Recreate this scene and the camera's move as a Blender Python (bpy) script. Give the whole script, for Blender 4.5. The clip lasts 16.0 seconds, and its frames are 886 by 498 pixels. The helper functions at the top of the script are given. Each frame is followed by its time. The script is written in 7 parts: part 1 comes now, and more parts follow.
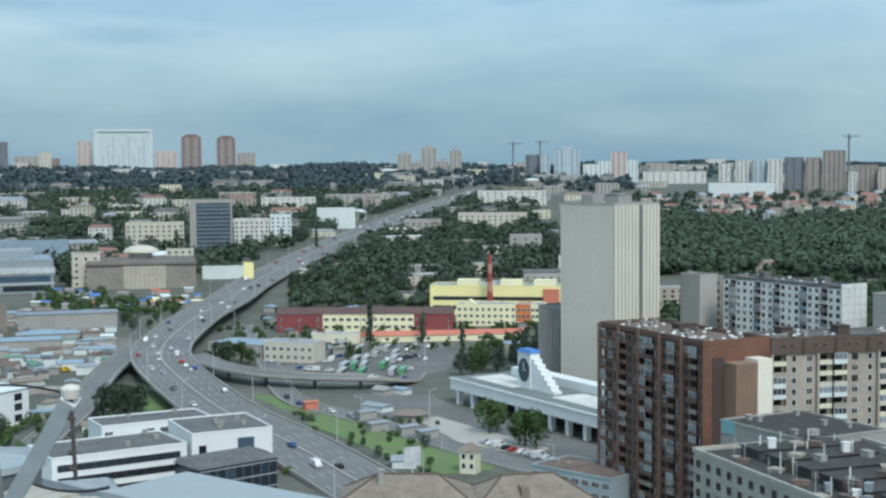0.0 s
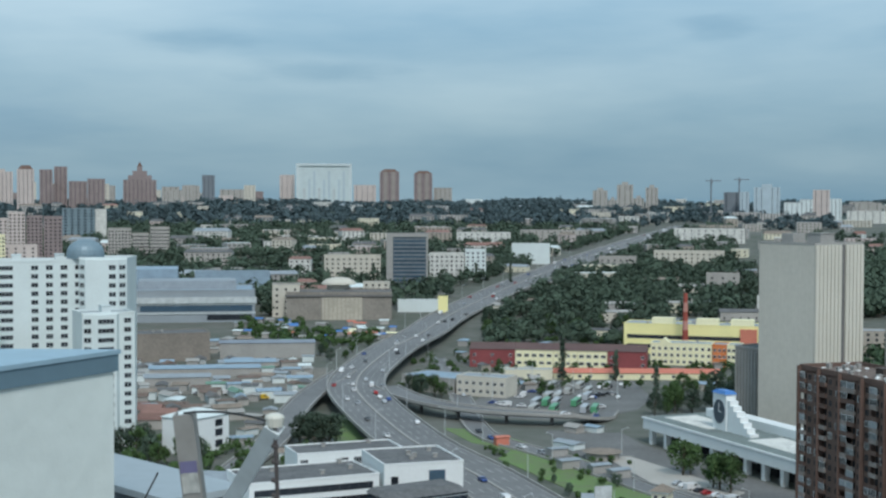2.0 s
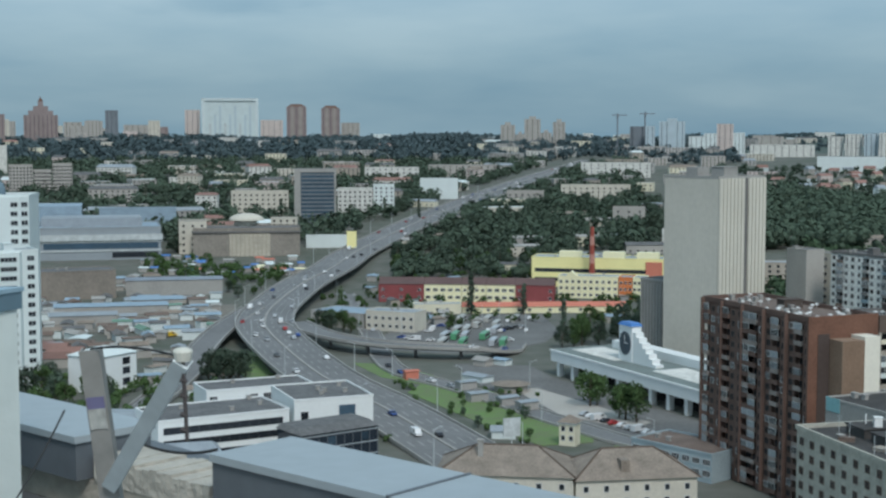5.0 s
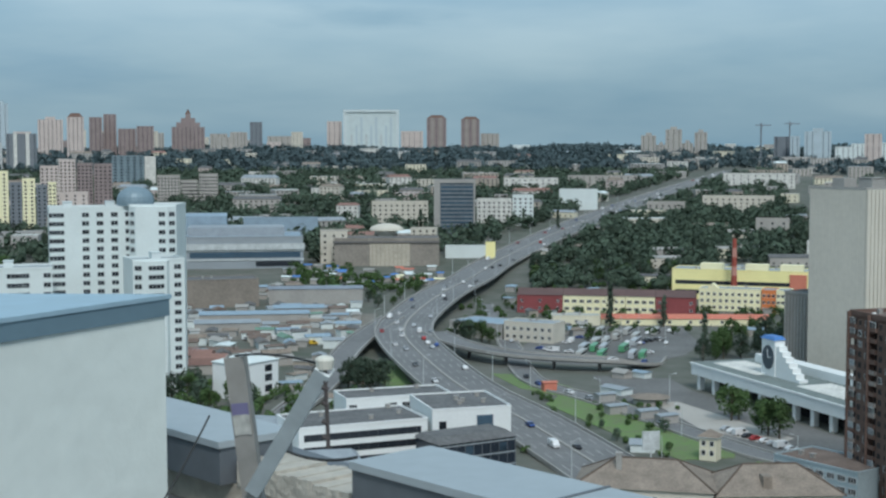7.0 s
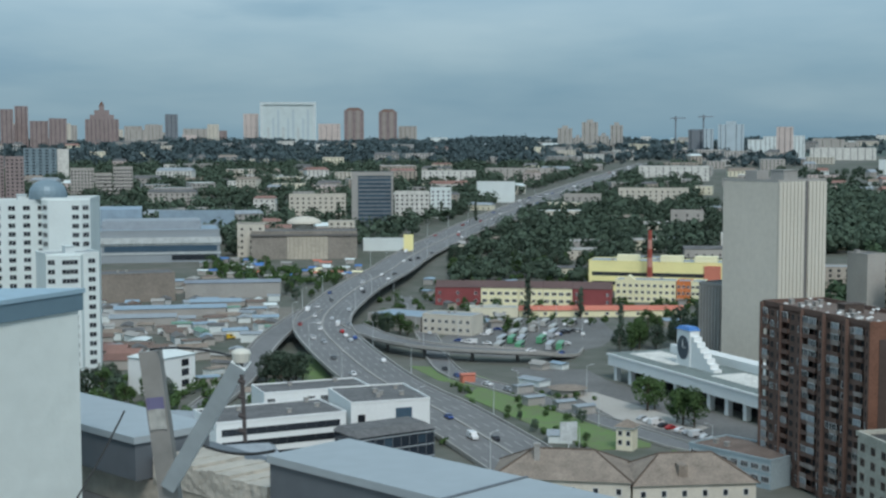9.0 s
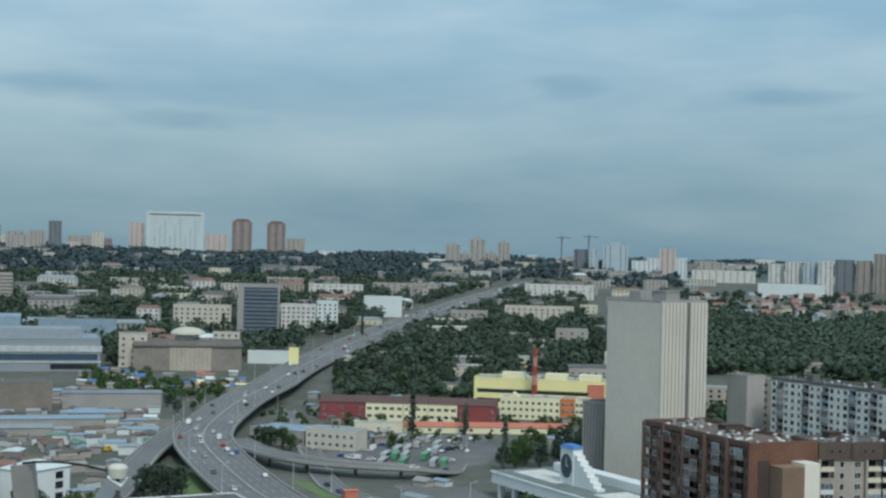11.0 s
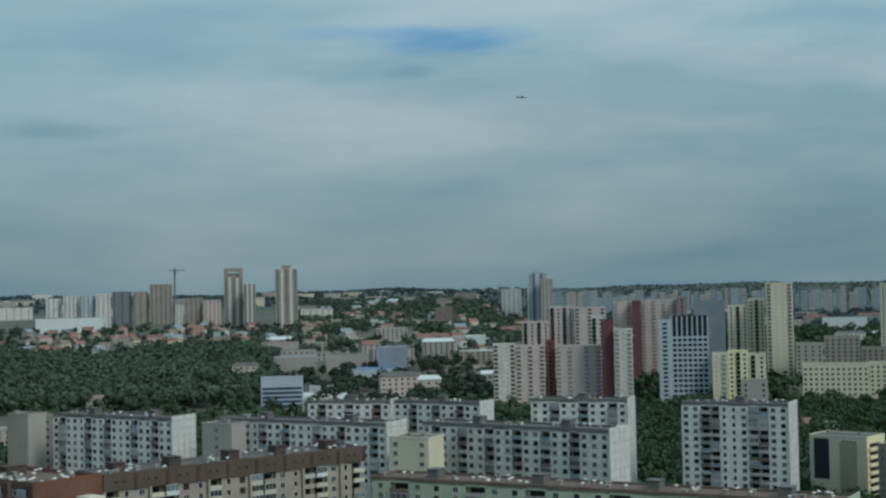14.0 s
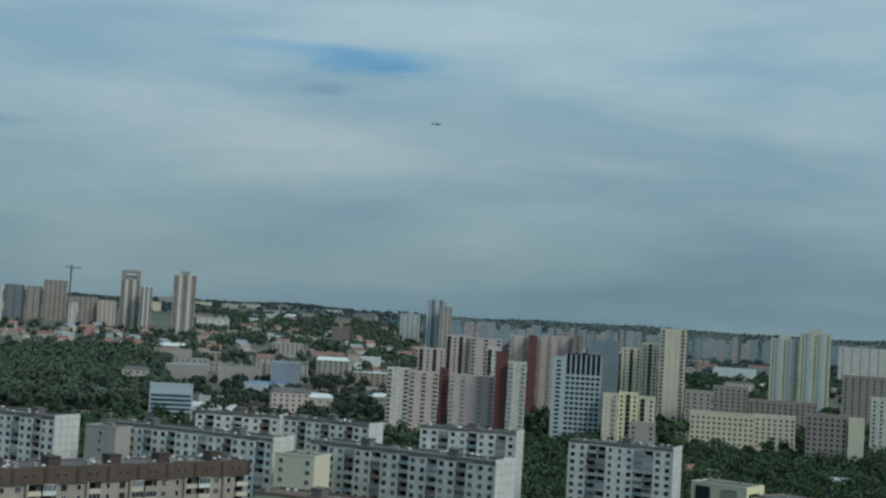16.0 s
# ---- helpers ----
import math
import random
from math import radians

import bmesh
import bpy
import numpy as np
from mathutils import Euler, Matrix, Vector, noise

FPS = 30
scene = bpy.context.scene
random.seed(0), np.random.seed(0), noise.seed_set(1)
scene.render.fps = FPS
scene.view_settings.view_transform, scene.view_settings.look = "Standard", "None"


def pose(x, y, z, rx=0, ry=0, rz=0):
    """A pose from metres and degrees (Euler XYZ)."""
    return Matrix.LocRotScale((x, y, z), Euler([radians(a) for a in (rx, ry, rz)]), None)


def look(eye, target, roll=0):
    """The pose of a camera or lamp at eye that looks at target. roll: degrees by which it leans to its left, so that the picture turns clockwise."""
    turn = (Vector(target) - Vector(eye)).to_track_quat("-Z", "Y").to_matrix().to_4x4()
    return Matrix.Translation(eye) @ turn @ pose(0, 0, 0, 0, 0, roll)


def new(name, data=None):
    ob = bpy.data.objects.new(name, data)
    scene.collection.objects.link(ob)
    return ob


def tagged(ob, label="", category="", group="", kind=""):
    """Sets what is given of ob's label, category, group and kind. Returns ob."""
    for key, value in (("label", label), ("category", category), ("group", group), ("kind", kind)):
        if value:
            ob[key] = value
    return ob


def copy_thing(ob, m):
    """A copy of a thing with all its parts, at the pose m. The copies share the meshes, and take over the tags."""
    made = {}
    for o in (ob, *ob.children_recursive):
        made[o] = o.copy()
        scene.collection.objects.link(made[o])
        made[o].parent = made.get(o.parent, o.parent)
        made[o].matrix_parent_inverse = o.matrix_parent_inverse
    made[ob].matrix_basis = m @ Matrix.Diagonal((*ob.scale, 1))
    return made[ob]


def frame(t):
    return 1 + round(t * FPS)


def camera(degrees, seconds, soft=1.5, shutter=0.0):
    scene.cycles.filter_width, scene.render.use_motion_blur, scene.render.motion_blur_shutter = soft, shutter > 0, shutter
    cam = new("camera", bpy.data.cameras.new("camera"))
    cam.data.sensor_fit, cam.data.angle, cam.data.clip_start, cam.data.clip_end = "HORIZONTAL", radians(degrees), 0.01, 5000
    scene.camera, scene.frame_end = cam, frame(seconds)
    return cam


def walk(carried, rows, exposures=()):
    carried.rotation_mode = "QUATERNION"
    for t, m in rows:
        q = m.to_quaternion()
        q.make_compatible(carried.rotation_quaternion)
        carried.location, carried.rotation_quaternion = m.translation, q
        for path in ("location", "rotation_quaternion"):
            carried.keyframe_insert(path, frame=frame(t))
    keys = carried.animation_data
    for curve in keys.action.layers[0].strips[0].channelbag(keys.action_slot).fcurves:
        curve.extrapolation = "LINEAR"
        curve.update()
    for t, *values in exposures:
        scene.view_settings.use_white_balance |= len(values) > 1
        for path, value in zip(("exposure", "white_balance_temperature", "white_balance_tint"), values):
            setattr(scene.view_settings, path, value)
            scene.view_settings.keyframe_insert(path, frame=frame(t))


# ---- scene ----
# A hand-held camera on a tower roof, 92 m above the streets; it turns from side to side.
cam = camera(35.06, 16.0, soft=2.5)
EXPO = [(0.0, 0.56, 6220, 9), (1.5, 0.36, 6220, 9), (3.5, 0.24, 6220, 9), (4.2, 0.20, 6250, 9), (7.0, 0.30, 6250, 9), (8.2, 0.24, 6250, 9),
        (10.5, 0.20, 6280, 8), (11.5, 0.08, 6320, 7), (12.5, -0.10, 6380, 5), (14.5, -0.14, 6450, 5), (16.0, -0.13, 6450, 5)]
walk(cam, [
    (0.0, pose(0.019, 0, 92.002, 86.478, 0.404, -5.193)),
    (0.5, pose(0.013, 0, 92.001, 85.512, -0.531, -1.079)),
    (1.0, pose(0.006, 0, 92.005, 85.378, -1.385, -0.198)),
    (1.5, pose(0.010, 0, 92.002, 86.549, 0.419, 3.473)),
    (2.0, pose(-0.001, 0, 92.006, 87.951, -0.189, 2.763)),
    (2.5, pose(-0.005, 0, 92.005, 87.315, -0.972, 1.182)),
    (3.0, pose(-0.005, 0, 92.006, 87.489, -0.923, 0.380)),
    (3.5, pose(0.001, 0, 92.007, 87.381, 0.507, -0.003)),
    (4.0, pose(-0.000, 0, 92.004, 85.573, -0.508, -1.208)),
    (4.2, pose(0.000, 0, 91.999, 85.716, -0.125, -1.119)),
    (6.3, pose(-0.007, 0, 91.994, 84.457, -0.228, -0.527)),
    (6.5, pose(-0.012, 0, 91.993, 84.882, -0.519, 2.700)),
    (7.0, pose(-0.005, 0, 91.996, 85.745, 0.072, 4.687)),
    (7.5, pose(-0.002, 0, 91.998, 86.162, 0.826, 3.976)),
    (8.0, pose(-0.009, 0, 91.993, 86.671, 0.305, 2.105)),
    (8.2, pose(-0.004, 0, 91.989, 84.904, 0.659, 1.604)),
    (10.3, pose(0.000, 0, 92.000, 87.591, -1.188, 0.768)),
    (10.5, pose(0.000, 0, 92.000, 88.004, -0.963, 0.358)),
    (11.0, pose(0.000, 0, 92.000, 90.177, -1.374, -3.224)),
    (11.5, pose(0.000, 0, 92.000, 91.809, 0.242, -8.023)),
    (12.0, pose(0.000, 0, 92.000, 90.812, -0.843, -13.201)),
    (12.5, pose(0.000, 0, 92.000, 90.779, -1.324, -19.306)),
    (12.7, pose(0.000, 0, 92.000, 91.823, -1.862, -24.028)),
    (13.0, pose(0.000, 0, 92.000, 92.497, -1.789, -28.268)),
    (13.5, pose(0.000, 0, 92.000, 92.754, 0.509, -31.520)),
    (14.0, pose(0.000, 0, 92.000, 91.576, 1.262, -32.116)),
    (14.5, pose(0.000, 0, 92.000, 91.445, 2.171, -33.765)),
    (15.0, pose(0.000, 0, 92.000, 92.282, -0.225, -37.724)),
    (15.5, pose(0.000, 0, 92.000, 90.289, -2.981, -38.206)),
    (15.9, pose(0.000, 0, 92.000, 93.540, -3.900, -37.400)),
    (16.0, pose(0.000, 0, 92.000, 92.610, -3.407, -36.220)),
], exposures=EXPO)

# ---- world, sun ----
SUN_AZ, SUN_EL = 165.0, 46.0
world = bpy.data.worlds.new("overcast_sky")
scene.world = world
world.use_nodes = True
wn, wl = world.node_tree.nodes, world.node_tree.links
wn.clear()


def wnode(kind, **kw):
    n = wn.new(kind)
    for k, v in kw.items():
        n.inputs[k.replace("_", " ")].default_value = v
    return n


w_out = wn.new("ShaderNodeOutputWorld")
w_bg = wn.new("ShaderNodeBackground")
w_sky = wn.new("ShaderNodeTexSky")
w_sky.sky_type = "NISHITA"
w_sky.sun_disc = False
w_sky.sun_elevation = radians(SUN_EL)
w_sky.sun_rotation = radians(SUN_AZ)
w_sky.air_density, w_sky.dust_density, w_sky.ozone_density = 1.0, 2.0, 1.5
w_tc = wn.new("ShaderNodeTexCoord")
w_map = wn.new("ShaderNodeMapping")
w_map.inputs["Scale"].default_value = (2.2, 2.2, 10.0)
w_n1 = wnode("ShaderNodeTexNoise", Scale=1.7, Detail=5.0, Roughness=0.5, Distortion=0.12)
w_r1 = wn.new("ShaderNodeValToRGB")
w_r1.color_ramp.elements[0].position, w_r1.color_ramp.elements[0].color = 0.34, (2.35, 3.85, 4.9, 1)
w_r1.color_ramp.elements[1].position, w_r1.color_ramp.elements[1].color = 0.68, (4.15, 5.45, 6.1, 1)
w_sep = wn.new("ShaderNodeSeparateXYZ")
w_hr = wn.new("ShaderNodeValToRGB")
w_hr.color_ramp.interpolation = "EASE"
w_hr.color_ramp.elements[0].position, w_hr.color_ramp.elements[0].color = 0.0, (0.62, 0.68, 0.70, 1)
w_hr.color_ramp.elements[1].position, w_hr.color_ramp.elements[1].color = 0.22, (1.18, 1.16, 1.15, 1)
w_mul = wn.new("ShaderNodeMix")
w_mul.data_type, w_mul.blend_type = "RGBA", "MULTIPLY"
w_mul.inputs["Factor"].default_value = 1.0
w_mix = wn.new("ShaderNodeMix")
w_mix.data_type = "RGBA"
w_mix.inputs["Factor"].default_value = 0.85
wl.new(w_tc.outputs["Generated"], w_map.inputs["Vector"])
wl.new(w_map.outputs["Vector"], w_n1.inputs["Vector"])
wl.new(w_n1.outputs["Fac"], w_r1.inputs["Fac"])
wl.new(w_tc.outputs["Generated"], w_sep.inputs["Vector"])
wl.new(w_sep.outputs["Z"], w_hr.inputs["Fac"])
wl.new(w_r1.outputs["Color"], w_mul.inputs["A"])
wl.new(w_hr.outputs["Color"], w_mul.inputs["B"])
wl.new(w_sky.outputs["Color"], w_mix.inputs["A"])
wl.new(w_mul.outputs["Result"], w_mix.inputs["B"])


def cloud(src, az, el, wide, high, tint):
    """One soft drift in the cloud cover, at a bearing and an elevation in degrees."""
    turn, stretch, ln = wn.new("ShaderNodeMapping"), wn.new("ShaderNodeMapping"), wn.new("ShaderNodeVectorMath")
    turn.inputs["Rotation"].default_value = (0, 0, radians(az))
    sc = (1 / math.sin(radians(wide)), 3.0, 1 / math.sin(radians(high)))
    e = radians(el)
    stretch.inputs["Scale"].default_value = sc
    stretch.inputs["Location"].default_value = (0, -math.cos(e) * sc[1], -math.sin(e) * sc[2])
    wob = wn.new("ShaderNodeVectorMath")
    wob.operation = "MULTIPLY_ADD"
    wob.inputs[1].default_value = (1.3, 1.3, 1.3)
    wl.new(w_n2.outputs["Color"], wob.inputs[0])
    wl.new(stretch.outputs["Vector"], wob.inputs[2])
    mid = wn.new("ShaderNodeVectorMath")
    mid.operation = "SUBTRACT"
    mid.inputs[1].default_value = (0.65, 0.65, 0.65)
    ln.operation = "LENGTH"
    rg = wn.new("ShaderNodeMapRange")
    rg.interpolation_type = "SMOOTHSTEP"
    rg.inputs["From Min"].default_value, rg.inputs["From Max"].default_value = 1.25, 0.25
    mx = wn.new("ShaderNodeMix")
    mx.data_type, mx.blend_type = "RGBA", "MULTIPLY"
    mx.inputs["B"].default_value = (*tint, 1)
    wl.new(w_tc.outputs["Generated"], turn.inputs["Vector"])
    wl.new(turn.outputs["Vector"], stretch.inputs["Vector"])
    wl.new(wob.outputs["Vector"], mid.inputs[0])
    wl.new(mid.outputs["Vector"], ln.inputs[0])
    wl.new(ln.outputs["Value"], rg.inputs["Value"])
    wl.new(rg.outputs["Result"], mx.inputs["Factor"])
    wl.new(src, mx.inputs["A"])
    return mx.outputs["Result"]


w_n2 = wnode("ShaderNodeTexNoise", Scale=9.0, Detail=4.0, Roughness=0.55)
wl.new(w_map.outputs["Vector"], w_n2.inputs["Vector"])
sky_col = w_mix.outputs["Result"]
GREY_CLOUD, GAP_BLUE, PALE_CLOUD = (0.80, 0.86, 0.90), (0.50, 0.76, 1.0), (1.16, 1.07, 1.02)
for drift in ((33.0, 9.95, 3.6, 0.65, GAP_BLUE), (29.5, 10.4, 4.0, 0.35, (0.75, 0.88, 1.0)), (31.0, 8.8, 1.4, 0.3, GREY_CLOUD), (16.8, 6.5, 2.6, 0.45, GREY_CLOUD), (8.4, 6.9, 1.9, 0.5, GREY_CLOUD),
              (-7.9, 5.1, 3.6, 0.5, GREY_CLOUD), (-12.9, 6.3, 3.0, 0.5, GREY_CLOUD), (-20.1, 2.8, 4.0, 1.4, (0.88, 0.92, 0.96)), (37.0, 7.2, 17.0, 2.6, PALE_CLOUD), (47.3, 10.1, 5.0, 1.2, (0.85, 0.92, 0.97)),
              (-1.0, 9.5, 8.0, 1.2, (1.08, 1.04, 1.02)), (12.0, 9.0, 6.0, 1.2, (1.08, 1.05, 1.02))):
    sky_col = cloud(sky_col, *drift)
wl.new(sky_col, w_bg.inputs["Color"])
w_bg.inputs["Strength"].default_value = 0.10
wl.new(w_bg.outputs["Background"], w_out.inputs["Surface"])

sun_data = bpy.data.lights.new("sun", "SUN")
sun_data.energy, sun_data.angle, sun_data.color = 1.65, radians(18), (1.0, 0.97, 0.92)
sun = new("sun", sun_data)
sx, sy = math.sin(radians(SUN_AZ)), math.cos(radians(SUN_AZ))
sun.matrix_world = look((sx * 300, sy * 300, 300 * math.tan(radians(SUN_EL))), (0, 0, 0))

# ---- materials ----
MATS = {}


def mat(name, color, rough=0.85, metal=0.0, var=0.22, s1=0.09, s2=1.6, bump=0.0, rand=0.0, tint=None, spec=0.4):
    """A procedural surface: two scales of mottling in metres, a little relief, a spread from object to object."""
    if name in MATS:
        return MATS[name]
    m = bpy.data.materials.new(name)
    m.use_nodes = True
    n, l = m.node_tree.nodes, m.node_tree.links
    b = n["Principled BSDF"]
    b.inputs["Roughness"].default_value, b.inputs["Metallic"].default_value = rough, metal
    b.inputs["Specular IOR Level"].default_value = spec
    geo = n.new("ShaderNodeNewGeometry")
    n1, n2 = n.new("ShaderNodeTexNoise"), n.new("ShaderNodeTexNoise")
    n1.inputs["Scale"].default_value, n1.inputs["Detail"].default_value = s1, 4
    n2.inputs["Scale"].default_value, n2.inputs["Detail"].default_value = s2, 3
    l.new(geo.outputs["Position"], n1.inputs["Vector"])
    l.new(geo.outputs["Position"], n2.inputs["Vector"])
    add = n.new("ShaderNodeMath")
    add.operation = "ADD"
    l.new(n1.outputs["Fac"], add.inputs[0])
    l.new(n2.outputs["Fac"], add.inputs[1])
    src = add.outputs[0]
    if rand:
        inf = n.new("ShaderNodeObjectInfo")
        ma = n.new("ShaderNodeMath")
        ma.operation = "MULTIPLY_ADD"
        l.new(inf.outputs["Random"], ma.inputs[0])
        ma.inputs[1].default_value = rand
        l.new(src, ma.inputs[2])
        off = n.new("ShaderNodeMath")
        off.operation = "SUBTRACT"
        l.new(ma.outputs[0], off.inputs[0])
        off.inputs[1].default_value = rand / 2
        src = off.outputs[0]
    ramp = n.new("ShaderNodeMapRange")
    ramp.inputs["From Min"].default_value, ramp.inputs["From Max"].default_value = 0.55, 1.45
    l.new(src, ramp.inputs["Value"])
    mix = n.new("ShaderNodeMix")
    mix.data_type = "RGBA"
    c = Vector(color)
    lo = Vector(tint) if tint else c * (1 - var)
    hi = c * (1 + var) if not tint else c
    mix.inputs["A"].default_value = (*lo, 1)
    mix.inputs["B"].default_value = (*[min(1, v) for v in hi], 1)
    l.new(ramp.outputs["Result"], mix.inputs["Factor"])
    l.new(mix.outputs["Result"], b.inputs["Base Color"])
    if bump:
        bp = n.new("ShaderNodeBump")
        bp.inputs["Strength"].default_value, bp.inputs["Distance"].default_value = bump, 0.1
        l.new(n2.outputs["Fac"], bp.inputs["Height"])
        l.new(bp.outputs["Normal"], b.inputs["Normal"])
    MATS[name] = m
    return m


ASPHALT = mat("asphalt", (0.17, 0.17, 0.17), 0.9, var=0.25, s1=0.03, s2=0.5)
ASPHALT_D = mat("asphalt_lot", (0.15, 0.148, 0.143), 0.9, var=0.35, s1=0.05, s2=0.6)
CONC = mat("concrete", (0.33, 0.32, 0.30), 0.9, bump=0.2)
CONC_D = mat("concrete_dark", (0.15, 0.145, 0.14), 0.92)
LIB_G = mat("library_slab", (0.57, 0.53, 0.46), 0.85, var=0.1, s1=0.05, s2=0.5)
LIB_W = mat("library_rib", (0.60, 0.565, 0.485), 0.8, var=0.1, s1=0.05)
BROWN = mat("brown_brick", (0.145, 0.092, 0.074), 0.9, var=0.3, s1=0.2, s2=2)
RUST = mat("rust_orange_brick", (0.165, 0.082, 0.055), 0.9, var=0.3, s1=0.2)
BEIGE = mat("beige_panel", (0.36, 0.32, 0.27), 0.9, var=0.25, s1=0.15)
BEIGE_L = mat("pale_beige_panel", (0.55, 0.515, 0.44), 0.9, var=0.15, s1=0.15)
PANEL = mat("panel_grey_white", (0.60, 0.595, 0.555), 0.9, var=0.34, s1=0.3, s2=1.1)
PANEL_W = mat("pale_weathered_panel", (0.69, 0.69, 0.655), 0.9, var=0.3, s1=0.35, s2=1.3)
PANEL_G = mat("panel_grey", (0.39, 0.38, 0.36), 0.9, var=0.36, s1=0.22, s2=0.9)
PANEL_B = mat("panel_bluish", (0.47, 0.50, 0.50), 0.9, var=0.34, s1=0.3, s2=1.1)
WHITEW = mat("white_render", (0.74, 0.76, 0.75), 0.8, var=0.07, s1=0.12)
ENDW = mat("weathered_white_panel", (0.60, 0.61, 0.585), 0.88, var=0.16, s1=0.25, s2=1.2)
WHITE_T = mat("white_tile", (0.63, 0.685, 0.675), 0.6, var=0.08, s1=0.15)
ROOF_G = mat("bitumen_roof", (0.13, 0.13, 0.13), 0.95, var=0.45, s1=0.15, s2=0.8)
ROOF_B = mat("brown_roofing", (0.16, 0.12, 0.10), 0.95, var=0.4, s1=0.2)
ROOF_M = mat("grey_sheet_roof", (0.29, 0.32, 0.345), 0.55, 0.1, var=0.22, s1=0.2)
ROOF_BL = mat("pale_blue_roof", (0.25, 0.33, 0.40), 0.55, var=0.2, s1=0.2)
ROOF_BLUE = mat("blue_sheet", (0.07, 0.19, 0.46), 0.5, var=0.15)
ROOF_R = mat("red_tile_roof", (0.25, 0.145, 0.12), 0.85, var=0.3, rand=0.5)
ROOF_HIP = mat("weathered_tile_roof", (0.235, 0.195, 0.16), 0.9, var=0.4, s1=0.3, s2=2)
GLASS = mat("window_glass", (0.028, 0.033, 0.04), 0.2, var=0.3, rand=0.8, spec=0.25)
GLASS_B = mat("blue_glass", (0.05, 0.085, 0.12), 0.1, var=0.3, rand=0.5, spec=0.6)
CURTAIN = mat("loggia_glazing", (0.13, 0.15, 0.165), 0.4, var=0.8, rand=1.8, s1=0.35)
FRAMEW = mat("window_frame_white", (0.62, 0.63, 0.62), 0.6, var=0.1)
FRAMED = mat("window_frame_brown", (0.12, 0.08, 0.06), 0.7)
YELLOW = mat("yellow_render", (0.85, 0.77, 0.37), 0.85, var=0.1)
YELLOW_P = mat("pale_yellow_render", (0.80, 0.75, 0.50), 0.85, var=0.1)
ORANGE = mat("orange_render", (0.62, 0.20, 0.07), 0.85, var=0.12)
REDBR = mat("red_render", (0.24, 0.064, 0.066), 0.88, var=0.25)
SALMON = mat("salmon_wall", (0.55, 0.19, 0.13), 0.85, var=0.15)
PINK = mat("pink_panel", (0.54, 0.465, 0.43), 0.88, var=0.15)
# red brick of the skyline, greyed down with haze in the colour
PINK_R = mat("hazed_pink_red_brick", (0.265, 0.213, 0.205), 0.88, var=0.2)
DRED = mat("dark_red_panel", (0.15, 0.065, 0.06), 0.88, var=0.2)
GREENP = mat("pale_green_panel", (0.42, 0.48, 0.36), 0.85, var=0.15, s1=0.2)
GREENL = mat("cream_green_pilaster", (0.58, 0.58, 0.46), 0.85, var=0.1)
CREAM = mat("cream_render", (0.66, 0.62, 0.48), 0.85, var=0.12)
STEEL = mat("galvanised_steel", (0.52, 0.55, 0.55), 0.55, 0.1, var=0.15, s1=1, s2=8)
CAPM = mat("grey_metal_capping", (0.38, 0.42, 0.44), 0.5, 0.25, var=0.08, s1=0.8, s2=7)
CAPD = mat("dark_grey_metal", (0.13, 0.145, 0.16), 0.55, 0.2, var=0.12, s1=0.8, s2=7)
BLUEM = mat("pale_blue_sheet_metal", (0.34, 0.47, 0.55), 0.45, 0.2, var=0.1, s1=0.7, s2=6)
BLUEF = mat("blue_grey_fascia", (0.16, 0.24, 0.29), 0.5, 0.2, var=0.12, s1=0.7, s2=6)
BOXW = mat("white_roof_plaster", (0.66, 0.70, 0.66), 0.85, var=0.07, s1=0.6, s2=5, bump=0.12)
PLASTER = mat("stained_beige_plaster", (0.40, 0.36, 0.30), 0.92, var=0.25, s1=1.1, s2=9, bump=0.3)
BLACK = mat("black_cable", (0.025, 0.025, 0.025), 0.6)
# near-black that holds the darkness of unlit openings in its colour
DARK = mat("unlit_near_black", (0.02, 0.02, 0.022), 0.9)
PAINT = mat("road_paint", (0.36, 0.36, 0.345), 0.8, var=0.2)
TYRE = mat("tyre_rubber", (0.02, 0.02, 0.02), 0.85)
BARK = mat("bark", (0.09, 0.07, 0.05), 0.95, s1=1, s2=8)
LEAF = mat("leaves", (0.056, 0.096, 0.034), 0.85, var=0.35, s1=0.15, s2=1.5, rand=0.5, spec=0.2)
LEAF_D = mat("dark_leaves", (0.063, 0.090, 0.064), 0.9, var=0.5, s1=0.018, s2=0.07, rand=0.4, spec=0.15)
LEAF_M = mat("mid_green_leaves", (0.052, 0.084, 0.047), 0.9, var=0.4, s1=0.03, s2=0.2, spec=0.15)
# far foliage: distance haze put into a paler, bluer green
LEAF_F = mat("hazed_blue_green_far_leaves", (0.072, 0.102, 0.110), 0.9, var=0.25, s1=0.02, s2=0.3, spec=0.15)
GRASS = mat("lawn", (0.125, 0.25, 0.055), 0.95, tint=(0.15, 0.145, 0.10), s1=0.11, s2=0.6)
DIRT = mat("dusty_ground", (0.19, 0.175, 0.15), 0.95, var=0.3, s1=0.05, s2=0.6)
PAVE = mat("square_paving", (0.40, 0.375, 0.34), 0.9, var=0.18, s1=0.08, s2=1.0)
GROUND = mat("town_ground", (0.165, 0.16, 0.145), 0.95, tint=(0.065, 0.08, 0.055), s1=0.012, s2=0.1)
WHITEP = mat("dish_white", (0.7, 0.7, 0.68), 0.6)
TEAL = mat("turquoise_trim", (0.22, 0.42, 0.44), 0.6, var=0.15)
CHIMR = mat("chimney_red", (0.30, 0.07, 0.05), 0.8)
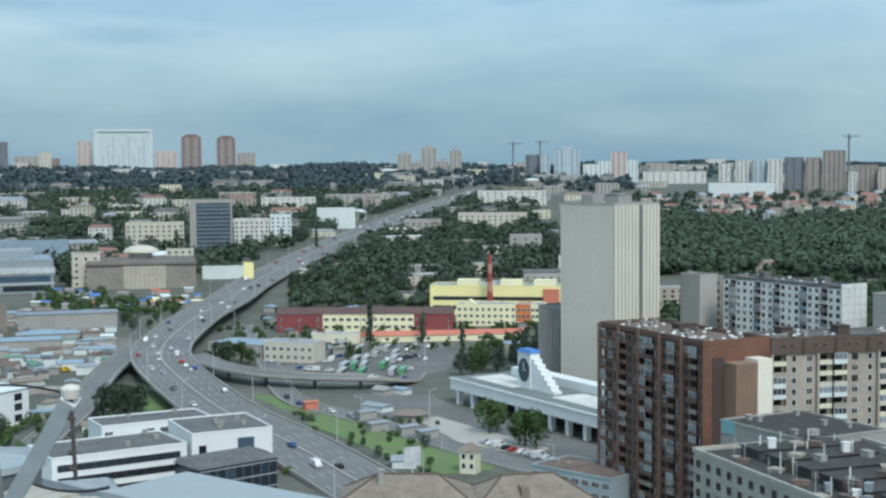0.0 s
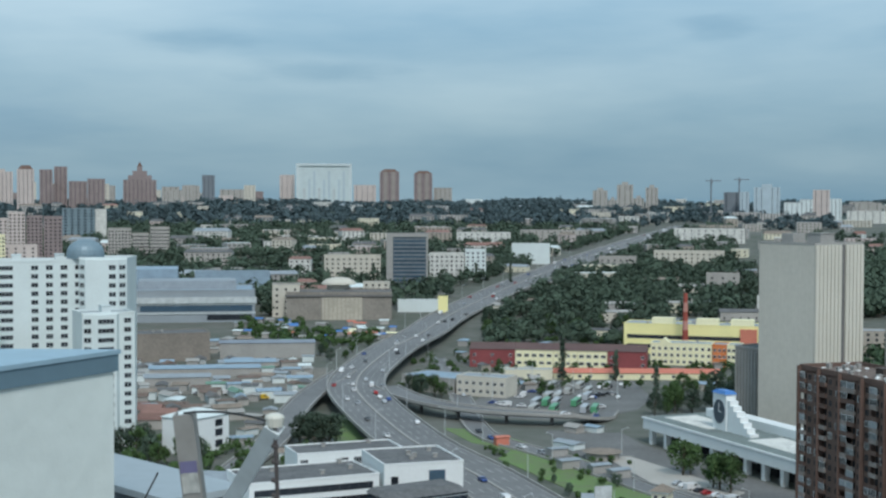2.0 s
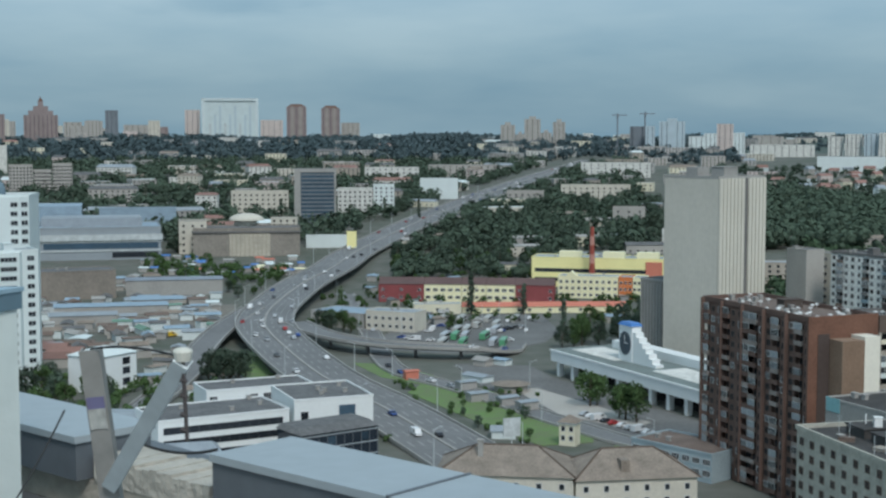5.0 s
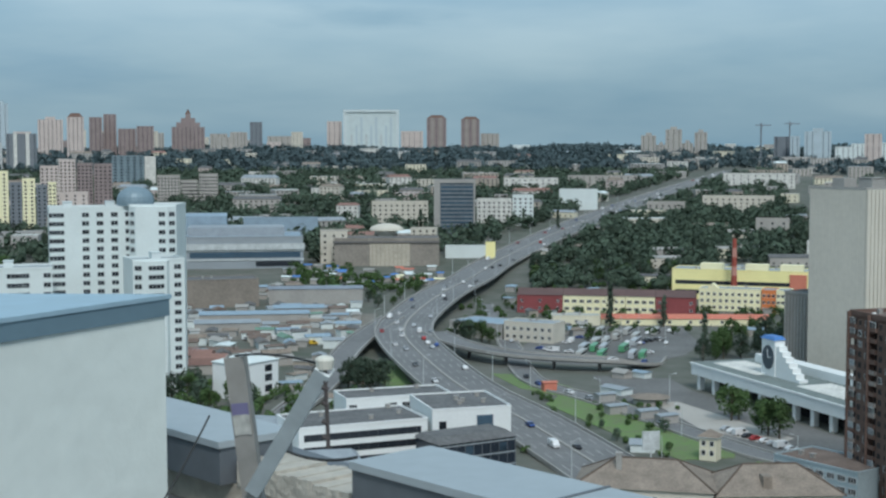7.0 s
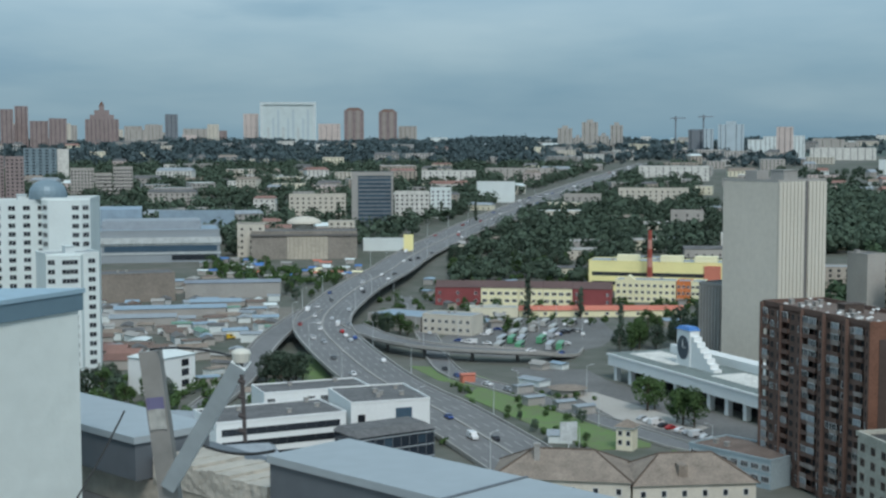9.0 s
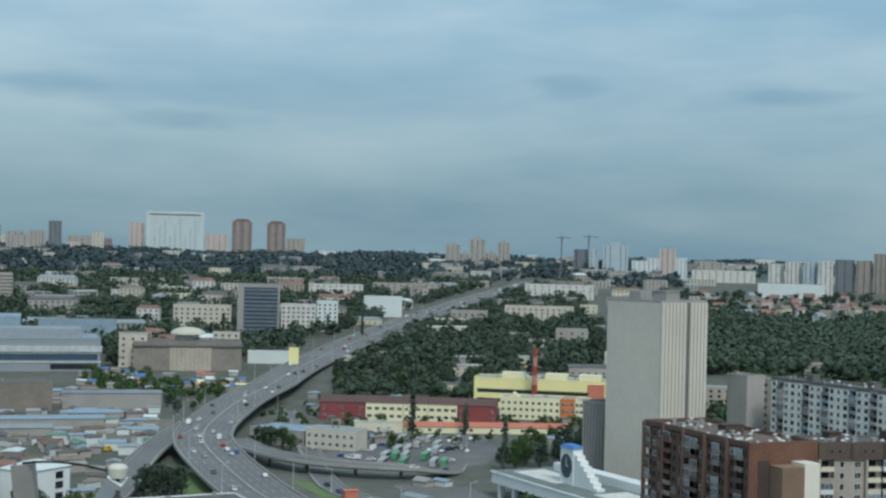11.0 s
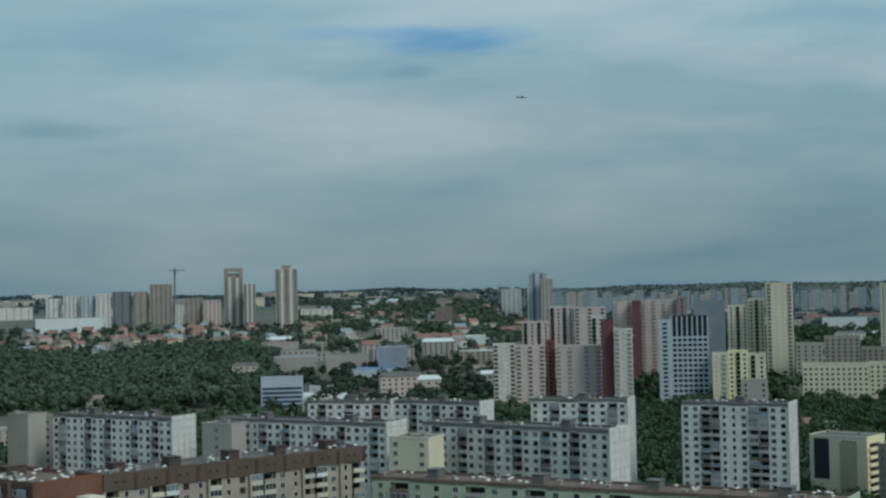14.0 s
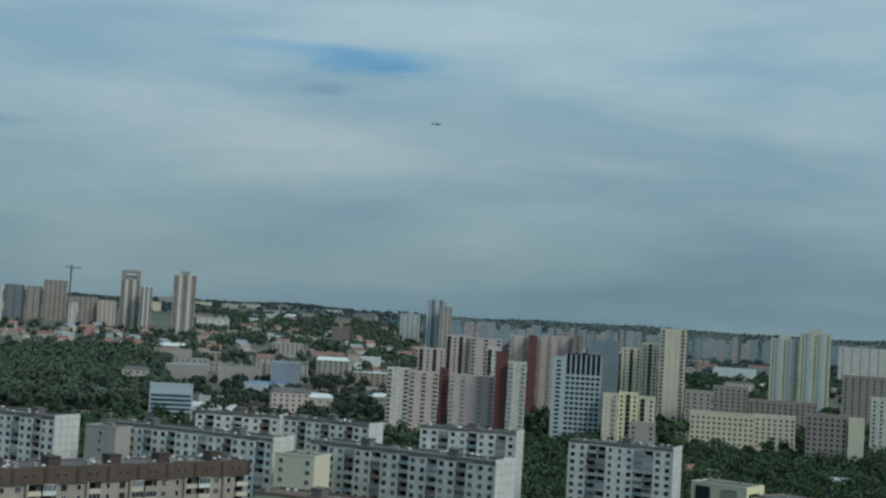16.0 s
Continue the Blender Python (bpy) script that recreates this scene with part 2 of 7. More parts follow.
CARS = [mat("car_paint_%s" % n, c, 0.3, 0.0, var=0.05) for n, c in (
    ("white", (0.7, 0.7, 0.7)), ("silver", (0.4, 0.42, 0.44)), ("black", (0.02, 0.02, 0.025)), ("red", (0.35, 0.03, 0.03)),
    ("blue", (0.04, 0.08, 0.25)), ("grey", (0.12, 0.125, 0.13)))]


# ---- geometry helpers ----
class Geo:
    """Collects boxes, prisms and tubes into one mesh."""

    def __init__(self):
        self.v, self.f, self.m = [], [], []

    def faces(self, vs, fs, m=0):
        k = len(self.v)
        self.v += [tuple(p) for p in vs]
        self.f += [tuple(i + k for i in q) for q in fs]
        self.m += [m] * len(fs)
        return self

    def prism(self, poly, z0, z1, m=0, top=None):
        n = len(poly)
        vs = [(x, y, z0) for x, y in poly] + [(x, y, z1) for x, y in (top or poly)]
        fs = [(i, (i + 1) % n, n + (i + 1) % n, n + i) for i in range(n)]
        return self.faces(vs, fs + [tuple(range(n - 1, -1, -1)), tuple(range(n, 2 * n))], m)

    def box(self, x0, x1, y0, y1, z0, z1, m=0):
        return self.prism([(x0, y0), (x1, y0), (x1, y1), (x0, y1)], z0, z1, m)

    def tube(self, a, b, r0, r1=None, n=8, m=0):
        a, b = Vector(a), Vector(b)
        q = (b - a).to_track_quat("Z", "Y")
        r1 = r0 if r1 is None else r1
        vs = [a + q @ Vector((r0 * math.cos(2 * math.pi * i / n), r0 * math.sin(2 * math.pi * i / n), 0)) for i in range(n)]
        vs += [b + q @ Vector((r1 * math.cos(2 * math.pi * i / n), r1 * math.sin(2 * math.pi * i / n), 0)) for i in range(n)]
        fs = [(i, (i + 1) % n, n + (i + 1) % n, n + i) for i in range(n)]
        return self.faces(vs, fs + [tuple(range(n - 1, -1, -1)), tuple(range(n, 2 * n))], m)

    def dome(self, c, r, h, n=16, k=5, m=0):
        vs, fs = [], []
        for j in range(k):
            a = math.pi / 2 * j / k
            vs += [(c[0] + r * math.cos(a) * math.cos(2 * math.pi * i / n), c[1] + r * math.cos(a) * math.sin(2 * math.pi * i / n),
                    c[2] + h * math.sin(a)) for i in range(n)]
        vs.append((c[0], c[1], c[2] + h))
        for j in range(k - 1):
            fs += [(j * n + i, j * n + (i + 1) % n, (j + 1) * n + (i + 1) % n, (j + 1) * n + i) for i in range(n)]
        fs += [((k - 1) * n + i, (k - 1) * n + (i + 1) % n, k * n) for i in range(n)]
        return self.faces(vs, fs, m)

    def add(self, other, mx):
        k = len(self.v)
        self.v += [tuple(mx @ Vector(p)) for p in other.v]
        self.f += [tuple(i + k for i in q) for q in other.f]
        self.m += other.m
        return self

    def mesh(self, name, mats):
        me = bpy.data.meshes.new(name)
        me.from_pydata(self.v, [], self.f)
        for m in mats:
            me.materials.append(m)
        me.polygons.foreach_set("material_index", self.m)
        me.update()
        return me


def as_mats(m):
    return m if isinstance(m, (list, tuple)) else [m]


def part(name, geo, mats, parent, label="", m=None, kind=""):
    me = geo if isinstance(geo, bpy.types.Mesh) else geo.mesh(name, as_mats(mats))
    ob = new(name, me)
    ob.parent = parent
    if m is not None:
        ob.matrix_basis = m
    return tagged(ob, label, kind=kind)


def thing(name, label, category, m=None, group="", kind=""):
    ob = new(name)
    ob.empty_display_size = 0.5
    if m is not None:
        ob.matrix_basis = m
    return tagged(ob, label, category, group, kind)


def solid(name, geo, mats, label, category, m=None, group="", kind=""):
    ob = new(name, geo if isinstance(geo, bpy.types.Mesh) else geo.mesh(name, as_mats(mats)))
    if m is not None:
        ob.matrix_basis = m
    return tagged(ob, label, category, group, kind)


def at(az, d):
    """The plan position at a bearing from the roof, in degrees, and a distance."""
    return d * math.sin(radians(az)), d * math.cos(radians(az))


def height(x, y):
    """The lie of the land: level round the tower, then a long slope up to the hills."""
    d = math.hypot(x, y)
    u = max(0.0, d - 780)
    u = u * u / (u + 150)
    z = 86 * (1 - math.exp(-u / 1100))
    a = math.degrees(math.atan2(x, y))
    w = min(1, max(0, (a - 32) / 6))
    if w:
        z *= 1 - w * w * (3 - 2 * w) * 0.62 * min(1, max(0, (4700 - d) / 1500))
    if d > 2600:
        z += min(1, (d - 2600) / 1200) * (5 * math.sin(a * 0.45 + 1) + 4 * math.sin(a * 1.3)) * (1 if d < 4300 else 0.6)
    return z


TAKEN = []


def take(x, y, r):
    TAKEN.append((x, y, r))


def is_free(x, y, r, k=1.0):
    return all((x - a) ** 2 + (y - b) ** 2 > (r + c * k) ** 2 for a, b, c in TAKEN)


# ---- the ground: one sheet to the horizon ----
g = Geo()
rings = [0.0] + [40 * 1.09 ** i for i in range(57)]
rings = [r for r in rings if r < 4850] + [4900.0]
NA = 180
vs = [(r * math.sin(2 * math.pi * i / NA), r * math.cos(2 * math.pi * i / NA),
       height(r * math.sin(2 * math.pi * i / NA), r * math.cos(2 * math.pi * i / NA))) for r in rings[1:] for i in range(NA)]
fs = [(j * NA + i, (j + 1) * NA + i, (j + 1) * NA + (i + 1) % NA, j * NA + (i + 1) % NA) for j in range(len(rings) - 2) for i in range(NA)]
vs.append((0, 0, 0))
fs += [(len(vs) - 1, i, (i + 1) % NA) for i in range(NA)]
g.faces(vs, fs)
g.m = [1 if math.hypot(*vs[q[0]][:2]) > 2150 else 0 for q in fs]
ground = solid("ground", g, [GROUND, mat("far_fields", (0.075, 0.105, 0.088), 0.95, tint=(0.05, 0.072, 0.062), s1=0.006, s2=0.03)], "dusty town ground of asphalt, earth and grass", "ground", kind="structure")


def smooth_line(pts, step=12.0):
    """A smooth line through a few points, in even steps."""
    out = []
    p = [Vector(q) for q in pts]
    p = [2 * p[0] - p[1]] + p + [2 * p[-1] - p[-2]]
    for i in range(1, len(p) - 2):
        n = max(2, int((p[i + 1] - p[i]).length / step))
        for k in range(n):
            t = k / n
            out.append(0.5 * ((2 * p[i]) + (p[i + 1] - p[i - 1]) * t + (2 * p[i - 1] - 5 * p[i] + 4 * p[i + 1] - p[i + 2]) * t * t
                              + (3 * p[i] - p[i - 1] - 3 * p[i + 1] + p[i + 2]) * t ** 3))
    return out + [p[-2]]


def sides(line, i):
    a, b = line[max(0, i - 1)], line[min(len(line) - 1, i + 1)]
    d = (b - a).to_2d().normalized()
    return Vector((d.y, -d.x, 0))


def ribbon(line, lefts, rights, z, thick, m=0, g=None):
    """A strip of road along a line, from one offset to another, with its thickness."""
    g = g or Geo()
    vs, fs = [], []
    for i, p in enumerate(line):
        s = sides(line, i)
        for o, dz in ((lefts[i], 0), (rights[i], 0), (rights[i], -thick), (lefts[i], -thick)):
            q = p + s * o
            vs.append((q.x, q.y, q.z + z + dz))
    for i in range(len(line) - 1):
        a, b = 4 * i, 4 * i + 4
        for k in range(4):
            fs.append((a + k, b + k, b + (k + 1) % 4, a + (k + 1) % 4))
    fs += [(0, 1, 2, 3), tuple(4 * (len(line) - 1) + k for k in (3, 2, 1, 0))]
    return g.faces(vs, fs, m)


def road(name, label, pts, widths, deck=0.25, lanes=3, rail=False, pillars=0.0, median=True):
    line = smooth_line(pts)
    n = len(line)
    ws = [widths[0] + (widths[1] - widths[0]) * i / (n - 1) for i in range(n)] if len(widths) == 2 else \
        list(np.interp(np.linspace(0, len(widths) - 1, n), range(len(widths)), widths))
    line = [Vector((p.x, p.y, max(p.z, height(p.x, p.y) + 0.35))) for p in line]
    r = thing(name, label, "road", kind="structure")
    part("carriageway", ribbon(line, [-w / 2 for w in ws], [w / 2 for w in ws], 0, deck), ASPHALT, r)
    for s in (-1, 1):
        a = [s * w / 2 for w in ws]
        part("kerb", ribbon(line, [min(q, q + s * 0.5) for q in a], [max(q, q + s * 0.5) for q in a], 0.5 if not rail else 0.75, 0.8 if not rail else 0.75 + deck * 0.45),
             CONC, r, "pale concrete edge barrier")
    mk = Geo()
    for k in range(1, 2 * lanes):
        if k == lanes:
            if median:
                part("median_strip", ribbon(line, [-0.45] * n, [0.45] * n, 0.35, 0.4), CONC, r, "pale concrete median strip")
            continue
        for i in range(0, n - 1, 1):
            o = (ws[i] * (k / (2 * lanes) - 0.5), ws[i + 1] * (k / (2 * lanes) - 0.5))
            seg = [line[i], line[i].lerp(line[i + 1], 0.45)]
            ribbon(seg, [o[0] - 0.14] * 2, [o[0] + 0.14] * 2, 0.03, 0.02, g=mk)
    for s in (-1, 1):
        a = [s * (w / 2 - 0.7) for w in ws]
        ribbon(line, [q - 0.12 for q in a], [q + 0.12 for q in a], 0.03, 0.02, g=mk)
    part("lane_marking", mk, PAINT, r, "worn white lane lines", kind="stuff")
    if pillars:
        run = 0.0
        for i in range(1, n):
            run += (line[i] - line[i - 1]).length
            p = line[i]
            gz = height(p.x, p.y)
            if run > pillars and p.z - deck - gz > 1.5:
                run = 0.0
                s = sides(line, i)
                for o in ((-0.3, 0.3) if ws[i] > 12 else (0,)):
                    q = p + s * o * ws[i]
                    part("pillar", Geo().prism([(q.x + 0.7 * math.cos(k * math.pi / 4), q.y + 0.7 * math.sin(k * math.pi / 4)) for k in range(8)],
                                               gz - 0.2, p.z - deck), CONC_D, r)
    for p in line:
        take(p.x, p.y, max(ws) / 2 + 1)
    return line, ws


HWY, HWY_W = road("road_1", "wide grey asphalt motorway with a flyover and lane lines",
                  [(44, 300, 0.4), (13, 393, 0.6), (-11, 454, 2.3), (-36, 506, 4.5), (-64, 602, 6.0), (-72, 656, 6.2), (-72, 716, 6.3), (-66, 797, 7.2),
                   (-54, 870, 9.0), (-39, 985, 12), (6, 1180, 21), (66, 1392, 31), (140, 1640, 43), (240, 1990, 55)],
                  [26, 26, 26, 26, 27, 28, 30, 32, 32, 31, 27, 23, 20, 18], deck=1.2, lanes=4, rail=True, pillars=30)
RING, RING_W = road("road_2", "narrow curved elevated slip road on concrete pillars",
                    [(-57, 640, 5.9), (-45, 611, 5.6), (-30, 590, 5.3), (-12, 577, 5.0), (9, 570, 5.0), (24, 571, 4.2), (33, 577, 2.2), (39, 589, 0.5), (42, 606, 0.3)], [11, 9], deck=1.1, lanes=1, rail=True,
                    pillars=16, median=False)
RAMP, RAMP_W = road("road_3", "slip road that leaves the flyover on a slope",
                    [(-82, 692, 6.2), (-88, 628, 5.2), (-89.5, 578, 3.9), (-88, 522, 2.0), (-92, 465, 0.5)], [11, 11], deck=1.1, lanes=1, rail=True, pillars=24, median=False)
STREET, STREET_W = road("road_4", "asphalt street below the flyover",
                        [(-42, 800, 0.5), (-36, 750, 0.4), (-28, 690, 0.4), (-22, 640, 0.4), (-10, 545, 0.4), (15, 500, 0.4), (60, 415, 0.4), (80, 395, 0.4)], [9, 9], lanes=1, median=False)


def patch(name, label, pts, mt, z=0.06, category="ground"):
    """A low sheet of ground with its own surface."""
    gg = Geo()
    n = len(pts)
    gg.prism(pts, z - 0.3, z)
    return solid(name, gg, mt, label, category, kind="structure")


patch("pavement", "bare asphalt bus parking ground", [(-22, 598), (8, 584), (34, 586), (56, 615), (66, 650), (62, 712), (-4, 705)], ASPHALT_D, 0.10)
patch("pavement", "asphalt forecourt of the bus station", [(14, 556), (44, 552), (50, 526), (97, 428), (80, 404), (56, 418), (24, 500)], ASPHALT_D, 0.12)
patch("pavement", "dusty paved square by the bus station", [(34, 500), (43, 502), (74, 441), (66, 429), (46, 455)], PAVE, 0.16)
patch("lawn", "green lawn strip beside the motorway", [(2, 515), (24, 500), (40, 466), (54, 425), (52, 412), (36, 408), (20, 440), (-4, 494)], GRASS, 0.18)
patch("lawn", "green lawn inside the curved slip road", [(-27, 560), (-12, 556), (3, 534), (14, 514), (3, 508), (-14, 526)], GRASS, 0.08)
patch("lawn", "green lawn beside the street", [(58, 408), (80, 392), (74, 380), (52, 388)], GRASS, 0.14)
patch("lawn", "patchy lawn under the flyover", [(-70, 596), (-58, 540), (-44, 500), (-58, 500), (-76, 560)], GRASS, 0.05)
patch("pavement", "dusty market ground", [(-190, 640), (-92, 660), (-100, 790), (-200, 800)], DIRT, 0.10)

# ---- building kit ----


def window_mesh(name, w, h, frame_mat, glass=None, mull=1):
    """A window in one piece: a proud frame with its panes set back."""
    t = 0.1
    xs = [-w / 2 - t]
    for k in range(mull + 1):
        a, b = -w / 2 + w * k / (mull + 1), -w / 2 + w * (k + 1) / (mull + 1)
        xs += [a + (0.05 if k else 0), b - (0.05 if k < mull else 0)]
    xs.append(w / 2 + t)
    zs = [-t, 0, h, h + t]
    n = len(xs)
    vs = [(x, -0.1, z) for z in zs for x in xs]
    fs, ms = [], []
    for j in range(3):
        for i in range(n - 1):
            q = (j * n + i, j * n + i + 1, (j + 1) * n + i + 1, (j + 1) * n + i)
            if j == 1 and i % 2 == 1:
                k = len(vs)
                vs += [(vs[c][0], -0.02, vs[c][2]) for c in q]
                for e in range(4):
                    fs.append((q[e], q[(e + 1) % 4], k + (e + 1) % 4, k + e))
                    ms.append(0)
                fs.append((k, k + 1, k + 2, k + 3))
                ms.append(1)
            else:
                fs.append(q)
                ms.append(0)
    ring = list(range(n)) + [2 * n - 1, 3 * n - 1] + list(range(4 * n - 1, 3 * n - 1, -1)) + [2 * n, n]
    k = len(vs)
    vs += [(vs[c][0], 0.1, vs[c][2]) for c in ring]
    for e in range(len(ring)):
        fs.append((ring[(e + 1) % len(ring)], ring[e], k + e, k + (e + 1) % len(ring)))
        ms.append(0)
    g = Geo()
    g.v, g.f, g.m = vs, fs, ms
    return g.mesh(name, [frame_mat, glass or GLASS])


def loggia_mesh(name, w, fh, wall, glazed, proud=0.9, back=0.0):
    """A balcony: floor slab, parapet, cheeks, and behind them a door, dark or glazed in."""
    g = Geo()
    h = w / 2
    g.prism([(-h, 0), (-h, -proud), (h, -proud), (h, 0), (h - 0.1, 0), (h - 0.1, -proud + 0.1), (-h + 0.1, -proud + 0.1), (-h + 0.1, 0)], -0.12, 1.05, 0)
    g.box(-h + 0.1, h - 0.1, -proud + 0.1, back, -0.1, 0.06, 0)
    # door face in near-black: the unlit room behind is painted on
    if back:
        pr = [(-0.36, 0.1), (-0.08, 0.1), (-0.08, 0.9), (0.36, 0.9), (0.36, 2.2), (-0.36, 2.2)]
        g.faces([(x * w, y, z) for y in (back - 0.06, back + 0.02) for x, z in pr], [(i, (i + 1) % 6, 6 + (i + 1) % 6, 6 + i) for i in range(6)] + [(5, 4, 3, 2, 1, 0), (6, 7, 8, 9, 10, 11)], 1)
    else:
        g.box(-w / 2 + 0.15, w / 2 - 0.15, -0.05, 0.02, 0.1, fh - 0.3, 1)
    if glazed:
        g.box(-w / 2 + 0.02, w / 2 - 0.02, -proud + 0.03, -proud + 0.07, 1.05, fh - 0.2, 2)
        pr, e = [(-h, fh - 0.1), (-h, 1.05)], fh - 0.22
        for k in range(4):
            x = -h + 0.05 + (w - 0.1) * k / 3
            pr += [(x - 0.05, e), (x - 0.05, 1.05), (x + 0.05, 1.05), (x + 0.05, e)] if 0 < k < 3 else [(x + 0.05, 1.05), (x + 0.05, e)] if k == 0 else [(x - 0.05, e), (x - 0.05, 1.05)]
        pr += [(h, 1.05), (h, fh - 0.1)]
        n = len(pr)
        g.faces([(x, y, z) for y in (-proud, -proud + 0.1) for x, z in pr], [(i, (i + 1) % n, n + (i + 1) % n, n + i) for i in range(n)] + [tuple(range(n - 1, -1, -1)), tuple(range(n, 2 * n))], 3)
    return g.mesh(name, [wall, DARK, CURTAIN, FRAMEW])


DISH = Geo().tube((0, 0, 0), (0, 0, 0.9), 0.05, n=5).dome((0, -0.1, 0.9), 0.6, 0.35, 10, 3).mesh("satellite_dish", [WHITEP])
VENT = Geo().box(-0.6, 0.6, -0.5, 0.5, 0, 1.1).box(-0.8, 0.8, -0.7, 0.7, 1.1, 1.25).mesh("vent", [CONC])


class Block:
    """A building from its front corners p0 (left) and p1 (right), as seen from the tower; it goes back by depth."""

    def __init__(self, name, label, p0, p1, depth, h, category="apartment building", z=None, group=""):
        self.p0, self.p1 = Vector(p0), Vector(p1)
        d = self.p1 - self.p0
        self.L, self.D, self.H = d.length, depth, h
        self.rot = math.degrees(math.atan2(d.y, d.x))
        c = self.p0 + d * 0.5 + Vector((-d.y, d.x)).normalized() * depth / 2
        gz = min(height(self.p0.x, self.p0.y), height(self.p1.x, self.p1.y), height(c.x, c.y)) - 0.2 if z is None else z
        self.z = gz
        self.proud = 0.0
        self.ob = thing(name, label, category, pose(p0[0], p0[1], gz, 0, 0, self.rot), group)
        take(c.x, c.y, max(self.L, depth) * 0.55)

    def wall(self, m, x0=0, x1=None, y0=0, y1=None, z0=0, z1=None, name="wall", label=""):
        return part(name, Geo().box(x0, self.L if x1 is None else x1, y0, self.D if y1 is None else y1, z0, self.H if z1 is None else z1), m, self.ob, label)

    def bays(self, m, pattern, back=1.3):
        """The wall with its loggia bays set back, the others standing in front of them."""
        self.wall(m, y0=back)
        bay, i = self.L / len(pattern), 0
        while i < len(pattern):
            j = i
            while j < len(pattern) and (pattern[j] == "L") == (pattern[i] == "L"):
                j += 1
            if pattern[i] != "L":
                self.wall(m, i * bay, j * bay, 0, back, name="wall_bay")
            i = j
        g = Geo().box(0, self.L, 0, back, self.H - 0.7, self.H)
        part("lintel", g, m, self.ob)

    def roof(self, m=None, parapet=0.7, pm=None, over=0.12, huts=0, dishes=0, hut_mat=None, vents=0):
        L, D, H = self.L, self.D, self.H
        part("roof", Geo().box(0.2, L - 0.2, 0.2, D - 0.2, H, H + 0.12), m or ROOF_G, self.ob)
        if parapet <= 0:
            return
        g = Geo()
        for x0, x1, y0, y1 in ((-over, L + over, -over, 0.3), (-over, L + over, D - 0.3, D + over), (-over, 0.3, 0.3, D - 0.3), (L - 0.3, L + over, 0.3, D - 0.3)):
            g.box(x0, x1, y0, y1, H - 0.05, H + parapet)
        part("parapet", g, pm or CONC, self.ob)
        for k in range(huts):
            x = L * (k + 0.5) / huts + random.uniform(-1, 1)
            part("roof_hut", Geo().box(x - 1.7, x + 1.7, D * 0.4, D * 0.7, H + 0.12, H + 2.5).box(x - 1.9, x + 1.9, D * 0.38, D * 0.72, H + 2.5, H + 2.7),
                 hut_mat or mat("dark_brown_hut", (0.085, 0.065, 0.055), 0.9, var=0.3), self.ob)
        for k in range(dishes):
            part("satellite_dish", DISH, None, self.ob, m=pose(random.uniform(1, L - 1), random.uniform(0.6, D - 1), H + 0.12, 0, 0, random.uniform(-60, 60)))
        for k in range(vents):
            part("vent", VENT, None, self.ob, m=pose(random.uniform(1.5, L - 1.5), random.uniform(1.5, D - 1.5), H + 0.12, 0, 0, 0))

    def place(self, side, u, z):
        if side == "front":
            return pose(u, -self.proud, z)
        if side == "right":
            return pose(self.L, u, z, 0, 0, 90)
        if side == "left":
            return pose(0, self.D - u, z, 0, 0, -90)
        return pose(self.L - u, self.D, z, 0, 0, 180)

    def facade(self, side, pattern, floors, kit, z0=1.2, fh=None, lo=0, hi=None, u0=0.0, u1=None, skip=0.0, names=None, joined=False, label=""):
        """Fills a side, bay by bay and floor by floor, with the windows and balconies that the pattern's letters name."""
        W = (self.L if side in ("front", "back") else self.D) if u1 is None else u1
        fh = fh or (self.H - z0 - 0.6) / floors
        bay = (W - u0) / len(pattern)
        g, mats = Geo(), None
        for f in range(lo, floors if hi is None else hi):
            for i, c in enumerate(pattern):
                if c == "." or (skip and random.random() < skip):
                    continue
                opts = kit[c]
                me = random.choice(opts) if isinstance(opts, list) else opts
                dz = 0.85 if c.islower() else 0.0
                mx = self.place(side, u0 + bay * (i + 0.5), z0 + f * fh + dz)
                if joined:
                    mats = list(me.materials)
                    q = Geo()
                    q.v, q.f, q.m = [tuple(v.co) for v in me.vertices], [tuple(p.vertices) for p in me.polygons], [p.material_index for p in me.polygons]
                    g.add(q, mx)
                else:
                    part("window" if c.islower() else "balcony", me, None, self.ob, m=mx)
        if joined and g.v:
            part("glazing", g, mats, self.ob, kind="stuff")

# ---- the library tower ----
WIN = window_mesh("window", 1.5, 1.45, FRAMEW)
WIN_S = window_mesh("window", 1.1, 1.4, FRAMEW, mull=0)
WIN_W = window_mesh("window", 2.4, 1.5, FRAMEW, mull=2)
WIN_D = window_mesh("window", 1.5, 1.45, FRAMED)
WIN_P = window_mesh("window", 1.7, 1.5, PANEL, mull=0)


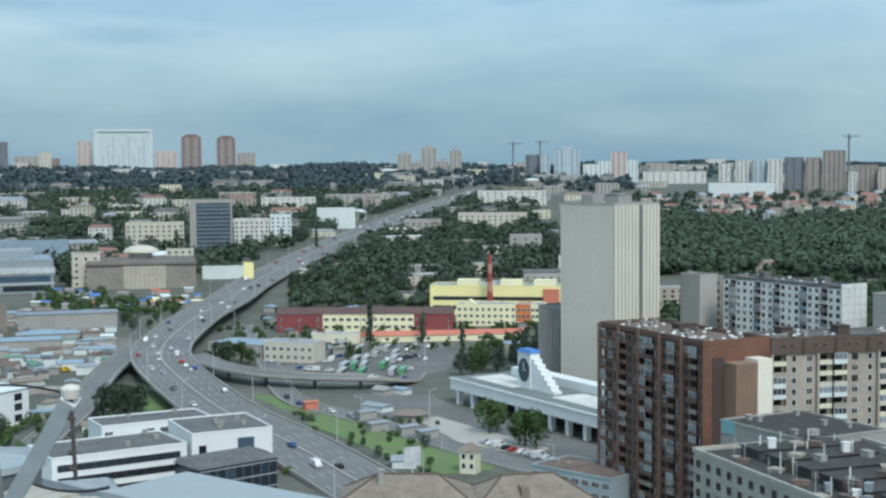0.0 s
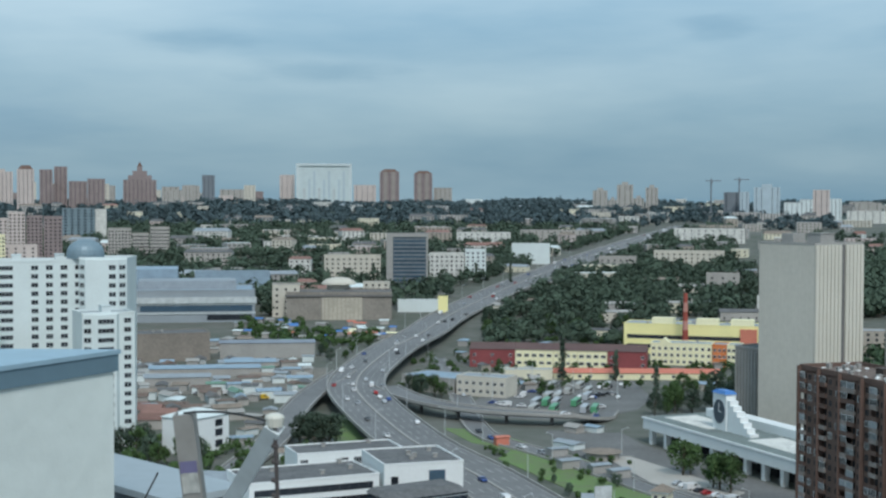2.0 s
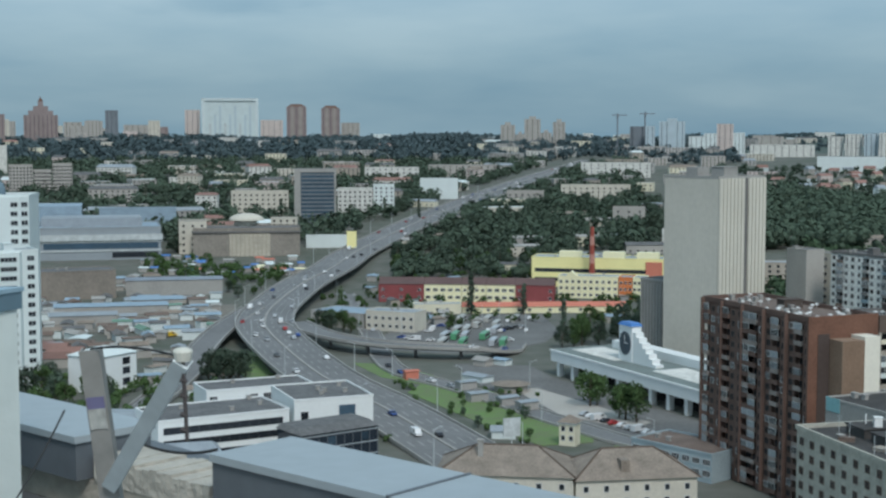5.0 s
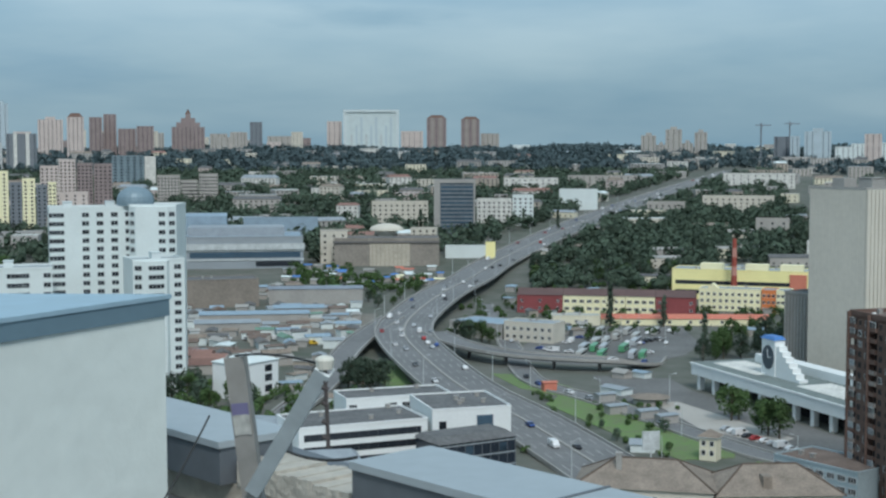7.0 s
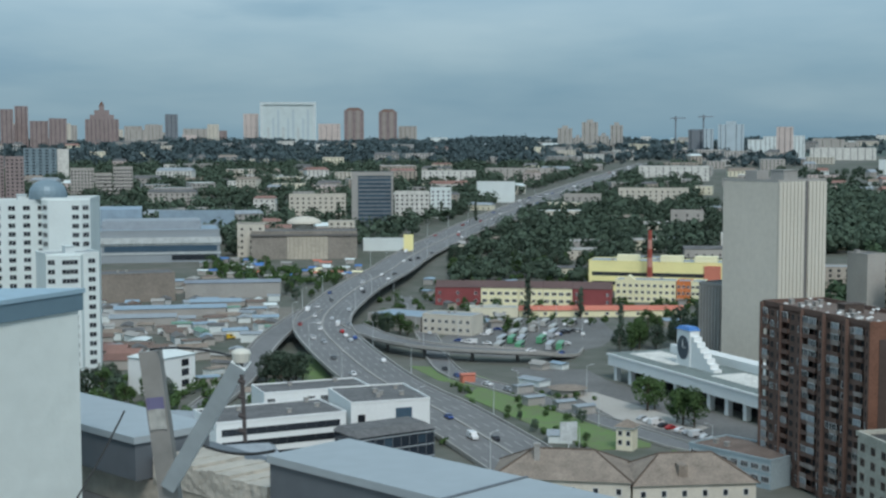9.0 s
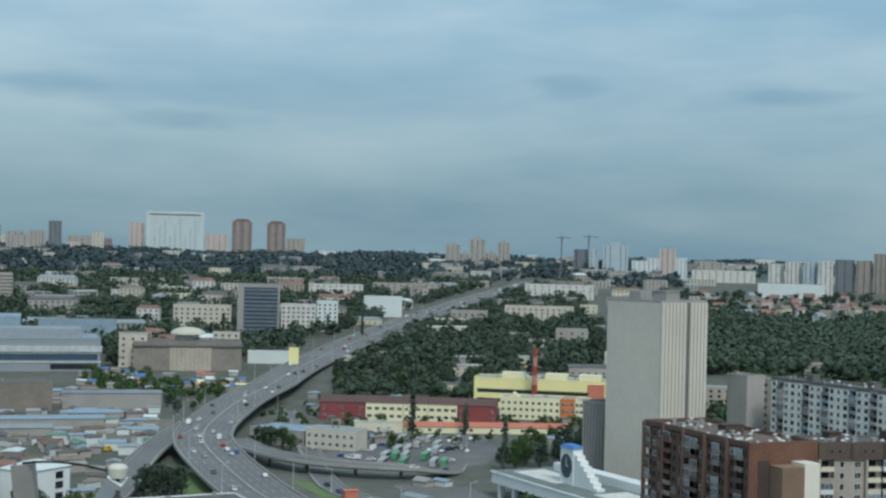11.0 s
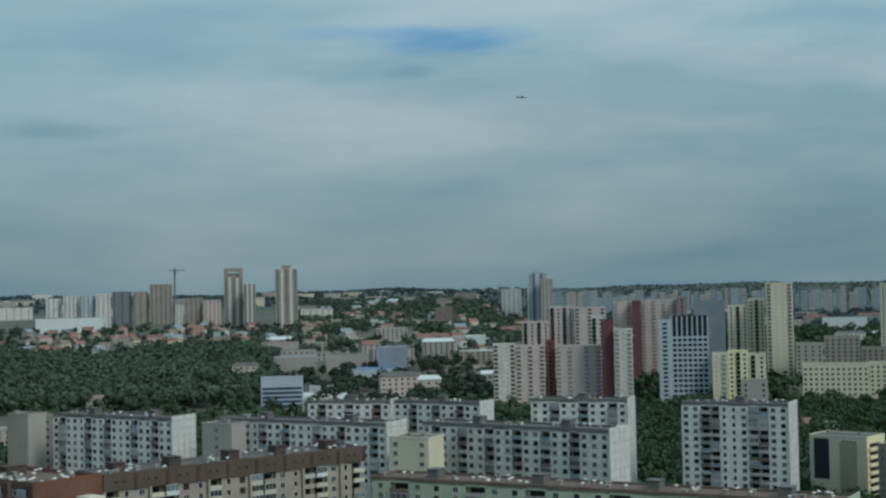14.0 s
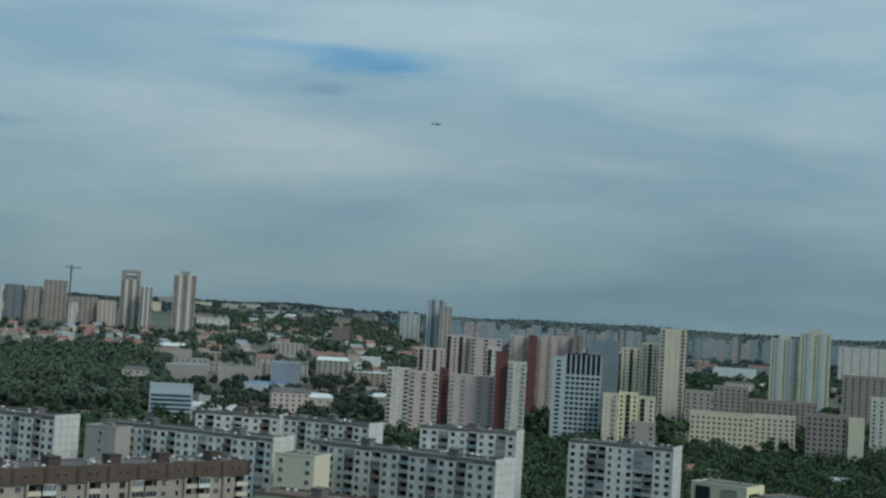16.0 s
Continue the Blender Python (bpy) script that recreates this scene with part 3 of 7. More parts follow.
def library():
    b = Block("library_tower", "tall windowless pale concrete book-storage tower with ribbed sides", (98.1, 557.9), (114.9, 535.8), 27.8, 74.9, "tower", z=0)
    L, D, H = b.L, b.D, b.H
    b.wall(LIB_G)
    # dark sheet behind the ribs paints in the shade of their gaps
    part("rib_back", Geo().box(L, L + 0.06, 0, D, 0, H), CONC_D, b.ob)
    n = 13
    rib = Geo().box(0, 0.75, 0, D / n * 0.80, 0, H).mesh("rib", [LIB_W])
    for k in range(n):
        if k != 7:
            part("rib", rib, None, b.ob, "pale vertical concrete rib", pose(L, D * (k + 0.08) / n, 0))
    # slot between ribs, its shade given by the dark colour
    part("groove", Geo().box(L, L + 0.3, D * 7.1 / n, D * 7.9 / n, 0, H), CONC_D, b.ob, "vertical slot with its shade painted dark")
    slab = Geo().box(0.015, L / 8 - 0.015, -0.04, 0, 0, H).mesh("slab_panel", [LIB_G])
    for k in range(8):
        part("slab_panel", slab, None, b.ob, m=pose(L * k / 8, 0, 0))
    b.roof(ROOF_G, 0.9, CONC)
    part("roof_hut", Geo().box(4, 10, 8, 15, H, H + 4.0), CONC, b.ob)
    part("roof_hut", Geo().box(L - 9, L - 2.5, 6, 14, H, H + 4.2).box(L - 9.3, L - 2.2, 5.7, 14.3, H + 4.2, H + 4.5), CONC, b.ob)
    w = Block("library_wing", "lower dark grey concrete wing behind the library tower", (92.0, 577), (99.5, 567), 20, 32, "building", z=0)
    w.wall(mat("brown_grey_concrete", (0.26, 0.24, 0.22), 0.92, var=0.25))
    for k in range(7):
        part("rib", Geo().box(0.4 + k * 1.75, 1.1 + k * 1.75, -0.4, 0, 0, 31), CONC, w.ob)
    w.roof()


library()


# ---- the brown and beige apartment house ----
def brown_house():
    H = 46.6
    b = Block("apartment_building", "tall dark brown brick apartment house with stacked loggias", (78.4, 382), (95, 335), 19, H, z=0)
    L, D = b.L, b.D
    b.bays(BROWN, "LwwLwwLLwwLwwLw", 1.2)
    PB = mat("faded_brown_parapet", (0.29, 0.25, 0.225), 0.9, var=0.4, s1=0.35)
    lg = [loggia_mesh("balcony", 3.2, 2.8, mt, k, 0.6, 1.2) for mt, k in ((PB, False), (BROWN, True), (BROWN, False), (PB, True))]
    kit = {"L": lg, "w": [WIN_D, WIN, WIN_D], "s": [WIN_S]}
    b.facade("front", "LwwLwwLLwwLwwLw", 16, kit, z0=1.0)
    fin = Geo().box(-0.3, 0.3, -1.05, 0, 0.5, H + 0.8).mesh("pilaster", [BROWN])
    for k in range(0, 16, 3):
        part("pilaster", fin, None, b.ob, m=pose(min(max(L * k / 15, 0.3), L - 0.3), 0, 0))
    b.roof(ROOF_B, 1.2, BROWN, huts=1, dishes=30, vents=14)
    # flat brown sheet; the loggia recess's shade is painted into it
    part("loggia_bay", Geo().box(L + 0.35, L + 0.5, 1.6, 4.9, 0, H - 3.0), mat("dark_brown_recess_shade", (0.075, 0.055, 0.048), 0.9), b.ob, "flat brown panel darkened for the loggia recess")
    part("end_wall", Geo().box(L, L + 0.35, -1.05, D + 0.2, 0, H + 1.4), RUST, b.ob, "rust-orange brick end wall")
    g = Geo()
    edge = [(L + 5.5 + 0.22 * (k % 4 in (1, 2)), 5.0 + 0.5 * ((k + 1) // 2) / 2 + 0.0) for k in range(60)]
    edge = [(x, min(y, 11.3)) for x, y in edge]
    g.prism([(L + 0.35, 5.0)] + edge + [(L + 5.5, 11.3), (L + 0.35, 11.3)], 0, H - 4.2)
    part("stair_shaft", g, mat("tan_brick", (0.27, 0.185, 0.13), 0.9, var=0.2, s1=0.2), b.ob, "tan ribbed brick stair shaft")
    part("white_panel", Geo().box(L + 0.35, L + 5.7, 11.3, 15.8, 0, H - 3.4), mat("cream_white_render", (0.74, 0.70, 0.60), 0.85, var=0.08, s1=0.2), b.ob, "cream-white rendered panel")
    # the beige wing
    w = Block("apartment_building", "long beige panel apartment house with rows of glazed loggias", (113.5, 341.5), (193, 352), 14, H, z=0)
    L, D = w.L, w.D
    w.bays(BEIGE, "LswLLwsLswLLwsLLwsL", 1.3)
    part("fascia", Geo().box(-0.1, L + 0.1, -0.5, 0, H - 3.4, H + 0.9), mat("brown_fascia", (0.11, 0.083, 0.069), 0.9, var=0.25), w.ob, "brown attic band")
    lg = [loggia_mesh("balcony", 3.6, 2.8, mt, k, 0.7, 1.3) for mt, k in ((BEIGE_L, False), (BEIGE_L, True), (BEIGE, False), (CREAM, False), (WHITE_T, True))]
    kit = {"L": lg, "w": [WIN, WIN, WIN_D], "s": WIN_S}
    w.facade("front", "LswLLwsLswLLwsLLwsL", 15, kit, z0=1.2, fh=2.8, lo=5)
    fin = Geo().box(-0.3, 0.3, -1.0, 0, 0, H - 3.4).mesh("pilaster", [BEIGE])
    for k in range(20):
        if k % 7 in (0, 3):
            part("pilaster", fin, None, w.ob, m=pose(L * k / 19, 0, 0))
    att = Geo().box(-2.3, 2.3, -0.62, -0.5, H - 2.4, H + 1.1).mesh("attic_panel", [mat("brown_fascia", (0.11, 0.083, 0.069))])
    slit = Geo().box(-0.35, 0.35, -0.05, 0, 0, 0.55).mesh("attic_window", [DARK])
    joint = Geo().box(-0.4, 0.4, -0.25, 0, H - 3.4, H + 0.5).mesh("attic_joint", [mat("brown_pier", (0.075, 0.055, 0.045), 0.9, var=0.3)])
    for k in range(9):
        at_ = part("attic_panel", att, None, w.ob, m=pose(L * (k + 0.5) / 9, 0, 0))
        for x in (-1.2, 1.0):
            part("attic_window", slit, None, at_, m=pose(x, -0.62, H - 1.6))
        part("attic_joint", joint, None, w.ob, "dark vertical joint", pose(L * (k + 0.98) / 9, -0.5, 0))
    w.facade("right", "wLw", 15, kit, z0=1.2, fh=2.8)
    w.roof(ROOF_G, 0.9, CONC_D, huts=5, dishes=24, vents=14)


brown_house()


# ---- the panel blocks ----
def panel_block(label, p0, p1, depth, wall, pattern, floors=16, h=46.5, end=None, dish=9, lo=0, par=None, side="ww", group="panel blocks", roofm=None):
    b = Block("apartment_building", label, p0, p1, depth, h, group=group, z=0)
    L, D = b.L, b.D
    b.bays(wall, pattern, 1.4)
    fh = (h - 1.8) / floors
    # panel joints: every panel stands a little proud of the wall
    g = Geo()
    bay = L / len(pattern)
    for f in range(lo, floors):
        for i in range(len(pattern)):
            if pattern[i] == "L":
                continue
            g.box(i * bay + 0.05, (i + 1) * bay - 0.05, -0.08, 0, 1.2 + f * fh - 0.1, 1.2 + (f + 1) * fh - 0.18)
    part("facade_panel", g, wall if wall is GREENP else PANEL_W if wall is not PANEL_G else PANEL, b.ob, kind="stuff")
    dirty = [mat("dirty_grey_parapet", (0.20, 0.20, 0.195), 0.9, var=0.4, s1=0.4), mat("rusty_parapet", (0.17, 0.135, 0.115), 0.9, var=0.4, s1=0.4), PANEL_G, mat("blue_parapet", (0.20, 0.27, 0.31), 0.8, var=0.3, s1=0.4)]
    lgs = [loggia_mesh("balcony", bay * 0.98, fh, dirty[k], z_, 0.5, 1.4) for k, z_ in ((0, False), (1, False), (2, True), (3, False), (0, True), (2, False))]
    kit = {"L": lgs, "w": [WIN, WIN_P, WIN], "s": WIN_S, "d": WIN_W}
    b.proud = 0.09
    b.facade("front", pattern, floors, kit, lo=lo)
    if end is not None:
        part("end_wall", Geo().box(L, L + 0.4, -0.5, D + 0.3, 0, h + 1.3), end, b.ob, "pale end wall")
        g = Geo()
        for f in range(1, floors + 1):
            g.box(L + 0.39, L + 0.415, -0.5, D + 0.3, f * fh + 1.12, f * fh + 1.2)
        for k in range(1, 4):
            y = -0.5 + (D + 0.8) * k / 4
            g.box(L + 0.39, L + 0.418, y - 0.04, y + 0.04, 0, h + 1.3)
        part("panel_joint", g, CONC_D, b.ob, "dark sealed panel joints", kind="stuff")
    else:
        b.facade("right", side, floors, kit, lo=lo)
    b.roof(roofm or ROOF_G, 0.8, par or PANEL_G, dishes=dish, vents=max(3, int(L / 9)), huts=int(L / 26), hut_mat=CONC_D)
    return b


panel_block("long grey-white panel apartment house with dark loggia columns", (159, 536), (186, 482), 12, PANEL_B, "wLwwsLwwLwswLwwLww", end=ENDW, lo=7, par=CONC_D)
panel_block("long grey-white panel apartment house with a plain grey end", (198, 471.5), (231.6, 406.4), 12, PANEL, "wwLwwsLwwLwwsLwwLwwsLw", end=PANEL, lo=9, par=CONC_D)
panel_block("long dark grey panel apartment house with a white end wall", (244.4, 404), (272.2, 339.4), 12, PANEL_G, "wLwwLwwLwwLwwLwwLwww", end=ENDW, par=CONC_D, lo=6)
panel_block("tall grey-white panel apartment slab with a thin white end", (355.5, 400.1), (375.7, 365.4), 12, PANEL, "wwLLsswLLww", end=ENDW, par=CONC_D)
panel_block("pale panel apartment house in the back row", (324.4, 453.5), (348.1, 422.7), 12, PANEL, "wwLwwLwwLw", lo=11, end=ENDW, par=CONC_D)
panel_block("pale panel apartment house in the back row with a white end", (256, 513), (280.2, 487.9), 10, PANEL, "wLwwLwwLw", lo=11, end=ENDW, par=CONC_D)
panel_block("pale panel apartment house in the back row with a short wing", (283, 490), (300.6, 454.1), 10, PANEL, "wwLwwLwwLww", lo=11, end=ENDW, par=CONC_D)
panel_block("pale green panel apartment house with cream pilasters", (190, 342), (252, 228), 13, GREENP, "wLwwwLwwLwwwLwwLwwwLww", floors=14, h=39.5, end=GREENP, par=ROOF_B, dish=34, lo=9, roofm=ROOF_B)

# ---- the roof the camera stands on ----
def roof_here():
    # white penthouse with a sheet-metal top
    k, f, bk = (-2.71, 9.63), (-5.60, 3.22), (-9.0, 9.4)
    far = (-11.5, 3.0)
    poly = [k, bk, far, f]
    def grow(p, c, r):
        v = Vector(p) - Vector(c)
        return tuple(Vector(p) + v.normalized() * r)
    c = (-7.0, 6.4)
    ph = thing("penthouse", "white plastered roof penthouse with a pale blue sheet-metal top", "roof structure")
    part("wall", Geo().prism([grow(p, c, -0.055) for p in poly], 89.2, 90.80), BOXW, ph)
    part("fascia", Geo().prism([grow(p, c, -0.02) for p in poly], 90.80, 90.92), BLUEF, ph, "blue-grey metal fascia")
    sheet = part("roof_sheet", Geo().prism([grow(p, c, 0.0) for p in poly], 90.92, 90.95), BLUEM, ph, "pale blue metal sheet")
    for a in (0.30, 0.62):
        p, q = Vector(f).lerp(Vector(k), a), Vector(far).lerp(Vector(bk), a)
        part("seam", Geo().tube((p.x, p.y, 90.955), (q.x, q.y, 90.955), 0.016, n=6), BLUEF, sheet)
    # parapet with metal capping
    K = 1.3
    a, d = Vector((-2.59, 9.14)) * K, Vector((0.734, -0.679)) * K
    inn = Vector((-0.679, -0.734)) * K

    def zz(z):
        return 92 - (92 - z) * K

    def q(s, o):
        v = a + d * s + inn * o
        return (v.x, v.y)
    pp = thing("parapet", "stained beige plaster roof parapet with grey metal capping", "parapet")
    part("wall", Geo().prism([q(-0.25, 0.06), q(9, 0.06), q(9, 0.40), q(-0.25, 0.40)], 84.0, zz(90.02)), PLASTER, pp)
    for n, (s0, s1) in enumerate(((-0.25, 1.36), (2.56, 8.6))):
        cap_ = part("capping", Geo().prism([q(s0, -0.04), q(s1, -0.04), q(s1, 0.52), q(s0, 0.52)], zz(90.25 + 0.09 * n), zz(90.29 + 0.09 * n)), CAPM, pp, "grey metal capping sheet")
        # side faces of the capping, in a darker grey than its top
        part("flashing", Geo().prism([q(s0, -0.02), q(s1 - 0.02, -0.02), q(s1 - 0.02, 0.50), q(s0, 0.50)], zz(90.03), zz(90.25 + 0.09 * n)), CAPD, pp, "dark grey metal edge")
        for j in range(1, int((s1 - s0) / 1.25)):
            s = s0 + j * 1.25
            part("seam", Geo().prism([q(s, -0.045), q(s + 0.02, -0.045), q(s + 0.02, 0.525), q(s, 0.525)], zz(90.20 + 0.09 * n), zz(90.296 + 0.09 * n)), CAPD, cap_)
    g = Geo()
    random.seed(5)
    for j in range(16):
        s = 1.38 + j * 0.065
        g.prism([q(s, 0.05), q(s + 0.063, 0.05), q(s + 0.063, 0.41), q(s, 0.41)], zz(90.02), zz(90.155 + random.uniform(0, 0.02)))
    part("mortar_bed", g, mat("pale_mortar", (0.44, 0.41, 0.355), 0.95, var=0.2, s1=2, s2=12, bump=0.4), pp, "crumbling pale mortar", kind="stuff")
    # the lower far capping behind the parapet
    e = thing("roof_edge", "grey sheet-metal roof edge below the parapet", "roof structure")
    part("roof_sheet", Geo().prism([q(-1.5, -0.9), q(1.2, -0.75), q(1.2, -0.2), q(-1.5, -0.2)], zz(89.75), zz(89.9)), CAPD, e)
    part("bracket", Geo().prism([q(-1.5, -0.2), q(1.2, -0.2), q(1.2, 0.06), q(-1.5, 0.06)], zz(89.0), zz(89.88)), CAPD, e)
    # the deck underfoot and the tower below
    tower = thing("tower_block", "the tall tower block underfoot with a flat roof", "tower")
    body = [q(-16, 0.12), q(12, 0.12), q(12, 22), q(-16, 22)]
    part("wall", Geo().prism(body, 0.0, 89.1), PLASTER, tower)
    part("roof", Geo().prism([q(-15.9, 0.42), q(11.9, 0.42), q(11.9, 21.5), q(-15.9, 21.5)], 89.1, 89.2), ROOF_G, tower)
    # steel bracket with a lamp head
    def pt(az, el, dist):
        x, y = at(az, dist)
        return Vector((x, y, 92 + dist * math.tan(radians(el))))
    top, foot = pt(-13.25, -8.55, 5.0), pt(-12.55, -14.2, 5.05)
    head, low = pt(-9.62, -9.15, 4.5), pt(-12.55, -13.9, 5.0)
    ground_p = top + (foot - top) * ((top.z - 89.2) / (top.z - foot.z))
    br = thing("lamp_bracket", "galvanised steel post and slanting arm with a lamp head", "bracket")

    def channel(a, b, w, t, mt, name, label="", flip=1):
        v = (b - a).normalized()
        side = v.cross(Vector((0, 1, 0))).normalized()
        dep = v.cross(side).normalized()
        g = Geo()
        prof = [(-w, -t), (w, -t), (w, t), (w * 0.8, t), (w * 0.8, -t * 0.55), (-w * 0.8, -t * 0.55), (-w * 0.8, t), (-w, t)]
        n = len(prof)
        vs = [p + side * x + dep * y * flip for p in (a, b) for x, y in prof]
        g.faces(vs, [(i, (i + 1) % n, n + (i + 1) % n, n + i) for i in range(n)] + [tuple(range(n)), tuple(range(2 * n - 1, n - 1, -1))])
        return part(name, g, mt, br, label)
    post = channel(ground_p, top, 0.036, 0.028, mat("weathered_steel", (0.27, 0.26, 0.24), 0.7, 0.1, var=0.25, s1=3, s2=14), "post", "weathered grey-brown steel", -1)
    m1, m2 = foot.lerp(top, 0.46), foot.lerp(top, 0.60)
    channel(m1 + Vector((0, -0.034, 0)), m2 + Vector((0, -0.034, 0)), 0.03, 0.003, mat("white_sticker", (0.42, 0.42, 0.39), 0.7, var=0.4, s1=6, s2=30), "sticker", "white sticker")
    m3 = foot.lerp(top, 0.68)
    channel(m2 + Vector((0, -0.034, 0)), m3 + Vector((0, -0.034, 0)), 0.03, 0.003, mat("violet_sticker", (0.15, 0.14, 0.24), 0.7), "sticker", "violet sticker")
    # arm paler than the post: skylight on its face put into the colour
    channel(low, head, 0.027, 0.024, mat("lit_zinc", (0.60, 0.64, 0.64), 0.6, 0.0, var=0.15, s1=2, s2=12), "arm", "zinc arm with skylight in its pale colour", -1)
    part("clamp", Geo().box(foot.x - 0.045, foot.x + 0.045, foot.y - 0.04, foot.y + 0.04, foot.z - 0.09, foot.z - 0.035), mat("rusty_clamp", (0.20, 0.12, 0.085), 0.8, var=0.4, s2=20), br, "rusty clamp")
    g = Geo().tube(head + Vector((0, 0, 0.0)), head + Vector((0, 0, 0.03)), 0.026, 0.032, 12).dome(head + Vector((0, 0, 0.03)), 0.032, 0.014, 12, 3)
    part("lamp_head", g, mat("cream_plastic", (0.62, 0.60, 0.52), 0.5), br, "small cream lamp head")
    part("rod", Geo().tube(head + Vector((0.0, 0, 0)), head + Vector((0.01, 0, -0.26)), 0.007, n=6), mat("rusty_iron", (0.07, 0.06, 0.058), 0.8), br)
    for z in (0.06, 0.11, 0.17, 0.22):
        part("knot", Geo().tube(head + Vector((-0.01, 0, -z)), head + Vector((0.012, 0, -z - 0.008)), 0.008, n=6), mat("rusty_iron", (0.1, 0.07, 0.06), 0.8), br)

    def cable(a, b, sag, r, label):
        pts = [a.lerp(b, i / 14) - Vector((0, 0, sag * 4 * (i / 14) * (1 - i / 14))) for i in range(15)]
        cu = bpy.data.curves.new("cable", "CURVE")
        cu.dimensions, cu.bevel_depth, cu.bevel_resolution = "3D", r, 2
        sp = cu.splines.new("POLY")
        sp.points.add(len(pts) - 1)
        for i, p in enumerate(pts):
            sp.points[i].co = (*p, 1)
        cu.materials.append(BLACK)
        return tagged(new("cable", cu), label, "cable")
    cable(top, head + Vector((0, 0, 0.01)), -0.018, 0.004, "thin black cable from the steel post to the lamp head")
    cable(pt(-11.2, -12.4, 7.5), pt(-8.3, -12.7, 7.2), 0.03, 0.008, "thin black cable lying over the roof parapet")
    cable(pt(-16.5, -14.6, 8.6), pt(-14.3, -10.9, 9.1), 0.02, 0.006, "thin black cable on the white penthouse wall")
    random.seed(0)


roof_here()


# ---- the bus station ----
def bus_station():
    b = Block("bus_station", "long white concrete bus station with a deep ribbed roof", (53.6, 530.0), (94.0, 441.6), 27, 10, "bus station", z=0)
    L, D = b.L, b.D
    # near-black wall: the bays' shade under the deep roof is its colour
    b.wall(DARK, x0=1, x1=L - 1, y0=6.0, z1=5.5, name="back_wall", label="near-black hall front, shade under the roof painted in")
    part("canopy", Geo().box(-2, L + 1, -2.5, D, 5.6, 9.4).box(-2.4, L + 1.4, -2.9, D + 0.4, 9.4, 10.0), WHITEW, b.ob, "white deep concrete roof edge")
    part("roof", Geo().box(-1.6, L + 0.6, -2.1, D - 0.4, 10.0, 10.12), mat("pale_green_grey_roof", (0.17, 0.20, 0.19), 0.85, var=0.3), b.ob)
    col = Geo().box(-0.9, 0.9, -1.6, 0.4, 0, 5.6).mesh("pillar", [WHITEW])
    for k in range(10):
        part("pillar", col, None, b.ob, m=pose(2 + (L - 4) * k / 9, 0, 0))
    rib = Geo().prism([(0, 0), (1.5, 0), (1.5, 14), (0, 14)], 10.12, 10.35).mesh("roof_rib", [PANEL_W])
    for k in range(36):
        x = 4 + k * 2.7
        if not (32 < x < 56):
            part("roof_rib", rib, None, b.ob, "white roof light", pose(x, 3.5, 0))
    part("upper_storey", Geo().box(6, L - 4, D - 7, D - 1, 10.1, 13.2), WHITEW, b.ob)
    # clock pylon with stepped fins
    c = thing("clock_pylon", "white stepped concrete clock pylon with a blue cap", "clock tower", pose(74.6, 501.2, 10.12, 0, 0, b.rot))
    part("shaft", Geo().box(-4.2, 4.2, 0, 4, 0, 13), WHITEW, c)
    for k in range(7):
        part("fin", Geo().box(4.2 + k * 2.1, 6.3 + k * 2.1, 0.3, 3.7, 0, 11.0 - k * 1.65), WHITEW, c)
    part("cap", Geo().prism([(-4.6, -0.5), (4.6, -0.5), (4.6, 4.5), (-4.6, 4.5)], 13, 14.2, top=[(-3.0, 0.3), (3.0, 0.3), (3.0, 3.7), (-3.0, 3.7)]), ROOF_BLUE, c, "blue cap")
    n = 24
    face = part("clock_face", Geo().prism([(3.6 * math.cos(2 * math.pi * i / n), 4.3 * math.sin(2 * math.pi * i / n)) for i in range(n)], 0, 0.2),
         mat("clock_dark", (0.06, 0.08, 0.10), 0.4), c, "dark oval clock face", Matrix.Translation((0, -0.02, 6.6)) @ pose(0, 0, 0, 90))
    pointer_g = Geo().box(-0.12, 0.12, -0.36, -0.26, 6.6, 9.6)
    part("pointer", pointer_g, WHITEW, c)
    hg = Geo().box(-0.1, 1.9, -0.36, -0.26, 6.5, 6.75)
    part("pointer", hg, WHITEW, c)


bus_station()


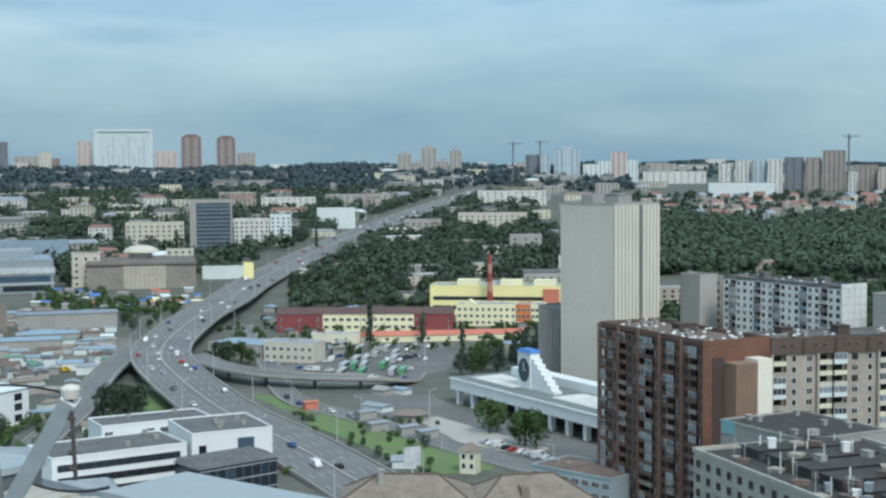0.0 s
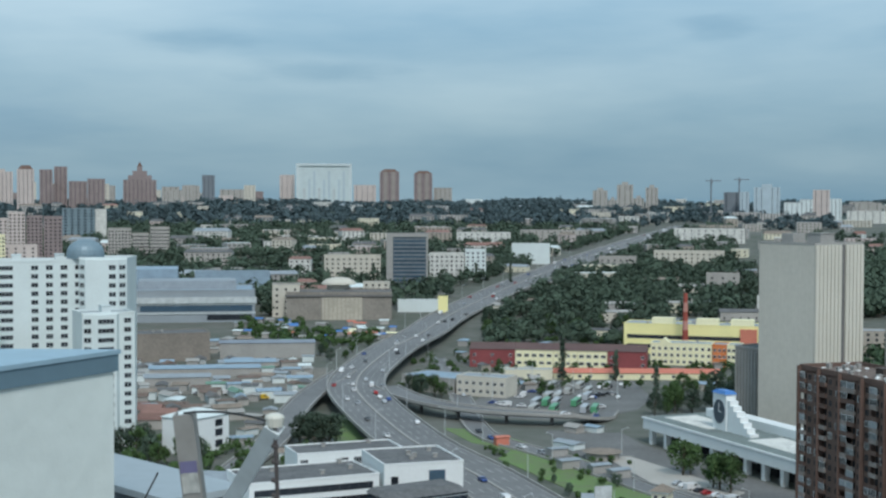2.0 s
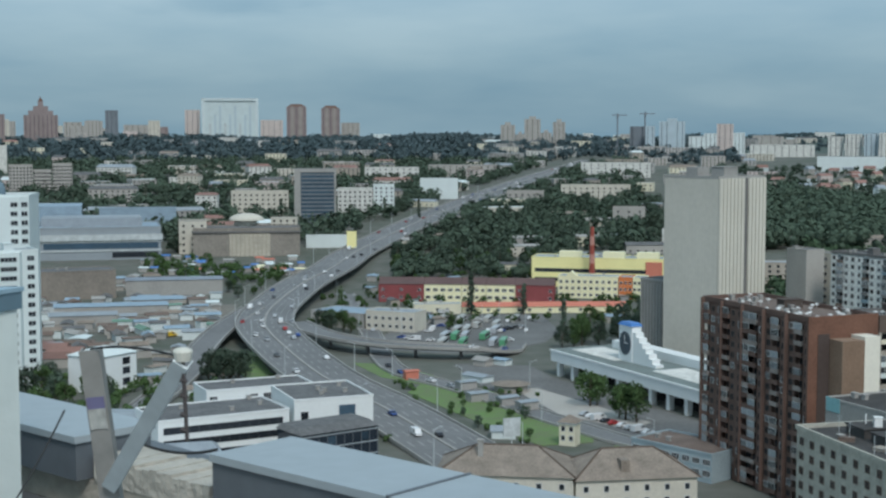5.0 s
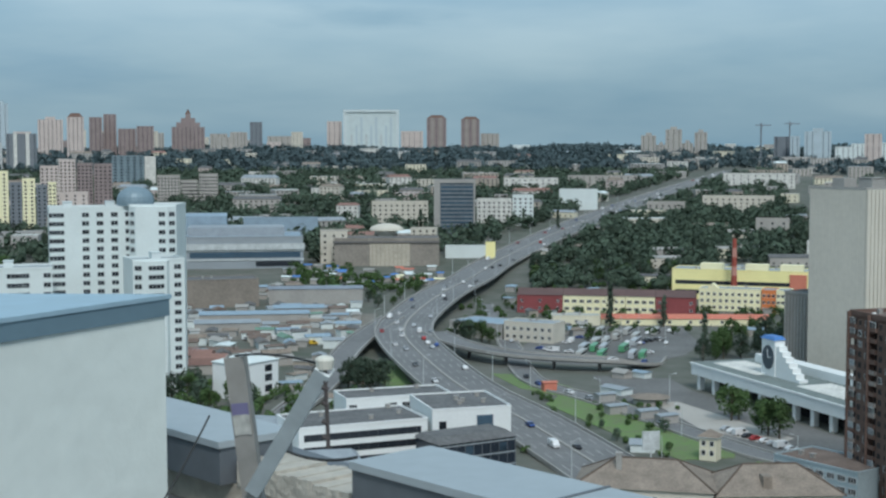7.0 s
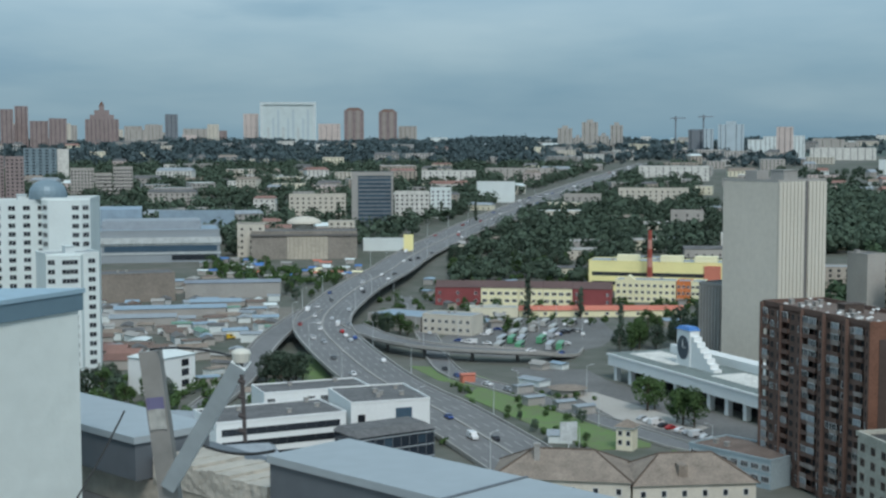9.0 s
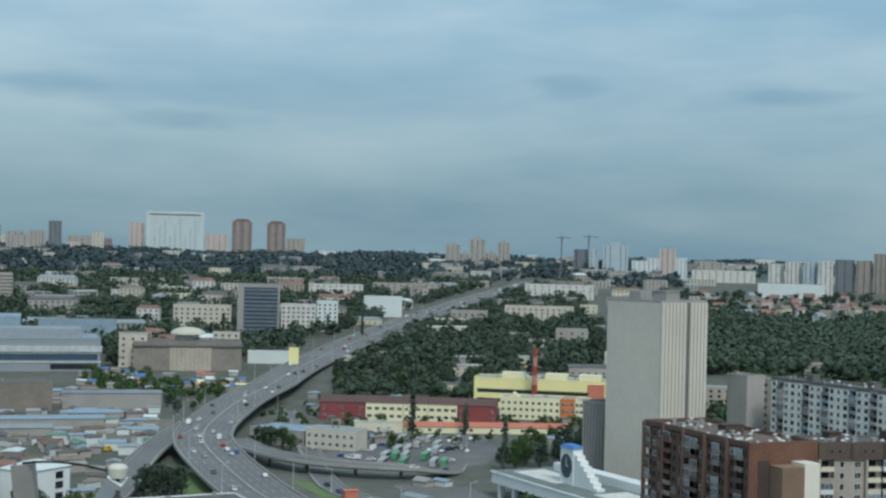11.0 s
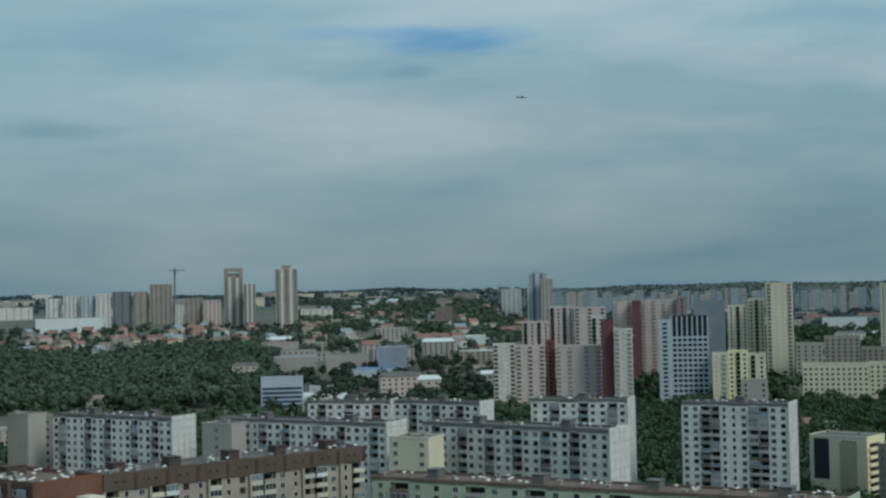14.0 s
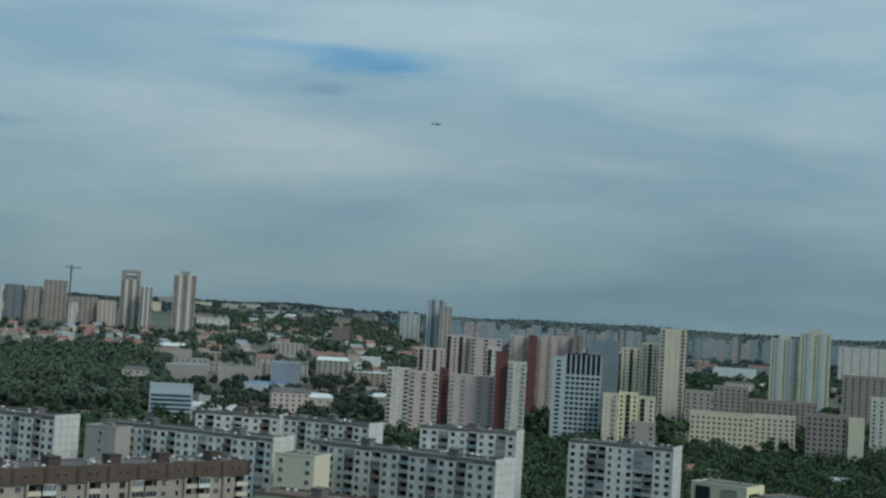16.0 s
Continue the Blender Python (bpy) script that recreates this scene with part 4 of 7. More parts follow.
# ---- the white office house by the motorway ----
def office_house():
    b = Block("office_building", "white modern office house with dark windows and flat roofs", (-36, 400.5), (-13.5, 409), 26, 15, "office building", z=0)
    b.wall(WHITEW)
    b.roof(ROOF_G, 0.5, WHITEW, vents=5)
    for z in (4.5, 8.5):
        part("window", Geo().box(2, 4.2, -0.1, 0.3, z, z + 3.2), GLASS, b.ob, "tall dark glazing")
    part("window", Geo().box(13.5, 18.5, -0.12, 0.3, 7, 13), GLASS_B, b.ob, "large dark glazing")
    w = Block("office_building", "white office wing with long dark window bands", (-72, 383), (-37.5, 401), 22, 12.5, "office building", z=0)
    w.wall(WHITEW)
    w.roof(ROOF_G, 0.5, WHITEW, vents=4)
    for z in (1.6, 5.2, 8.8):
        part("window_band", Geo().box(1.5, w.L - 2, -0.12, 0.4, z, z + 1.9), GLASS, w.ob, "long dark window band")
        for k in range(12):
            part("mullion", Geo().box(1.5 + (w.L - 3.5) * (k + 0.5) / 12, 1.56 + (w.L - 3.5) * (k + 0.5) / 12, -0.16, -0.12, z, z + 1.9), CAPD, w.ob)
    v = Block("office_building", "white office wing with a stepped flat roof behind", (-66, 432), (-34, 446), 16, 12, "office building", z=0)
    v.wall(WHITEW)
    v.roof(ROOF_G, 0.5, WHITEW, vents=2)
    v.facade("front", "w..ww..w", 3, {"w": WIN_W}, z0=1)
    gl = Block("glass_pavilion", "dark glass office pavilion with a grey folded roof", (-31.5, 371), (-11.5, 385), 13, 11.3, "office building", z=0)
    gl.wall(mat("curtain_glass", (0.022, 0.03, 0.042), 0.12, var=0.3, s1=0.25, spec=0.35), label="dark blue glass curtain wall")
    for side, n, W in (("front", 9, gl.L), ("right", 5, gl.D)):
        me = Geo().box(-0.09, 0.09, -0.14, 0, 0, 11.3).mesh("mullion", [CAPD])
        for k in range(n + 1):
            part("mullion", me, None, gl.ob, m=gl.place(side, min(max(W * k / n, 0.1), W - 0.1), 0))
        for k in range(10):
            if random.random() < 0.45:
                part("pane", Geo().box(0.15, W / n - 0.15, -0.05, -0.01, 0.4, 2.6), GLASS_B, gl.ob, "pale reflecting pane", gl.place(side, W * int(random.random() * n) / n, random.choice((0.6, 4.0, 7.4))))
        for z in (0.3, 3.6, 7.0, 10.4):
            part("transom", Geo().box(0, W, -0.16, 0, z, z + 0.3), CAPM, gl.ob, m=gl.place(side, 0, 0))
    part("roof", Geo().prism([(-0.4, -0.4), (gl.L + 0.4, -0.4), (gl.L + 0.4, 13.4), (-0.4, 13.4)], 11.3, 12.6,
                             top=[(1.0, 4.0), (gl.L - 0.5, 4.0), (gl.L - 0.5, 12.8), (1.0, 12.8)]), ROOF_G, gl.ob)
    s = Block("office_building", "small white modern house with dark corner windows", (-113.9, 492.0), (-103.1, 508.7), 14, 13.0, "office building", z=0)
    s.wall(WHITEW)
    part("roof", Geo().prism([(-0.6, -0.6), (s.L + 0.6, -0.6), (s.L + 0.6, 14.6), (-0.6, 14.6)], s.H, s.H + 2.6, top=[(s.L * 0.4, 6), (s.L * 0.6, 6), (s.L * 0.6, 8), (s.L * 0.4, 8)]), WHITE_T, s.ob, "pale low pyramid roof")
    for z in (1.5, 5.5, 9.0):
        part("window", Geo().box(s.L - 7, s.L - 3.4, -0.1, 0.3, z, z + 2.5), GLASS, s.ob, "dark glazing")
    for k, (p0, p1, dd, h, mt) in enumerate((((-97, 395), (-74, 392), 26, 9, ROOF_M), ((-74, 360), (-52, 366), 14, 7.5, ROOF_M), ((-60, 412), (-38, 422), 12, 9.5, ROOF_G))):
        x = Block("low_building", "low white house with a grey sheet roof", p0, p1, dd, h, "building", z=0)
        x.wall(WHITEW)
        part("roof", Geo().prism([(-0.5, -0.5), (x.L + 0.5, -0.5), (x.L + 0.5, dd + 0.5), (-0.5, dd + 0.5)], h, h + 2.2,
                                 top=[(2, dd * 0.45), (x.L - 2, dd * 0.45), (x.L - 2, dd * 0.55), (2, dd * 0.55)]), mt, x.ob)


office_house()


# ---- low houses below: hipped roofs, gate house, flat roofs ----
def hip_house(label, p0, p1, depth, h, rise, wall, roof, cat="house", z=None, nm="house", win="wwwwww", floors=2):
    b = Block(nm, label, p0, p1, depth, h, cat, z=z)
    L, D = b.L, b.D
    b.wall(wall)
    k = min(L, D) * 0.48
    part("roof", Geo().prism([(-0.7, -0.7), (L + 0.7, -0.7), (L + 0.7, D + 0.7), (-0.7, D + 0.7)], h, h + rise, top=[(k, D / 2 - 0.1), (L - k, D / 2 - 0.1), (L - k, D / 2 + 0.1), (k, D / 2 + 0.1)]), roof, b.ob)
    b.facade("front", win, floors, {"w": WIN_S}, z0=0.8)
    if L > 12:
        e = mat("dark_ridge_tile", (0.10, 0.075, 0.06), 0.9)
        t0, t1 = (k, D / 2, h + rise), (L - k, D / 2, h + rise)
        part("ridge", Geo().tube(t0, t1, 0.28, n=6), e, b.ob)
        for c, t in (((-0.7, -0.7, h), t0), ((-0.7, D + 0.7, h), t0), ((L + 0.7, -0.7, h), t1), ((L + 0.7, D + 0.7, h), t1)):
            part("hip_ridge", Geo().tube(c, t, 0.25, n=6), e, b.ob)
    return b


hb = hip_house("old house with a weathered brown hipped tile roof", (4, 316.5), (35, 312), 18, 14.3, 5.2, BEIGE_L, ROOF_HIP, z=0, floors=4)
part("chimney", Geo().box(9, 10.2, 5, 6.2, 15, 21).box(8.8, 10.4, 4.8, 6.4, 21, 21.4), CONC, hb.ob)
hb = hip_house("old house with a second weathered hipped roof", (35.6, 312.3), (64, 316), 17, 13.5, 5.4, BEIGE_L, ROOF_HIP, z=0, floors=4)
part("dormer", Geo().box(11, 13, 1.5, 5, 14, 17.5), ROOF_HIP, hb.ob)
k1 = hip_house("small cream gate house with a dark pyramid roof", (41.5, 409), (46, 406.8), 4.6, 7.0, 2.0, CREAM, ROOF_HIP, z=0, nm="gate_house", win="ww", floors=2)
part("cornice", Geo().box(-0.4, k1.L + 0.4, -0.4, 5.0, 6.5, 6.95), WHITEW, k1.ob)


def flat_house(label, p0, p1, depth, h, wall, roof=None, pattern="wwwwwwww", floors=3, nm="building", cat="building", z=None, vents=2, par=0.5, kit=None, parm=None, joined=False, huts=0, group=""):
    b = Block(nm, label, p0, p1, depth, h, cat, z=z, group=group)
    b.wall(wall)
    b.roof(roof or ROOF_G, par, parm or wall, vents=vents, huts=huts, hut_mat=wall)
    if pattern:
        b.facade("front", pattern, floors, kit or {"w": WIN, "d": WIN_W, "s": WIN_S}, z0=0.9, joined=joined)
    return b


lb = flat_house("low blue-grey shop hall with a flat roof", (59, 383), (77, 362), 16, 7.6, mat("blue_shop_wall", (0.30, 0.37, 0.40), 0.6, var=0.2), ROOF_B, "dddddddd", 2, "shop_hall", "shop", z=0)
fr = Block("apartment_building", "flat-roofed house with weathered parapets, vents and pipes on the roof", (79.7, 290.2), (97.4, 216), 40, 30, z=0)
fr.wall(mat("grey_green_plaster", (0.40, 0.385, 0.33), 0.92, var=0.35, s1=0.3))
fr.roof(mat("black_bitumen", (0.055, 0.052, 0.05), 0.9, var=0.5, s1=0.25, s2=1.2), 1.0, mat("grey_green_plaster", (0.30, 0.29, 0.24)), over=0.3, dishes=5, vents=8)
fr.facade("front", "wwwwwwwwwwwwwwwwww", 9, {"w": WIN_D}, z0=1.5)
for k in range(7):
    part("roof_vault", Geo().box(6 + k * 9.6, 13 + k * 9.6, 8, 30, 30.12, 32.0).box(5.7 + k * 9.6, 13.3 + k * 9.6, 7.7, 30.3, 32.0, 32.25), mat("black_bitumen", (0.055, 0.052, 0.05)), fr.ob, "dark bitumen roof lantern")
for k in range(24):
    x, y = random.uniform(3, fr.L - 4), random.uniform(1.5, 34)
    part("pipe", Geo().tube((x, y, 30.1), (x, y, 33.4 + random.random() * 2), 0.16, n=8), WHITEP if k % 2 else STEEL, fr.ob)
CRATE = [Geo().box(-a, a, -b, b, 0, h).box(-a - 0.1, a + 0.1, -b - 0.1, b + 0.1, h, h + 0.12).mesh("roof_box", [m_]) for a, b, h, m_ in (
    (1.1, 0.8, 1.2, CONC), (0.8, 0.8, 1.9, WHITEP), (1.6, 0.7, 0.8, ROOF_B), (0.6, 0.9, 1.4, ROOF_M), (1.3, 1.3, 0.5, BEIGE))]
MAST = Geo().tube((0, 0, 0), (0, 0, 4.2), 0.05, n=6)
for z in (3.0, 3.5, 4.0):
    MAST.tube((-0.8, 0, z), (0.8, 0, z), 0.025, n=5)
MAST = MAST.mesh("antenna", [STEEL])
for k in range(46):
    x, y = random.uniform(2, fr.L - 3), random.uniform(1.2, 36)
    lane = (x - 5.7) % 9.6 < 7.7 and 7.5 < y < 30.5
    part("roof_box", CRATE[k % 5], None, fr.ob, m=pose(x, y, 32.25 if lane else 30.12, 0, 0, random.uniform(0, 90)))
for k in range(12):
    x, y = random.uniform(2, fr.L - 3), random.choice((random.uniform(1, 6.5), random.uniform(31, 36)))
    part("antenna", MAST, None, fr.ob, m=pose(x, y, 30.12, 0, 0, random.uniform(0, 180)))
ph = flat_house("low roof house with turquoise trim", (93.2, 316), (104, 290), 24, 31.6, CONC, mat("black_bitumen", (0.055, 0.052, 0.05)), "", 1, "roof_house", "building", z=0, parm=CONC, vents=6)
part("panel", Geo().box(0.4, 5.0, -0.15, 0, 29.0, 32.2), TEAL, ph.ob, "turquoise glazed panel")


# ---- white apartment towers ----
def white_towers():
    win = window_mesh("window", 2.5, 1.7, WHITE_T, mull=1)
    wide = window_mesh("window", 5.6, 1.6, WHITE_T, mull=3)
    kit = {"w": win, "d": wide}
    a = Block("apartment_building", "white tiled apartment tower with rows of dark windows", (-193, 519), (-163, 531), 18, 67.5, z=0, group="white towers")
    a.wall(WHITE_T)
    a.roof(ROOF_M, 0.9, WHITE_T, huts=2, hut_mat=WHITE_T)
    a.facade("front", "d.wwww", 20, kit, lo=9)
    b = Block("apartment_building", "white tiled round-shouldered apartment tower with a glass dome", (-164, 526), (-146, 527.5), 20, 68.5, z=0, group="white towers")
    L = b.L
    part("wall", Geo().prism([(0, 0), (3, -2.6), (L - 3, -2.6), (L, 0), (L, 20), (0, 20)], 0, 68.5), WHITE_T, b.ob)
    b.roof(ROOF_M, 0.8, WHITE_T)
    for f in range(8, 19):
        z = 3.2 + f * 3.42
        for x, yy, rr in ((1.5, -1.3, -41), (L - 5.0, -2.6, 0), (L - 1.5, -1.3, 41)):
            part("window", win, None, b.ob, m=pose(x, yy, z, 0, 0, rr))
    part("dome", Geo().tube((0.5, 9, 68.5), (0.5, 9, 70.5), 7.2, n=20).dome((0.5, 9, 70.5), 7.2, 5.6, 20, 6), mat("dome_glass", (0.20, 0.27, 0.31), 0.5, 0.2, var=0.2), b.ob, "grey glass roof dome")
    c = Block("apartment_building", "lower white tiled apartment tower with rounded bay", (-153, 494), (-136.5, 503.5), 16, 50, z=0, group="white towers")
    L = c.L
    part("wall", Geo().prism([(0, 0), (4, -2.2), (L * 0.62, -2.2), (L * 0.7, 0), (L, 0), (L, 16), (0, 16)], 0, 50), WHITE_T, c.ob)
    c.roof(ROOF_M, 0.8, WHITE_T, huts=1, hut_mat=WHITE_T)
    for f in range(14):
        z = 3.2 + f * 3.35
        part("window", wide, None, c.ob, m=pose(L * 0.42, -2.2, z))
        part("window", win, None, c.ob, m=pose(1.7, -0.95, z, 0, 0, -29))
        part("window", win, None, c.ob, m=pose(L * 0.86, 0, z))
    d = Block("apartment_building", "low white tiled apartment wing", (-212, 486), (-184, 497), 16, 47, z=0, group="white towers")
    d.wall(WHITE_T)
    d.roof(ROOF_M, 0.8, WHITE_T, huts=1, hut_mat=WHITE_T)
    d.facade("front", "www.dw.w", 13, kit, lo=6)


white_towers()

# ---- factory quarter ----
P_ = at
fb = flat_house("long yellow factory house with window bands", P_(4.62, 836), P_(9.95, 826), 22, 18, YELLOW, ROOF_M, "", 1, "factory", "factory", vents=6)
for z in (4, 9.5):
    part("window_band", Geo().box(2, fb.L - 2, -0.1, 0.2, z, z + 2.2), GLASS, fb.ob, "long dark window band")
for x in (16, 42, 62):
    part("roof_hut", Geo().box(x, x + 13, 4, 12, 18, 21.5), YELLOW_P, fb.ob)
part("stair_tower", Geo().box(fb.L - 10, fb.L - 0.5, -1.0, 0, 1, 16.5), SALMON, fb.ob, "red rendered bay")
fy = flat_house("pale yellow three-storey house with small windows", P_(5.7, 786), P_(8.15, 782), 14, 12.5, YELLOW_P, ROOF_M, "wwwwwwwwww", 3, "factory_office", "office", vents=1)
part("gable", Geo().prism([(4, -0.2), (11, -0.2), (11, 6), (4, 6)], 12.5, 15.5, top=[(7.2, -0.2), (7.8, -0.2), (7.8, 6), (7.2, 6)]), YELLOW_P, fy.ob)
flat_house("orange three-storey house with small windows", P_(8.17, 781), P_(8.72, 780), 14, 12.5, ORANGE, ROOF_M, "www", 3, "factory_office", "office", vents=0)
flat_house("pale yellow house end with small windows", P_(8.74, 780), P_(9.25, 779), 14, 12.5, YELLOW_P, ROOF_M, "www", 3, "factory_office", "office", vents=0)
for a0, a1, mt, lab, pat in ((-1.65, 0.2, REDBR, "red rendered factory house with a dark roof", "w.w.w"), (0.22, 1.75, YELLOW_P, "cream factory house with large windows", "ddddd"),
                             (1.77, 2.75, YELLOW_P, "cream factory house with tall windows", "wwww"), (2.77, 3.95, YELLOW_P, "cream factory house with a dark roof", "dddd"), (3.97, 5.55, REDBR, "red factory house end with a dark roof", "w...w")):
    b = Block("factory", lab, P_(a0, 764 - a0), P_(a1, 764 - a1), 15, 10.2, "factory", group="factory row")
    b.wall(mt)
    part("roof", Geo().prism([(-0.1, -0.4), (b.L + 0.1, -0.4), (b.L + 0.1, 15.4), (-0.1, 15.4)], 10.2, 13.4, top=[(-0.1, 7.3), (b.L + 0.1, 7.3), (b.L + 0.1, 7.7), (-0.1, 7.7)]), mat("dark_red_roof", (0.12, 0.075, 0.07), 0.8, var=0.25), b.ob)
    b.facade("front", pat, 2, {"w": WIN, "d": WIN_W}, z0=1.5)
sw = Block("workshop", "long low workshop with a salmon-red roof", P_(1.8, 716), P_(8.5, 726), 9, 3.6, "workshop")
sw.wall(YELLOW_P)
part("roof", Geo().prism([(-0.5, -0.6), (sw.L + 0.5, -0.6), (sw.L + 0.5, 9.5), (-0.5, 9.5)], 3.6, 5.6, top=[(0, 4.4), (sw.L, 4.4), (sw.L, 4.6), (0, 4.6)]), SALMON, sw.ob)
sw.facade("front", "w.ww.ww.ww.ww.ww", 1, {"w": WIN}, z0=0.3)
flat_house("small cream shop with a flat roof", P_(-0.2, 712), P_(1.75, 714), 9, 5, CREAM, ROOF_M, "w.ww.", 1, "shop", "shop")
gb = flat_house("two-storey pale stone house with a grey sheet roof", (-25, 655), (-2, 645), 14, 9, BEIGE_L, ROOF_M, "wwwwwww", 2, "building", "building", z=0)
flat_house("low grey hall with a pale sheet roof", (-52, 672), (-26, 657), 22, 7, CONC, ROOF_BL, "d.d.d.d", 1, "hall", "hall", z=0)
ch = thing("chimney_stack", "tall red and white banded brick chimney", "chimney", pose(*P_(7.08, 822), height(*P_(7.08, 822)) - 0.2))
for k in range(7):
    part("band", Geo().tube((0, 0, k * 5.35), (0, 0, k * 5.35 + 5.35), 2.1 - k * 0.14, 1.96 - k * 0.14, 14), CHIMR if k % 2 == 0 else mat("chimney_pale", (0.45, 0.22, 0.18), 0.85), ch)

# ---- the town beyond ----
WIN_F = Geo().box(-0.8, 0.8, -0.08, 0.05, 0, 1.6, 0).mesh("glazing", [GLASS])
WIN_FW = Geo().box(-1.6, 1.6, -0.08, 0.05, 0, 1.6, 0).mesh("glazing", [GLASS])
BALC_F = Geo().box(-1.5, 1.5, -0.7, 0.02, -0.1, 1.1, 0).box(-1.4, 1.4, -0.06, 0.04, 1.1, 2.5, 1).mesh("glazing", [mat("pale_pink_balcony", (0.53, 0.47, 0.43), 0.85, var=0.25, s1=0.2), CURTAIN])
FAR = {"w": WIN_F, "d": WIN_FW, "l": BALC_F}


def tower(label, az0, az1, d, el, wall, pattern, fh=3.1, depth=None, roof=None, cap=None, turn=0.0, cat="apartment building", nm="tower_block", side="ww", band=None, par=1.0, group=""):
    """A far building between two bearings at a distance, up to an elevation as seen from the roof."""
    p0, p1 = Vector(at(az0, d)), Vector(at(az1, d))
    if turn:
        c = (p0 + p1) / 2
        r = Matrix.Rotation(radians(turn), 2)
        p0, p1 = c + r @ (p0 - c), c + r @ (p1 - c)
    gz = min(height(*p0), height(*p1)) - 0.5
    top = 92 + d * math.tan(radians(el))
    h = max(6.0, top - gz)
    w = (p1 - p0).length
    b = Block(nm, label, tuple(p0), tuple(p1), depth or max(12, min(22, w * 0.7)), h, cat, z=gz, group=group)
    b.wall(wall)
    fl = max(1, int((h - 2) / fh))
    if pattern:
        b.facade("front", pattern, fl, FAR, z0=1.0, joined=True)
        if side:
            b.facade("right" if az0 < 12 else "left", side, fl, FAR, z0=1.0, joined=True)
    b.roof(roof or ROOF_G, par if d < 1500 else 0, wall, vents=0)
    if band:
        bw = w * 0.12
        for x in (w * 0.3, w * 0.7):
            part("bay", Geo().box(x - bw / 2, x + bw / 2, -0.9, 0, 0, h + 1.2), band, b.ob)
    if cap == "hut":
        part("roof_hut", Geo().box(w * 0.3, w * 0.7, 3, b.D - 3, h, h + 5), wall, b.ob)
    elif cap == "dome":
        part("roof_cap", Geo().prism([(1, 1), (w - 1, 1), (w - 1, b.D - 1), (1, b.D - 1)], h, h + 7, top=[(w * 0.25, b.D * 0.25), (w * 0.75, b.D * 0.25), (w * 0.75, b.D * 0.75), (w * 0.25, b.D * 0.75)]), BROWN, b.ob, "dark domed cap")
    elif cap == "step":
        for k in range(3):
            e = 0.14 * (k + 1)
            part("roof_step", Geo().box(w * e, w * (1 - e), 2 + k, b.D - 2 - k, h + k * 9, h + k * 9 + 9), wall, b.ob)
        part("spire", Geo().prism([(w * 0.42, 6), (w * 0.58, 6), (w * 0.58, 11), (w * 0.42, 11)], h + 27, h + 36, top=[(w * 0.49, 8), (w * 0.51, 8), (w * 0.51, 9), (w * 0.49, 9)]), BROWN, b.ob)
    elif cap == "frame":
        part("roof_frame", Geo().box(0, 5, 0, b.D, h, h + 9).box(w - 5, w, 0, b.D, h, h + 9).box(0, w, 0, b.D, h + 9, h + 13).box(5, w - 5, 3, b.D - 3, h, h + 6.5), wall, b.ob)
    return b


GREYD = mat("grey_office_panel", (0.17, 0.19, 0.21), 0.7, var=0.15)
BLUEG = mat("pale_blue_panel", (0.42, 0.50, 0.54), 0.7, var=0.12)
TAN = mat("tan_panel", (0.38, 0.36, 0.33), 0.88, var=0.15)
BRG = mat("brown_grey_panel", (0.31, 0.28, 0.25), 0.88, var=0.2)

# left skyline
tower("slender white skyscraper with a blue glass top", -22.45, -21.85, 2900, 1.62, BLUEG, "www", cap="hut")
tower("dark grey apartment tower with pale stripes", -21.95, -20.8, 2050, 0.45, GREYD, "w.w.w.w", band=PANEL)
tower("dark grey apartment tower beside yellow houses", -23.6, -22.1, 2100, 0.1, PANEL_B, "wwwwww")
tower("pink brick apartment tower", -20.75, -19.8, 2650, 1.0, PINK, "wwwwww", cap="hut")
tower("pink-grey apartment tower with a dark top", -19.65, -19.0, 2500, 1.1, PINK, "wwww", cap="dome")
tower("red brick apartment tower", -18.8, -18.3, 2700, 1.1, PINK_R, "www")
tower("red brick apartment tower with a tall slab", -18.25, -17.75, 2720, 1.22, PINK_R, "www")
tower("broad red brick apartment house", -17.7, -17.0, 2700, 0.65, PINK_R, "wwww")
tower("broad red brick apartment house with a stepped roof", -16.98, -16.3, 2690, 0.75, PINK_R, "wwww")
tower("stepped red brick tower with a pointed top", -15.6, -14.3, 2900, 0.72, PINK_R, "wwwwwwww", cap="step")
tower("beige apartment house on the skyline", -14.1, -13.4, 3000, 0.45, TAN, "www")
tower("beige apartment house on the skyline", -13.3, -12.6, 3050, 0.5, TAN, "www")
tower("grey glass tower on the skyline", -12.5, -12.0, 3300, 0.92, GREYD, "www")
tower("pale apartment houses on the skyline", -11.8, -10.4, 3400, 0.35, TAN, "wwwwww")
tower("pinkish tower beside the white slab", -9.4, -8.8, 3350, 0.95, PINK, "www")
wt = tower("very broad white slab tower with a raised frame round its front", -8.72, -6.5, 3300, 1.38, mat("pale_slab_front", (0.52, 0.59, 0.59), 0.7, var=0.12), "", depth=24, cat="hotel")
for x0, x1, z0, z1 in ((-1, 6.5, 0, wt.H + 2), (wt.L - 6.5, wt.L + 1, 0, wt.H + 2), (6.5, wt.L - 6.5, wt.H - 3.5, wt.H + 2)):
    part("frame", Geo().box(x0, x1, -3, 0, z0, z1), mat("pale_slab_frame", (0.56, 0.62, 0.62), 0.75, var=0.12, s1=0.05), wt.ob, "pale raised frame")
for k in range(9):
    x = 16 + (wt.L - 36) * k / 8
    part("window_strip", Geo().box(x, x + 4.5, -0.4, 0, 3, wt.H * (0.45 + 0.4 * (k % 3) / 2)), BLUEG if k % 3 else PANEL_B, wt.ob, "vertical window strip")
tower("pinkish apartment houses behind", -6.4, -5.5, 3500, 0.55, PINK, "wwww")
